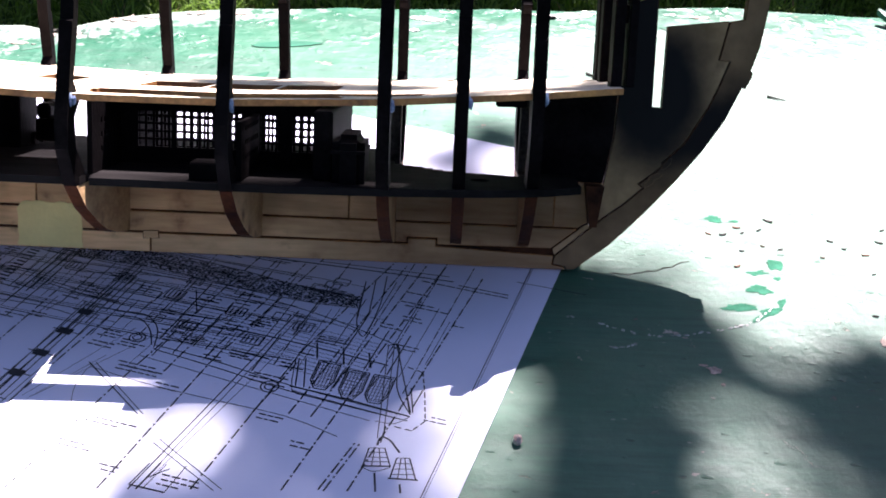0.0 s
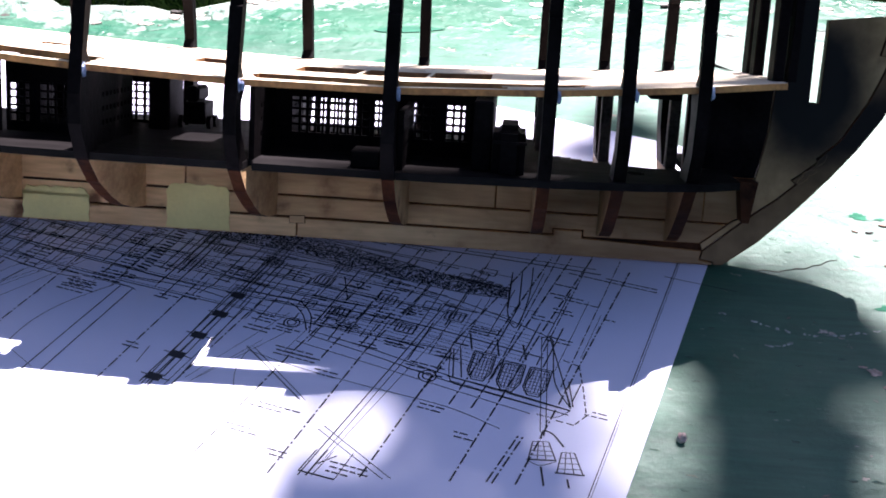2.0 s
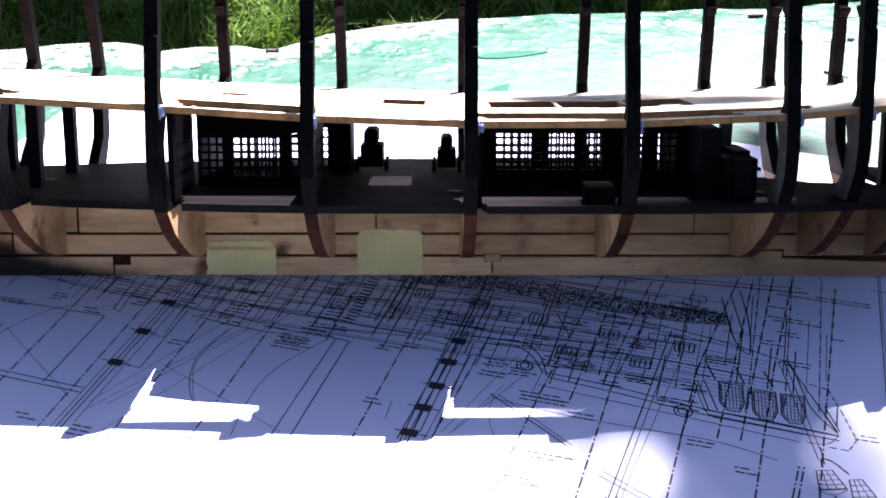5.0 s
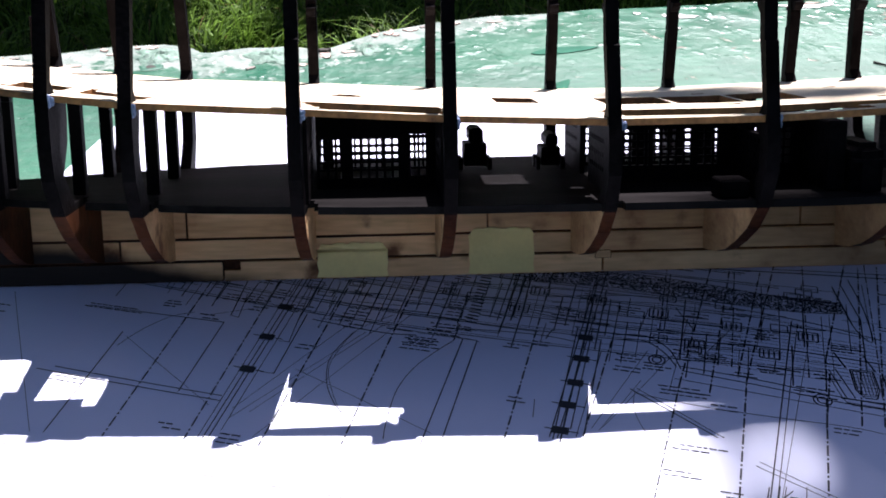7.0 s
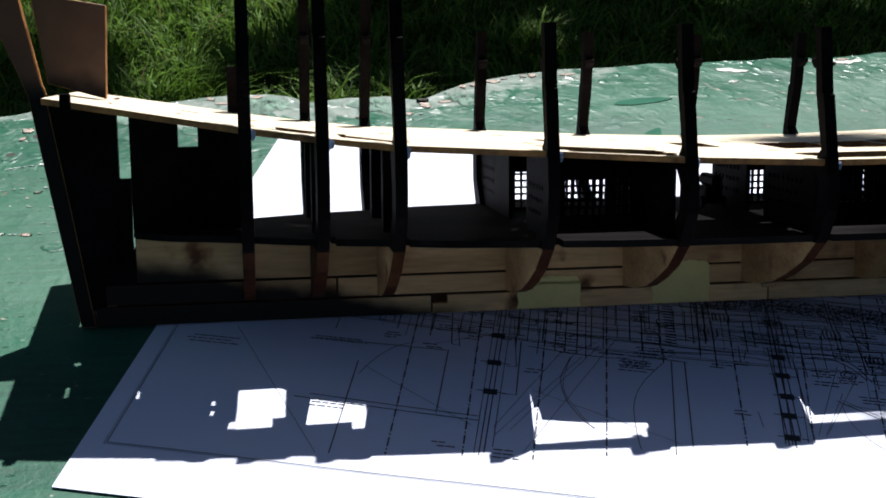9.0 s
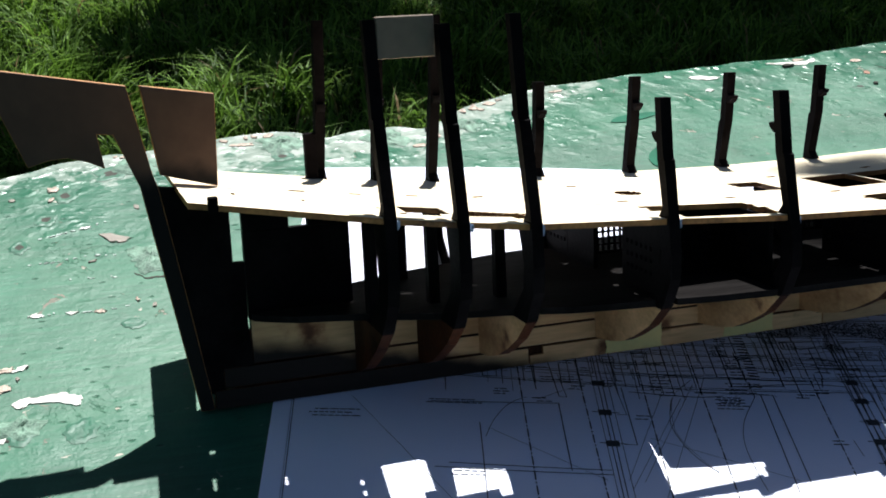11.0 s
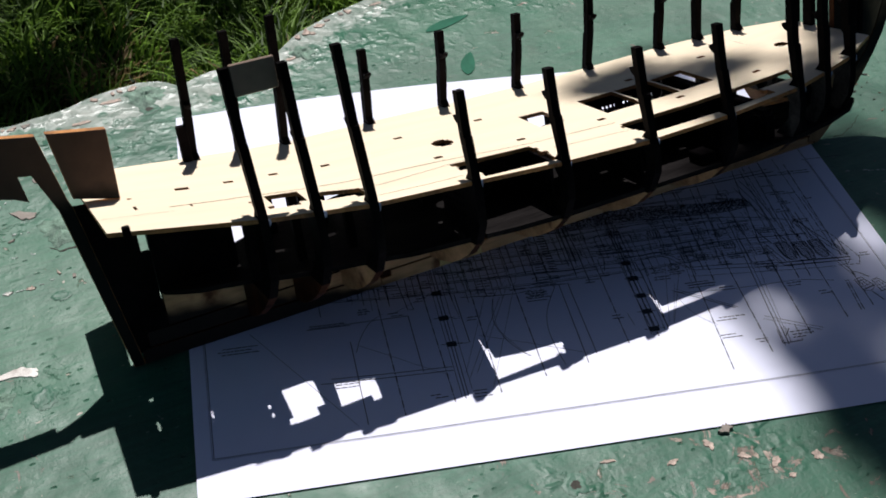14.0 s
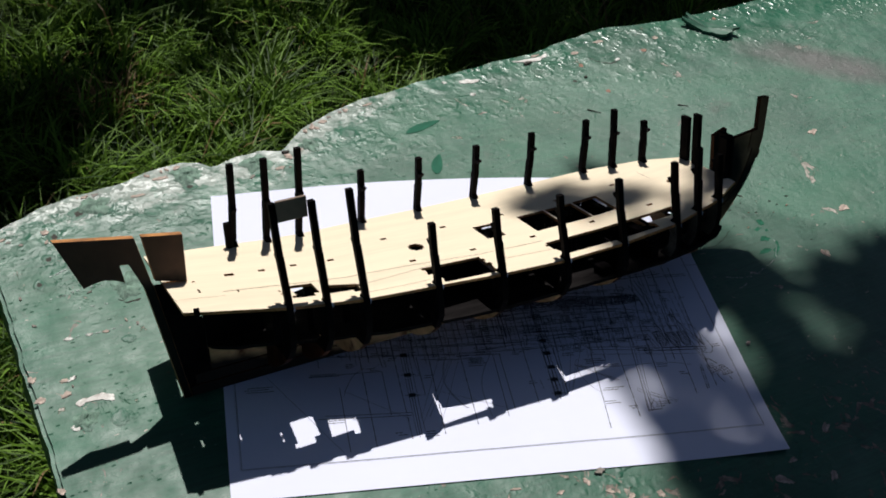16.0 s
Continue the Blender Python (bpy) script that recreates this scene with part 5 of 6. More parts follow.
# shaded band
for k in range(2600):
    u = brng.uniform(0.2210, 0.3387)
    lo = float(np.interp(u, [0.2237, 0.2539, 0.2775, 0.2983, 0.3226, 0.3402], [0.158, 0.1603, 0.1596, 0.1583, 0.1584, 0.1612]))
    hi = float(np.interp(u, [0.221, 0.2542, 0.2875, 0.3088, 0.3387], [0.1639, 0.1715, 0.1707, 0.1681, 0.1679]))
    v, a = brng.uniform(lo, hi), brng.uniform(0, math.pi)
    ink.line((u, v), (u + 0.0009 * math.cos(a), v + 0.0008 * math.sin(a)), 0.00034)
# ladder
for k in range(15):
    f = k / 14
    u, v = 0.2051 + 0.0002 * f, 0.1561 + -0.0309 * f
    ink.line((u - 0.0022, v), (u + 0.0022, v - 0.0004), 0.0007)
# deck planking, scroll and circles
for k in range(13):
    f = k / 12
    u, v = 0.2695 + 0.0142 * f, 0.1445 + -0.0256 * f
    ink.path([(u, v), (u + 0.045, v - 0.0010), (u + 0.086 - 0.012 * f, v - 0.0026)], 0.00015)
for u, v, r in ((0.2733, 0.1165, 0.0028), (0.2733, 0.1165, 0.0016), (0.3289, 0.1062, 0.0030), (0.3289, 0.1062, 0.0017)):
    ink.arc(u, v, r, 0, 360, 0.00042)
# timbers, wales, ports and notes of the side view
for k in range(64):
    u = 0.070 + 0.0049 * k + brng.uniform(-0.0012, 0.0012)
    lo = brng.choice((0.112, 0.118, 0.126, 0.136))
    ink.line((u, lo), (u + 0.0003, lo + brng.uniform(0.010, 0.046)), brng.choice((0.00018, 0.00028, 0.0004)))
for k in range(9):
    v = 0.1165 + 0.0082 * k
    a, e = 0.075 + 0.010 * (k % 4), 0.330 - 0.014 * (k % 3)
    sag = 0.006 - 0.0009 * k
    for off, w in ((0.0, 0.00036), (0.0012, 0.00020)):
        ink.path([(a + (e - a) * q / 14, v + off + sag * (2 * q / 14 - 1) ** 2) for q in range(15)], w)
for k in range(38):
    u, v = brng.uniform(0.075, 0.330), brng.uniform(0.120, 0.182)
    ink.rect(u, v, 0.0060, 0.0042, 0.00036)
    if k % 2:
        ink.rect(u + 0.0010, v + 0.0009, 0.0040, 0.0024, 0.00026)
for k in range(56):
    ink.bars(brng.uniform(0.070, 0.335), brng.uniform(0.112, 0.186), brng.uniform(0.004, 0.010), brng.choice((1, 2, 3)), rng, 0.0017)
for k in range(70):
    u, v = brng.uniform(0.07, 0.34), brng.uniform(0.114, 0.186)
    ink.line((u, v), (u + brng.uniform(0.004, 0.018), v + brng.uniform(-0.0006, 0.0006)), brng.choice((0.0002, 0.0003, 0.0005)))
for u in (0.2010, 0.2730, 0.2990, 0.3250, 0.3490, 0.3610, 0.3720):
    ink.dashed((u, 0.118), (u + 0.0004, 0.204), 0.00036)
# faint lettering on the far half
for k in range(46):
    u, v = brng.uniform(0.10, 0.40), brng.uniform(0.200, 0.275)
    if k % 3 == 0:
        ink.line((u, v), (u + brng.uniform(0.01, 0.04), v), 0.0003)
    else:
        ink.line((u, v), (u + 0.0006, v - brng.uniform(0.004, 0.014)), 0.0003)
for k in range(9):
    ink.bars(0.14 + 0.03 * k, 0.245 + 0.012 * (k % 3), 0.016, 2, rng)


def on_sheet(x, y):
    lift = max(0.0, 1 - math.hypot((x - PW) / 0.10, y / 0.06))
    return 0.0030 * lift * lift + 0.0005 * noise.noise((x * 14, y * 14, 0)) * min(1.0, x * 30, (PW - x) * 30, y * 30) + 0.0003


me = bpy.data.meshes.new("drawing")
me.from_pydata([(x, y, on_sheet(x, y) + 0.00012) for x, y, _ in ink.v], [], ink.f)
me.materials.append(ink_mat)
lines = new("drawing", me)
lines.parent = paper
tagged(lines, "black printed plan lines", kind="stuff")

# ---- small things on the table ----
def on_table(x, y):
    return 0.99 * x - 0.0015, y + max(0.0, y - 0.05) * (0.03 + 0.10 * min(1.0, max(0.0, (x + 0.15) / 0.35)))


def flake(name, x, y, rx, ry, turn, mat, label, category, seed, lift=0.0004, curl=0.0, group=""):
    rng = random.Random(seed)
    n = 36
    ring = []
    for k in range(n):
        a = 2 * math.pi * k / n
        r = 0.95 + 0.5 * noise.noise((math.cos(a) * 1.1 + seed * 1.37, math.sin(a) * 1.1, 0.2)) + 0.26 * noise.noise((math.cos(a) * 3 + seed, math.sin(a) * 3, 0.7)) + 0.20 * noise.noise((math.cos(a) * 7 + seed, math.sin(a) * 7, 1.7)) + rng.uniform(-0.16, 0.06)
        ring.append((rx * r * math.cos(a), ry * r * math.sin(a)))
    bm = bmesh.new()
    top = [bm.verts.new((u, v, lift + 0.0004 + curl * (u / rx) ** 2)) for u, v in ring]
    bot = [bm.verts.new((u, v, max(0.0002, curl * (u / rx) ** 2))) for u, v in ring]
    mid = bm.verts.new((0, 0, lift + 0.0005))
    low = bm.verts.new((0, 0, 0.0002))
    for k in range(n):
        j = (k + 1) % n
        bm.faces.new((top[k], top[j], mid))
        bm.faces.new((bot[j], bot[k], low))
        bm.faces.new((top[j], top[k], bot[k], bot[j]))
    bmesh.ops.recalc_face_normals(bm, faces=bm.faces[:])
    ob = new(name, mesh_of(bm, name, mat))
    x, y = on_table(x, y)
    ob.matrix_world = pose(x, min(y, far_edge(x) - ry - 0.006), 0, 0, 0, turn)
    return tagged(ob, label, category, group)


primer_mat = material("primer_mat", (0.27, 0.20, 0.16), 0.85, 0.4, 190, 0.6, spread=(0.56, 0.45, 0.38))
rust_mat = material("rust_mat", (0.30, 0.16, 0.11), 0.8, 0.4, 150, 0.4)
worn_mat = material("worn_mat", (0.24, 0.21, 0.18), 0.75, 0.25, 160, 0.4)
blotch_mat = material("blotch_mat", (0.020, 0.118, 0.070), 0.75, 0.25, 60, 0.3, spec=0.15)
dark_mat = material("dark_mat", (0.03, 0.028, 0.02), 0.8, 0.4, 90, 0.5)
CHIP = "bare pale primer patch where green paint flaked off"
k = 0
CHIPS = [(-0.24, 0.036, 0.005, 0.0045, 0), (-0.2405, 0.057, 0.0035, 0.0045, 20), (0.427, -0.04, 0.0055, 0.0075, 30), (0.488, 0.004, 0.008, 0.005, 10), (0.542, 0.103, 0.009, 0.005, 20), (0.3583, -0.0609, 0.0036, 0.0028, -30), (0.3545, -0.0579, 0.002, 0.0008, 0), (0.3598, -0.0688, 0.001, 0.0013, 0), (0.128, 0.266, 0.008, 0.002, 10), (0.09, -0.17, 0.0035, 0.0045, 10), (0.067, -0.171, 0.0045, 0.002, 10), (0.101, -0.183, 0.004, 0.003, -30), (0.113, -0.193, 0.0055, 0.0028, 20), (0.134, -0.199, 0.0035, 0.0045, 0)]
CHIPS += [(0.115, -0.203, 0.003, 0.002, 0), (0.039, -0.1565, 0.005, 0.0016, -15), (0.289, -0.197, 0.008, 0.004, 30), (0.227, -0.224, 0.01, 0.005, -50), (0.245, -0.212, 0.006, 0.003, 10), (0.265, -0.235, 0.007, 0.004, 40), (-0.244, -0.045, 0.004, 0.005, 0), (0.345, 0.055, 0.003, 0.002, 0), (0.416, 0.288, 0.009, 0.003, 8), (0.333, 0.287, 0.007, 0.003, 0), (-0.09, 0.236, 0.01, 0.003, 4), (0.04, 0.229, 0.006, 0.0025, 15), (0.014, 0.213, 0.007, 0.003, 10), (-0.114, 0.222, 0.008, 0.003, 0), (0.483, 0.278, 0.005, 0.004, 0)]
for x, y, rx, ry, a in CHIPS:
    k += 1
    flake("paint_chip", x, y, rx * 0.74, ry * 0.70, a, primer_mat, CHIP, "paint chip", 20 + k, lift=0.0001, group="paint chips on the table")
# curled flakes along the weathered far edge
fr = random.Random(31)
for i in range(22):
    x = fr.uniform(-0.235, 0.17)
    y = far_edge(x) - abs(fr.gauss(0, 0.018)) - 0.006
    r = fr.uniform(0.0014, 0.0042)
    k += 1
    flake("paint_flake", x, y, r, r * fr.uniform(0.45, 0.9), fr.uniform(0, 180), primer_mat if fr.random() < 0.6 else worn_mat, "curled flake of weathered paint on the table edge", "paint flake", 100 + k, lift=fr.uniform(0.0001, 0.0003), curl=fr.uniform(0.0, 0.0005), group="curled paint flakes")
for i in range(40):
    x, y = fr.uniform(-0.235, -0.03), fr.uniform(-0.20, 0.22)
    if -0.155 < x and y > -0.17:
        continue
    r = fr.uniform(0.0010, 0.0028)
    k += 1
    flake("paint_flake", x, y, r, r * fr.uniform(0.4, 0.8), fr.uniform(0, 180), primer_mat if fr.random() < 0.5 else worn_mat, "curled flake of weathered paint on the table", "paint flake", 100 + k, lift=fr.uniform(0.0001, 0.0003), curl=fr.uniform(0.0, 0.0005), group="curled paint flakes")
for x, y, r in ((0.455, 0.262, 0.0035), (0.372, 0.258, 0.0032), (0.575, 0.29, 0.003), (0.375, 0.215, 0.003)):
    k += 1
    flake("rust_spot", x, y, r, r * 0.8, 40, rust_mat, "small rusty nail spot in the green paint", "rust spot", 20 + k, lift=0.0, group="rust spots on the table")
flake("peeling_paint", 0.552, 0.274, 0.030, 0.013, -48, green_mat, "curled sheet of green paint peeling off the table", "peeling paint", 79, lift=0.003, curl=0.006)


# a flat leaf-shaped blotch of darker green on the table paint
def fallen_leaf(x, y, l, w, turn):
    bm = bmesh.new()
    n, rows = 14, []
    for k in range(n + 1):
        u = k / n
        r = w * math.sin(math.pi * u ** 0.8) ** 0.75 + 0.0001
        z = 0.0004 + 0.0001 * (2 * u - 1) ** 2
        rows.append([bm.verts.new(((u - 0.5) * 2 * l, s * r + 0.0008 * math.sin(3 * u), z + (0.0001 if s else 0.0))) for s in (-1, -0.5, 0, 0.5, 1)])
    for a, b in zip(rows, rows[1:]):
        for i in range(4):
            bm.faces.new((a[i], b[i], b[i + 1], a[i + 1]))
    r = bmesh.ops.extrude_face_region(bm, geom=bm.faces[:])
    bmesh.ops.translate(bm, vec=(0, 0, -0.0002), verts=[v for v in r["geom"] if isinstance(v, bmesh.types.BMVert)])
    bmesh.ops.recalc_face_normals(bm, faces=bm.faces[:])
    ob = new("fallen_leaf", mesh_of(bm, "fallen_leaf", blotch_mat))
    ob.matrix_world = pose(x, y, 0, 0, 0, turn)
    return tagged(ob, "slim dark green leaf-shaped blotch on the table", "leaf")


fallen_leaf(0.1610, 0.2405, 0.0205, 0.0046, 12)
fallen_leaf(0.1490, 0.1850, 0.0150, 0.0050, 58)
flake("debris", 0.0259, 0.2436, 0.004, 0.0018, 0, dark_mat, "dark crumb of bark on the table edge", "debris", 82, lift=0.0015)
flake("debris", 0.318, 0.2756, 0.0045, 0.002, 10, dark_mat, "dark crumb of bark on the table", "debris", 83, lift=0.0015)
flake("debris", 0.103, -0.1665, 0.0036, 0.0028, 20, worn_mat, "grey-brown crumb of bark beside the sheet", "debris", 84, lift=0.0015)
flake("debris", 0.365, 0.24, 0.0022, 0.0015, 10, dark_mat, "dark crumb of bark on the table", "debris", 85, lift=0.001)


def blister(x, y, r, seed):
    """A burst ring of paint with a hollow middle."""
    bm = bmesh.new()
    n = 26
    rings = []
    for q, z in ((0.45, 0.0002), (0.66, 0.0002), (0.80, 0.0005), (0.90, 0.0004), (1.12, 0.0000)):
        ring = []
        for k in range(n):
            a = 2 * math.pi * k / n
            w = 1 + 0.34 * noise.noise((math.cos(a) * 1.4 + seed, math.sin(a) * 1.4, 0.4)) + 0.22 * noise.noise((math.cos(a) * 4.5 + seed, math.sin(a) * 4.5, 1.4))
            up = 0.6 + 0.8 * noise.noise((math.cos(a) * 2.2 + seed, math.sin(a) * 2.2, 3.4))
            ring.append(bm.verts.new((r * q * w * math.cos(a), r * q * w * math.sin(a) * 0.8, 0.0002 + z * max(0.15, up))))
        rings.append(ring)
    for a, b in zip(rings, rings[1:]):
        for k in range(n):
            bm.faces.new((a[k], a[(k + 1) % n], b[(k + 1) % n], b[k]))
    mid = bm.faces.new(rings[0])
    mid.material_index = 1
    bmesh.ops.recalc_face_normals(bm, faces=bm.faces[:])
    for f in bm.faces:
        f.smooth = True
    ob = new("paint_blister", mesh_of(bm, "paint_blister", [green_mat, dark_mat if seed % 2 else green_mat]))
    ob.matrix_world = pose(x, y, 0, 0, 0, seed * 40)
    return tagged(ob, "burst blister ring in the green table paint", "paint blister", "paint blisters on the table")


for i, (x, y, r) in enumerate(((0.016, -0.162, 0.0065), (-0.1910, 0.0020, 0.0070), (-0.2140, 0.0060, 0.0070), (-0.1656, 0.0723, 0.0045), (-0.165, 0.222, 0.0090), (0.090, 0.252, 0.0075), (-0.190, 0.200, 0.0070), (-0.110, 0.205, 0.0060), (-0.070, 0.226, 0.0065), (0.020, 0.222, 0.0060), (-0.213, 0.150, 0.0055), (-0.228, -0.080, 0.0080), (0.345, 0.262, 0.0055), (-0.140, 0.196, 0.0050), (-0.200, 0.176, 0.0060))):
    blister(x, y, r, i + 1)


def twig(x, y, l, a):
    bm = bmesh.new()
    r = bmesh.ops.create_cone(bm, cap_ends=True, segments=7, radius1=0.0007, radius2=0.0003, depth=l)
    bmesh.ops.rotate(bm, verts=bm.verts[:], cent=(0, 0, 0), matrix=Matrix.Rotation(radians(90), 3, "Y"))
    for v in bm.verts:
        v.co.y += 0.0009 * math.sin(v.co.x * 260)
    ob = new("twig", mesh_of(bm, "twig", dark_mat))
    ob.matrix_world = pose(x, y, 0.0008, 0, 0, a)
    return tagged(ob, "thin dark dry twig on the table", "twig")


twig(0.3354, 0.2099, 0.014, -48)
twig(0.43, 0.19, 0.010, -40)


def snail(x, y):
    bm = bmesh.new()
    bmesh.ops.create_uvsphere(bm, u_segments=20, v_segments=12, radius=0.0016)
    for v in bm.verts:
        v.co.z = v.co.z * 1.25 if v.co.z > 0 else v.co.z
        v.co.x *= 0.85
        v.co *= 1 + 0.12 * math.sin(v.co.z * 4000)
    ob = new("seed_nut", mesh_of(bm, "seed_nut", nut_mat))
    ob.matrix_world = pose(x, y, 0.0016, 20, 10, 30)
    return tagged(ob, "small brown and cream seed nut on the green table", "seed")


nut_mat = material("nut_mat", (0.16, 0.075, 0.06), 0.35, 0.5, 260, 0.2, spread=(0.55, 0.42, 0.38))
snail(0.2824, -0.1049)


def crack(pts, w, name, label):
    bm = bmesh.new()
    pts = [Vector((x, y, 0)) for x, y in pts]
    fine = []
    for a, b in zip(pts, pts[1:]):
        for i in range(8):
            q = a.lerp(b, i / 8)
            q.y += 0.0016 * noise.noise((q.x * 220, q.y * 220, 5))
            fine.append(q)
    fine.append(pts[-1])
    prev = None
    for i, q in enumerate(fine):
        ww = w * (0.4 + abs(noise.noise((q.x * 300, q.y * 300, 9)))) * (0.3 if i in (0, len(fine) - 1) else 1)
        cur = [bm.verts.new((q.x, q.y - ww, 0.0002)), bm.verts.new((q.x, q.y, 0.0004)), bm.verts.new((q.x, q.y + ww, 0.0002))]
        if prev:
            bm.faces.new((prev[0], cur[0], cur[1], prev[1]))
            bm.faces.new((prev[1], cur[1], cur[2], prev[2]))
        prev = cur
    ob = new(name, mesh_of(bm, name, green_mat if "ridge" in name else dark_mat))
    return tagged(ob, label, "paint crack")


crack([(0.3222, 0.0027), (0.3310, 0.0026), (0.3413, 0.0065), (0.3497, 0.0110), (0.3559, 0.0148)], 0.00042, "paint_crack", "thin dark crack in the green table paint")
crack([(0.3656, -0.0322), (0.3670, -0.0323), (0.3684, -0.0318)], 0.0011, "paint_crack", "short dark crack under a lifted paint edge")


def lifted_edge(pts, seed):
    """A broken line of small lifted paint flakes."""
    rng = random.Random(seed)
    bm = bmesh.new()
    for (ax, ay), (bx, by) in zip(pts, pts[1:]):
        d = math.hypot(bx - ax, by - ay)
        q, ang = 0.0, math.atan2(by - ay, bx - ax)
        while q < d:
            l, w = rng.uniform(0.0008, 0.0030), rng.uniform(0.00025, 0.00065)
            if rng.random() < 0.55:
                cx, cy = ax + (bx - ax) * q / d, ay + (by - ay) * q / d + rng.gauss(0, 0.0004)
                t = ang + rng.gauss(0, 0.25)
                n = 8
                ring = [(l * 0.5 * math.cos(2 * math.pi * k / n) * rng.uniform(0.7, 1.1), w * math.sin(2 * math.pi * k / n) * rng.uniform(0.6, 1.3)) for k in range(n)]
                vs = []
                for z in (0.0002, rng.uniform(0.0003, 0.00055)):
                    vs.append([bm.verts.new((cx + u * math.cos(t) - v * math.sin(t), cy + u * math.sin(t) + v * math.cos(t), z + (0.12 * v if z > 0.0003 else 0))) for u, v in ring])
                bm.faces.new(vs[1])
                for k in range(n):
                    bm.faces.new((vs[0][k], vs[0][(k + 1) % n], vs[1][(k + 1) % n], vs[1][k]))
            q += l * rng.uniform(0.7, 1.4)
    bmesh.ops.recalc_face_normals(bm, faces=bm.faces[:])
    ob = new("lifted_paint_edge", mesh_of(bm, "lifted_paint_edge", edge_mat))
    return tagged(ob, "broken line of pale lifted paint crumbs on the table", "paint crack")


edge_mat = material("edge_mat", (0.10, 0.17, 0.14), 0.5, 0.6, 300, 0.3, spread=(0.34, 0.40, 0.37))
lifted_edge([(0.3036, -0.0299), (0.3086, -0.0322), (0.3155, -0.0350), (0.3234, -0.0375), (0.3311, -0.0405), (0.3402, -0.0403), (0.3496, -0.0381), (0.3594, -0.0347), (0.3681, -0.0318), (0.3752, -0.0270), (0.3814, -0.0199), (0.3856, -0.0128), (0.3894, -0.0055)], 3)
lifted_edge([(0.3177, -0.0488), (0.3242, -0.0483), (0.3306, -0.0451)], 4)
white_mat = material("white_mat", (0.50, 0.42, 0.37), 0.8, 0.35, 170, 0.4, spread=(0.80, 0.76, 0.70))


def torn_patch(pts, seed, mat, label):
    """An uneven bare patch inside an outline, with a thin raised rim."""
    rng = random.Random(seed)
    ring = []
    for (ax, ay), (bx, by) in zip(pts, pts[1:] + pts[:1]):
        for k in range(5):
            f = k / 5
            ring.append((ax + (bx - ax) * f + rng.gauss(0, 0.0004), ay + (by - ay) * f + rng.gauss(0, 0.0004)))
    ob = new("paint_chip", mesh_of(plate(ring, 0.0001, 0.0005, 2), "paint_chip", mat))
    return tagged(ob, label, "paint chip", "paint chips on the table")


torn_patch([(-0.2171, 0.0248), (-0.2136, 0.0274), (-0.2085, 0.0268), (-0.2030, 0.0274), (-0.1980, 0.0285), (-0.1905, 0.0240), (-0.1915, 0.0183), (-0.1985, 0.0218), (-0.2058, 0.0236), (-0.2110, 0.0234), (-0.2146, 0.0208)], 1, white_mat, "bone-shaped bare white primer patch in the green paint")
torn_patch([(0.2288, 0.2980), (0.2380, 0.2990), (0.2516, 0.2940), (0.2480, 0.2910), (0.2388, 0.2915), (0.2300, 0.2940)], 2, white_mat, "long bare white patch near the table edge")
torn_patch([(0.2991, 0.3125), (0.3180, 0.3120), (0.3329, 0.3125), (0.3440, 0.3180), (0.3400, 0.3110), (0.3300, 0.3065), (0.3180, 0.3070), (0.3060, 0.3095)], 3, white_mat, "torn white patch along the table edge")
torn_patch([(-0.1758, 0.1557), (-0.1705, 0.1470), (-0.1644, 0.1453), (-0.1610, 0.1494), (-0.1670, 0.1530), (-0.1704, 0.1551)], 4, worn_mat, "worn grey-brown bare patch in the green paint")
for i, (x, y, rx, ry, a) in enumerate(((-0.2207, 0.0354, 0.0040, 0.0022, 15), (-0.2220, 0.0036, 0.0026, 0.0026, 0), (-0.2137, 0.0483, 0.0040, 0.0014, 25), (-0.2189, 0.0483, 0.0030, 0.0018, 0), (-0.2067, 0.0869, 0.0030, 0.0014, -10), (-0.1914, 0.0864, 0.0022, 0.0012, 0), (-0.1795, 0.0853, 0.0026, 0.0013, -5), (-0.1815, 0.1633, 0.0024, 0.0014, 20), (0.2321, 0.2734, 0.0030, 0.0022, 0), (0.3725, 0.3075, 0.0050, 0.0028, 0), (0.4111, 0.2830, 0.0040, 0.0020, 10), (0.2140, 0.3000, 0.0026, 0.0016, 0))):
    torn_patch([(x + rx * math.cos(q) * math.cos(radians(a)) - ry * math.sin(q) * math.sin(radians(a)), y + rx * math.cos(q) * math.sin(radians(a)) + ry * math.sin(q) * math.cos(radians(a))) for q in [0.9 * k for k in range(7)]], 50 + i, white_mat if i % 3 else primer_mat, "small bare pale patch in the green paint")
lifted_edge([(-0.2033, 0.1563), (-0.1930, 0.1596), (-0.1815, 0.1633), (-0.1679, 0.1692)], 6)
lifted_edge([(-0.2096, 0.1322), (-0.1955, 0.1327), (-0.1831, 0.1355), (-0.1682, 0.1338)], 7)
lifted_edge([(-0.1909, 0.1154), (-0.1793, 0.1143), (-0.1690, 0.1134)], 8)
lifted_edge([(-0.2094, 0.0875), (-0.1914, 0.0864), (-0.1795, 0.0853), (-0.1654, 0.0871)], 9)
crack([(-0.1620, 0.1147), (-0.1577, 0.1097), (-0.1517, 0.1092), (-0.1461, 0.1103)], 0.0011, "paint_crack", "dark gap under a lifted crust of paint")
crack([(-0.2210, 0.0023), (-0.2163, 0.0008), (-0.2121, 0.0010)], 0.0010, "paint_crack", "dark gap under a lifted crust of paint")
crack([(-0.1910, 0.0030), (-0.1870, 0.0005), (-0.1935, -0.0028)], 0.0005, "paint_crack", "thin dark crack in the green table paint")
crack([(0.3821, 0.2966), (0.3870, 0.2880), (0.3979, 0.2790), (0.4090, 0.2800)], 0.0013, "paint_crack", "dark curled split in the paint near the table edge")
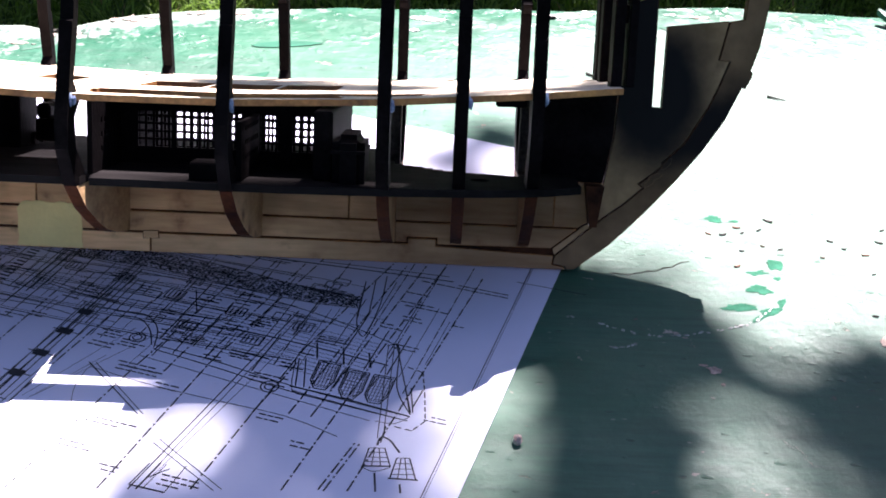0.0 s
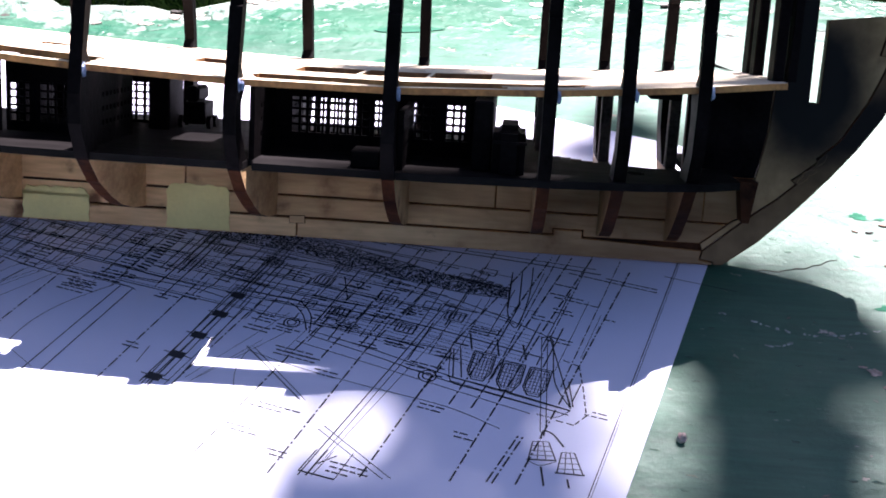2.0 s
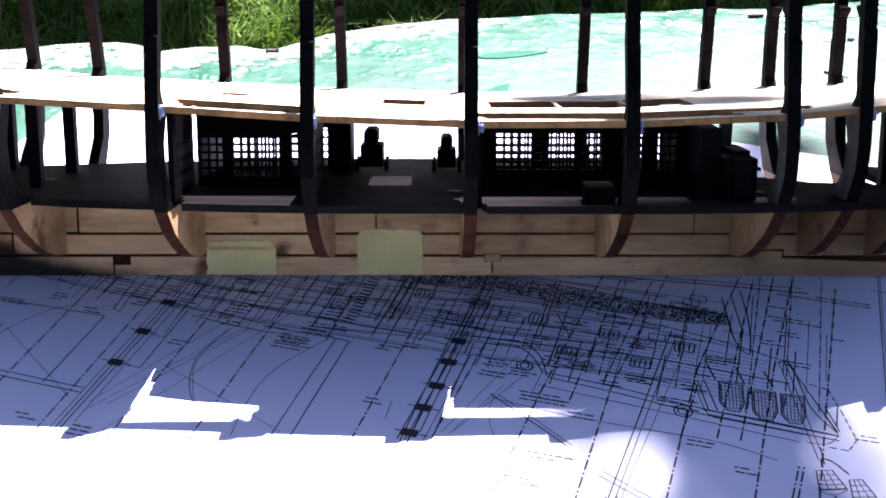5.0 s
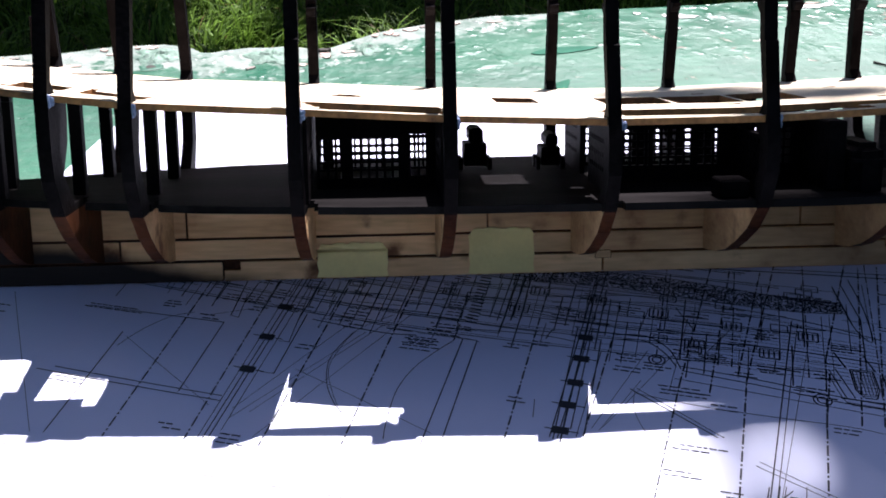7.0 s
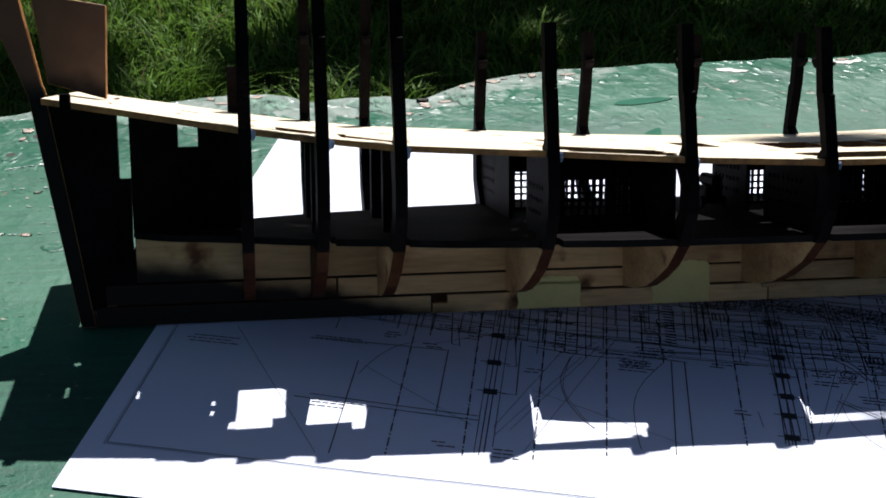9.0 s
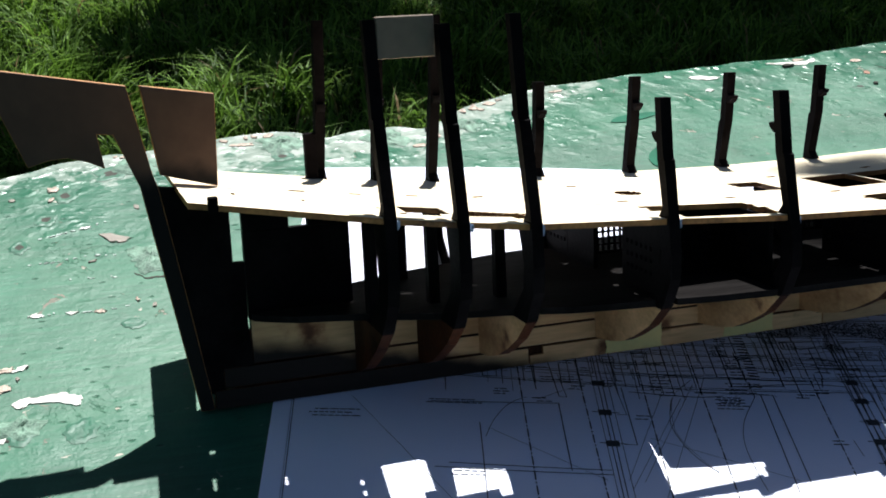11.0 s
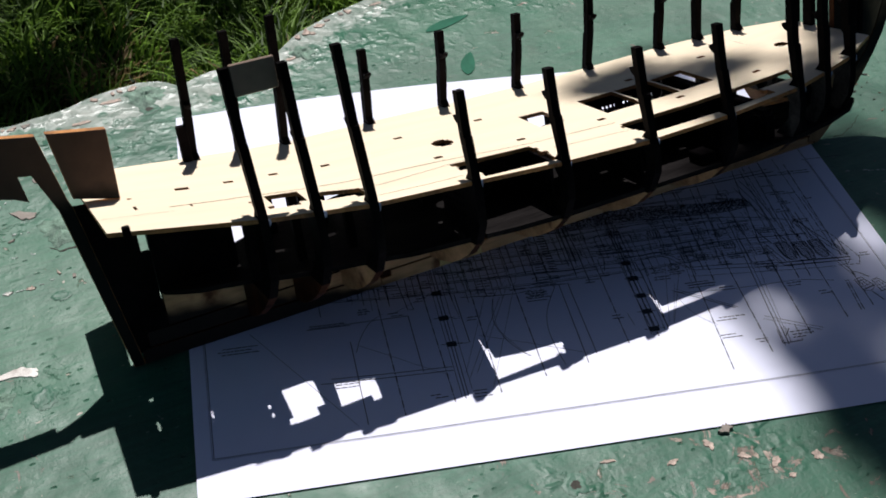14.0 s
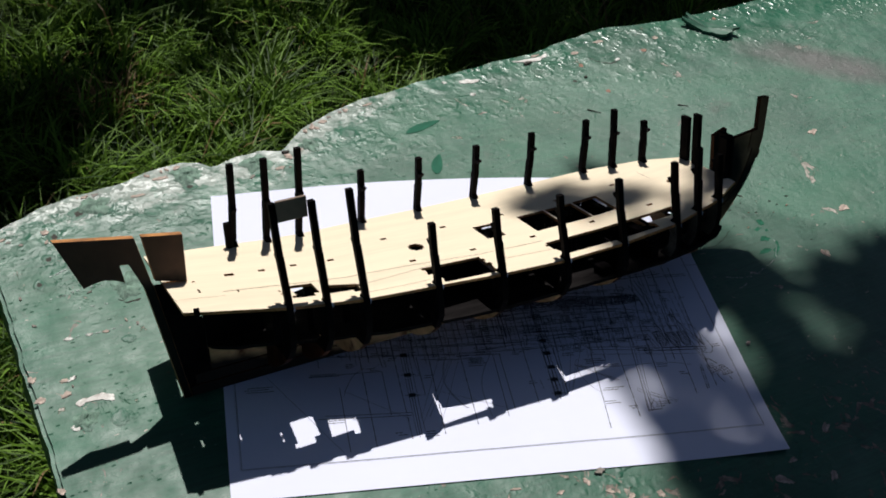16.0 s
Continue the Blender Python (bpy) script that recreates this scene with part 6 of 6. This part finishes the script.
crack([(-0.1758, 0.1557), (-0.1705, 0.1462), (-0.1644, 0.1453), (-0.1597, 0.1494)], 0.0004, "paint_crack", "thin dark crack in the green table paint")


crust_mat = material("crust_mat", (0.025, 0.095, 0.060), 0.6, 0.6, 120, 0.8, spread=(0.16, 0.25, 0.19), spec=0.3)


def crust(x, y, r, seed):
    """A lumpy raised crust of old paint."""
    bm = bmesh.new()
    rows = []
    for q in range(9):
        f = q / 8
        rows.append([])
        for k in range(40):
            a = 2 * math.pi * k / 40
            w = r * f * (1 + 0.6 * noise.noise((math.cos(a) * 1.6 + seed, math.sin(a) * 1.6, 0.1)) + 0.3 * noise.noise((math.cos(a) * 5 + seed, math.sin(a) * 5, 0.1)))
            px, py = w * math.cos(a), w * math.sin(a)
            z = (1 - f ** 3) * (0.0006 + 0.0034 * abs(noise.noise((px * 260, py * 260, seed))) + 0.0008 * noise.noise((px * 800, py * 800, seed)))
            rows[-1].append(bm.verts.new((px, py, 0.0002 + max(0.0, z))))
    for a, b in zip(rows, rows[1:]):
        for k in range(40):
            bm.faces.new((a[k], a[(k + 1) % 40], b[(k + 1) % 40], b[k]))
    bmesh.ops.remove_doubles(bm, verts=bm.verts[:], dist=1e-6)
    bmesh.ops.recalc_face_normals(bm, faces=bm.faces[:])
    for f in bm.faces:
        f.smooth = True
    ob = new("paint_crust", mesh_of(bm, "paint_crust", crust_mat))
    ob.matrix_world = pose(x, y, 0, 0, 0, 0)
    return tagged(ob, "lumpy raised crust of old green paint on the table", "paint crust", "paint crusts")


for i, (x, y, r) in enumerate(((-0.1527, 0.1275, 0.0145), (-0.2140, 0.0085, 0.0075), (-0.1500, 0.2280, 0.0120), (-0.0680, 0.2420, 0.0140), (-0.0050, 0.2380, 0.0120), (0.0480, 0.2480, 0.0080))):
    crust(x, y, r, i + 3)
fresh_mat = material("fresh_mat", (0.040, 0.165, 0.100), 0.9, 0.35, 120, 0.4, spec=0.02)
for i, (x, y, rx, ry, a) in enumerate(((0.3700, -0.0185, 0.0062, 0.0030, 4), (0.3815, -0.0205, 0.0046, 0.0026, 40), (0.3870, -0.0140, 0.0036, 0.0016, 60), (0.3800, -0.0050, 0.0046, 0.0036, 0), (0.3905, 0.0150, 0.0034, 0.0048, 20), (0.3825, 0.0078, 0.0048, 0.0020, 10), (0.3720, 0.0515, 0.0040, 0.0035, 10), (0.3893, 0.0037, 0.0022, 0.0014, 60), (0.3808, 0.0505, 0.0022, 0.0012, 0), (0.3755, -0.0262, 0.0032, 0.0012, 35))):
    flake("paint_flake", x / 0.99 + 0.0015, y, rx, ry, a, fresh_mat, "clean green flake of paint lifting off the table", "paint flake", 300 + i, lift=-0.0002, group="clean green paint flakes")
for i, (x, y, r) in enumerate(((0.3957, 0.0515, 0.0034), (0.3806, 0.0445, 0.0024), (0.3735, 0.0379, 0.0026), (0.3821, 0.0399, 0.0014), (0.3886, 0.0292, 0.0012), (0.3791, 0.0245, 0.0013), (0.3956, 0.0271, 0.0014), (0.3750, 0.0121, 0.0020), (0.4185, 0.0360, 0.0020), (0.4227, 0.0299, 0.0014), (0.4306, 0.0256, 0.0024), (0.4441, 0.0477, 0.0020), (0.4396, 0.0366, 0.0024), (0.4120, 0.0218, 0.0013), (0.4296, 0.0102, 0.0013), (0.3897, 0.0429, 0.0015), (0.3677, 0.0381, 0.0018), (0.4210, -0.0210, 0.0016))):
    flake("bark_crumb", x / 0.99 + 0.0015, y, r * 0.7, r * 0.24, -25 + 17 * (i % 4), rust_mat if i % 3 == 1 else dark_mat, "small dark curled crumb of bark on the table", "debris", 340 + i, lift=0.0002, curl=0.0002, group="bark crumbs on the table")


# ---- grass ----
def leaf_like(name, dark, light, rough=0.5, glow=0.35):
    m = bpy.data.materials.new(name)
    m.use_nodes = True
    n, l = m.node_tree.nodes, m.node_tree.links
    b = n["Principled BSDF"]
    b.inputs["Roughness"].default_value = rough
    b.inputs["Specular IOR Level"].default_value = 0.12
    geo = n.new("ShaderNodeNewGeometry")
    r = n.new("ShaderNodeValToRGB")
    r.color_ramp.elements[0].color, r.color_ramp.elements[1].color = (*dark, 1), (*light, 1)
    l.new(geo.outputs["Random Per Island"], r.inputs[0])
    l.new(r.outputs[0], b.inputs["Base Color"])
    tr = n.new("ShaderNodeBsdfTranslucent")
    l.new(r.outputs[0], tr.inputs[0])
    mx = n.new("ShaderNodeMixShader")
    mx.inputs[0].default_value = glow
    l.new(b.outputs[0], mx.inputs[1])
    l.new(tr.outputs[0], mx.inputs[2])
    l.new(mx.outputs[0], n["Material Output"].inputs[0])
    return m


grass_mat = leaf_like("grass_mat", (0.008, 0.030, 0.002), (0.185, 0.33, 0.038))

straw_mat = leaf_like("straw_mat", (0.10, 0.055, 0.022), (0.36, 0.25, 0.11))
DRY = (0.046, 1.08)


def grass():
    rg = np.random.default_rng(4)
    n = 230000
    x, y = rg.uniform(-0.95, 1.75, n), rg.uniform(-0.55, 2.3, n)
    keep = ~((x > -0.20) & (y < 0.18)) & (rg.random(n) < np.clip(1.25 - 0.35 * y, 0.35, 1))
    x, y = x[keep], y[keep]
    clump = np.array([noise.noise((float(a) * 9, float(b) * 9, 0)) + 0.6 * noise.noise((float(a) * 24, float(b) * 24, 2)) for a, b in zip(x, y)])
    turn = np.array([noise.noise((float(a) * 6, float(b) * 6, 7)) for a, b in zip(x, y)])
    keep = rg.random(len(x)) < 0.62 + 1.15 * clump
    x, y, clump, turn = x[keep], y[keep], clump[keep], turn[keep]
    n = len(x)
    a = turn * 9 + rg.normal(0, 1.1, n)
    h = rg.uniform(0.025, 0.070, n) * (1 + 0.9 * np.clip(clump, -0.6, 1))
    w = rg.uniform(0.0008, 0.0027, n)
    lean = rg.uniform(0.3, 1.5, n) * h
    dx, dy = np.cos(a), np.sin(a)
    bx, by = -dy * w, dx * w
    z = np.full(n, GROUND - 0.015)
    v = np.empty((n, 7, 3))
    for k, (f, hh, ww) in enumerate(((0, 0, 1), (0, 0, -1), (0.18, 0.48, 0.95), (0.18, 0.48, -0.95), (0.55, 0.84, 0.7), (0.55, 0.84, -0.7), (1.05, 0.93, 0))):
        v[:, k, 0] = x + dx * lean * f + bx * ww
        v[:, k, 1] = y + dy * lean * f + by * ww
        v[:, k, 2] = z + h * hh
    m = 70000
    ox, oy = rg.uniform(-4.0, 5.0, m), rg.uniform(-3.5, 5.2, m)
    far = (ox < -0.93) | (ox > 1.73) | (oy > 2.28) | (oy < -0.9)
    ox, oy = ox[far], oy[far]
    m = len(ox)
    oa, oh = rg.uniform(0, 6.283, m), rg.uniform(0.05, 0.11, m)
    ow, ol = rg.uniform(0.003, 0.006, m), rg.uniform(0.02, 0.10, m)
    o = np.empty((m, 7, 3))
    for k, (f, hh, ww) in enumerate(((0, 0, 1), (0, 0, -1), (0.18, 0.48, 0.95), (0.18, 0.48, -0.95), (0.55, 0.84, 0.7), (0.55, 0.84, -0.7), (1.05, 0.93, 0))):
        o[:, k, 0] = ox + np.cos(oa) * ol * f - np.sin(oa) * ow * ww
        o[:, k, 1] = oy + np.sin(oa) * ol * f + np.cos(oa) * ow * ww
        o[:, k, 2] = GROUND - 0.015 + oh * hh
    v = np.concatenate([v, o])
    base = np.arange(n + m)[:, None] * 7
    quads = (base + np.array([0, 1, 3, 2])).tolist() + (base + np.array([2, 3, 5, 4])).tolist()
    tris = (base + np.array([4, 5, 6])).tolist()
    me = bpy.data.meshes.new("grass")
    me.from_pydata(v.reshape(-1, 3).tolist(), [], quads + tris)
    me.materials.append(grass_mat)
    me.materials.append(straw_mat)
    gx, gy = np.concatenate([x, ox]), np.concatenate([y, oy])
    dry = np.exp(-((gx - DRY[0]) / 0.055) ** 2 - ((gy - DRY[1]) / 0.05) ** 2) * 0.75 + 0.02 > rg.random(n + m)
    me.polygons.foreach_set("material_index", np.concatenate([dry] * 3).astype(np.int32))
    return tagged(new("grass", me), "long green unmown grass in sun and shade", "grass", kind="stuff")


grass()


# ---- tree that shades the table ----
leafy_mat = leaf_like("leafy_mat", (0.03, 0.08, 0.015), (0.09, 0.17, 0.04), glow=0.06)
tree = thing("tree", "garden tree with spreading limbs of green leaves", "tree", pose(3.4, 3.6, GROUND))
OFF = Vector((3.4, 3.6, GROUND))


def tube(pts, r0, r1, seg=8):
    bm = bmesh.new()
    rings = []
    for i, p in enumerate(pts):
        d = (pts[min(i + 1, len(pts) - 1)] - pts[max(i - 1, 0)]).normalized()
        s = d.cross(Vector((0.3, 0.2, 1))).normalized()
        u = d.cross(s)
        r = r0 + (r1 - r0) * i / (len(pts) - 1)
        rings.append([bm.verts.new(p + (s * math.cos(2 * math.pi * k / seg) + u * math.sin(2 * math.pi * k / seg)) * r) for k in range(seg)])
    for a, b in zip(rings, rings[1:]):
        for k in range(seg):
            bm.faces.new((a[k], a[(k + 1) % seg], b[(k + 1) % seg], b[k]))
    bm.faces.new(rings[0])
    bm.faces.new(list(reversed(rings[-1])))
    bmesh.ops.recalc_face_normals(bm, faces=bm.faces[:])
    return bm


# where clumps of leaves stand: centre of their shade on the table, radius, height over it
SHADE = [(0.312, -0.050, 0.036, 3.7), (0.345, -0.036, 0.018, 3.7), (0.325, -0.028, 0.026, 3.7), (0.322, -0.095, 0.024, 3.8), (0.318, -0.140, 0.030, 3.6), (0.300, -0.190, 0.042, 3.9), (0.360, -0.170, 0.045, 3.7), (0.395, -0.064, 0.022, 3.6), (0.420, -0.095, 0.030, 3.8), (0.425, -0.150, 0.050, 3.9),
         (0.480, -0.090, 0.050, 3.7), (0.430, -0.230, 0.085, 4.0), (0.550, -0.130, 0.090, 3.9), (0.340, -0.255, 0.075, 3.7), (0.210, -0.228, 0.048, 3.8), (0.275, -0.250, 0.060, 3.7), (0.282, -0.208, 0.030, 3.7), (0.186, -0.203, 0.034, 3.8), (0.600, -0.260, 0.120, 4.1),
         (0.260, -0.310, 0.080, 3.8), (0.500, -0.320, 0.110, 4.0), (0.175, 0.015, 0.034, 3.7), (0.215, -0.012, 0.020, 3.6), (0.400, -0.190, 0.040, 3.7), (0.475, -0.150, 0.05, 3.7)]
# and on the lawn behind
LAWN = [(0.86, 0.98, 0.24, 4.3), (1.15, 0.85, 0.22, 4.2), (0.8, 1.3, 0.24, 4.3), (1.3, 1.25, 0.34, 4.4), (0.48, 1.62, 0.18, 4.4), (0.85, 1.7, 0.3, 4.5), (0.28, 1.98, 0.22, 4.5), (1.3, 1.85, 0.4, 4.6), (0.75, 2.15, 0.3, 4.6), (-0.31, 0.96, 0.14, 4.2), (-0.4, 1.35, 0.2, 4.3), (-0.22, 1.36, 0.1, 4.2), (-0.01, 0.98, 0.05, 4.1), (-0.22, 1.14, 0.08, 4.2), (-0.2, 0.98, 0.08, 4.2), (-0.24, 0.82, 0.09, 4.2), (0.0, 1.76, 0.16, 4.3)]
LAWN += [(0.2, 1.68, 0.16, 4.3), (0.42, 1.6, 0.14, 4.3), (0.6, 1.42, 0.13, 4.3), (0.66, 1.2, 0.1, 4.2), (0.36, 1.44, 0.09, 4.2), (0.72, 0.92, 0.1, 4.2), (0.63, 1.03, 0.06, 4.2), (0.2, 1.33, 0.08, 4.2), (0.62, 1.12, 0.08, 4.2), (0.25, 1.08, 0.03, 4.1), (0.05, 1.12, 0.03, 4.1), (-0.07, 1.1, 0.06, 4.2), (-0.14, 0.88, 0.07, 4.2), (-0.11, 1.0, 0.05, 4.2), (-0.6, 1.65, 0.28, 4.4), (-0.3, 0.68, 0.1, 4.2), (-0.75, 1.0, 0.28, 4.3), (-0.85, 1.4, 0.3, 4.4)]
lr = random.Random(9)
lv, lf = [], []


def leaf_at(p, size):
    a, t = lr.uniform(0, 6.283), lr.uniform(-0.6, 0.6)
    e = Euler((t, lr.uniform(-0.6, 0.6), a)).to_matrix()
    n = len(lv)
    for u, v, w in ((-1, 0, 0), (-0.3, -0.36, 0.1), (0.45, -0.28, 0.08), (1, 0, -0.15), (0.45, 0.28, 0.08), (-0.3, 0.36, 0.1)):
        lv.append(tuple(p + e @ Vector((u * size, v * size, w * size)) - OFF))
    lf.append(tuple(range(n, n + 6)))


# thin twigs' ends, with few leaves
HALF = [(0.205, -0.080, 0.022, 3.6), (0.240, -0.078, 0.022, 3.7), (0.172, -0.082, 0.012, 3.7)]
SPARSE = [(0.262, 0.095, 0.018, 3.7), (0.286, 0.124, 0.009, 3.7), (0.190, -0.130, 0.042, 3.8), (0.238, -0.165, 0.040, 3.6), (0.225, -0.120, 0.025, 3.7)]
clumps = []
for spots, dens in ((SHADE, 1.0), (HALF, 0.25), (SPARSE, 0.07), (LAWN, 1.0)):
    for x, y, r, h in spots:
        zb = GROUND if spots is LAWN else 0.0
        c = Vector((x, y, zb)) + SUN * ((h if spots is LAWN else 0.72 * h) / SUN.z)
        clumps.append(c)
        size = 0.075 if spots is LAWN else 0.028
        count = int(dens * 22.0 * (r / size) ** 2) + 8
        for _ in range(count):
            q, b = math.sqrt(lr.random()) * r, lr.uniform(0, 6.283)
            leaf_at(c + Vector((q * math.cos(b), q * math.sin(b), 0)) + SUN * lr.uniform(-0.18, 0.18), size * lr.uniform(0.7, 1.2))
for _ in range(26):
    a, q = lr.uniform(0, 6.283), lr.uniform(0.3, 1.3)
    at = OFF + Vector((0.1 + q * math.cos(a), -0.1 + 0.8 * q * math.sin(a), 3.6 + lr.uniform(-0.5, 1.1)))
    for _ in range(60):
        leaf_at(at + Vector((lr.gauss(0, 0.22), lr.gauss(0, 0.22), lr.gauss(0, 0.16))), lr.uniform(0.05, 0.09))
me = bpy.data.meshes.new("crown")
me.from_pydata(lv, [], lf)
me.materials.append(leafy_mat)
crown = new("crown", me)
crown.parent = tree
trunk_top = Vector((0.1, -0.1, 3.9))
part("trunk", tube([Vector((0, 0, 0)), Vector((0.05, -0.02, 0.9)), Vector((0.02, -0.08, 2.3)), trunk_top], 0.16, 0.09, 12), bark_mat, tree)
hub = [Vector((1.36, 1.36, 2.7)), Vector((1.9, 3.5, 3.9)), Vector((0.5, 4.1, 4.0))]
for hb_ in hub:
    b = hb_ - OFF
    part("limb", tube([trunk_top - Vector((0, 0, 0.5)), trunk_top.lerp(b, 0.5) + Vector((0, 0, 0.25)), b], 0.05, 0.018), bark_mat, tree)
for c in clumps:
    near_hub = min(hub, key=lambda q: (q - c).length)
    a, b = near_hub - OFF, c - OFF
    part("branch", tube([a, a.lerp(b, 0.5) + Vector((0, 0, 0.06)), b], 0.010, 0.0025, 6), bark_mat, tree)


# ---- unseen hedge, added behind the lawn to block the low sky ----
def hedge():
    rg = np.random.default_rng(8)
    n = 22000
    x = rg.uniform(-9.0, 12.0, n)
    top = 8.4 + 0.5 * np.sin(x * 1.7) + 0.3 * np.sin(x * 4.1 + 1)
    z = np.sqrt(rg.random(n)) * top
    y = 8.5 + rg.uniform(0, 0.9, n) + 0.25 * np.sin(x * 2.3) * np.sin(z * 1.9)
    vs, fs = [], []
    for px, py, pz in zip(x, y, z):
        e = Euler((rg.uniform(0.4, 2.0), rg.uniform(-0.7, 0.7), rg.uniform(-0.9, 0.9))).to_matrix()
        s = rg.uniform(0.15, 0.28)
        k = len(vs)
        for u, v, w in ((-1, 0, 0), (-0.3, -0.42, 0.1), (0.45, -0.34, 0.08), (1, 0, -0.15), (0.45, 0.34, 0.08), (-0.3, 0.42, 0.1)):
            vs.append(tuple(Vector((px, py, pz)) + e @ Vector((u * s, v * s, w * s))))
        fs.append(tuple(range(k, k + 6)))
    me = bpy.data.meshes.new("foliage")
    me.from_pydata(vs, [], fs)
    me.materials.append(leafy_mat)
    ob = thing("hedge", "unseen tall green hedge added to block the low sky", "hedge", pose(0, 0, GROUND))
    new("foliage", me).parent = ob
    for i in range(9):
        px = -7.8 + 2.3 * i
        part("stem", tube([Vector((px, 8.95, -0.03)), Vector((px + 0.08, 9.0, 2.2)), Vector((px - 0.05, 8.95, 6.2))], 0.09, 0.03), bark_mat, ob)


hedge()
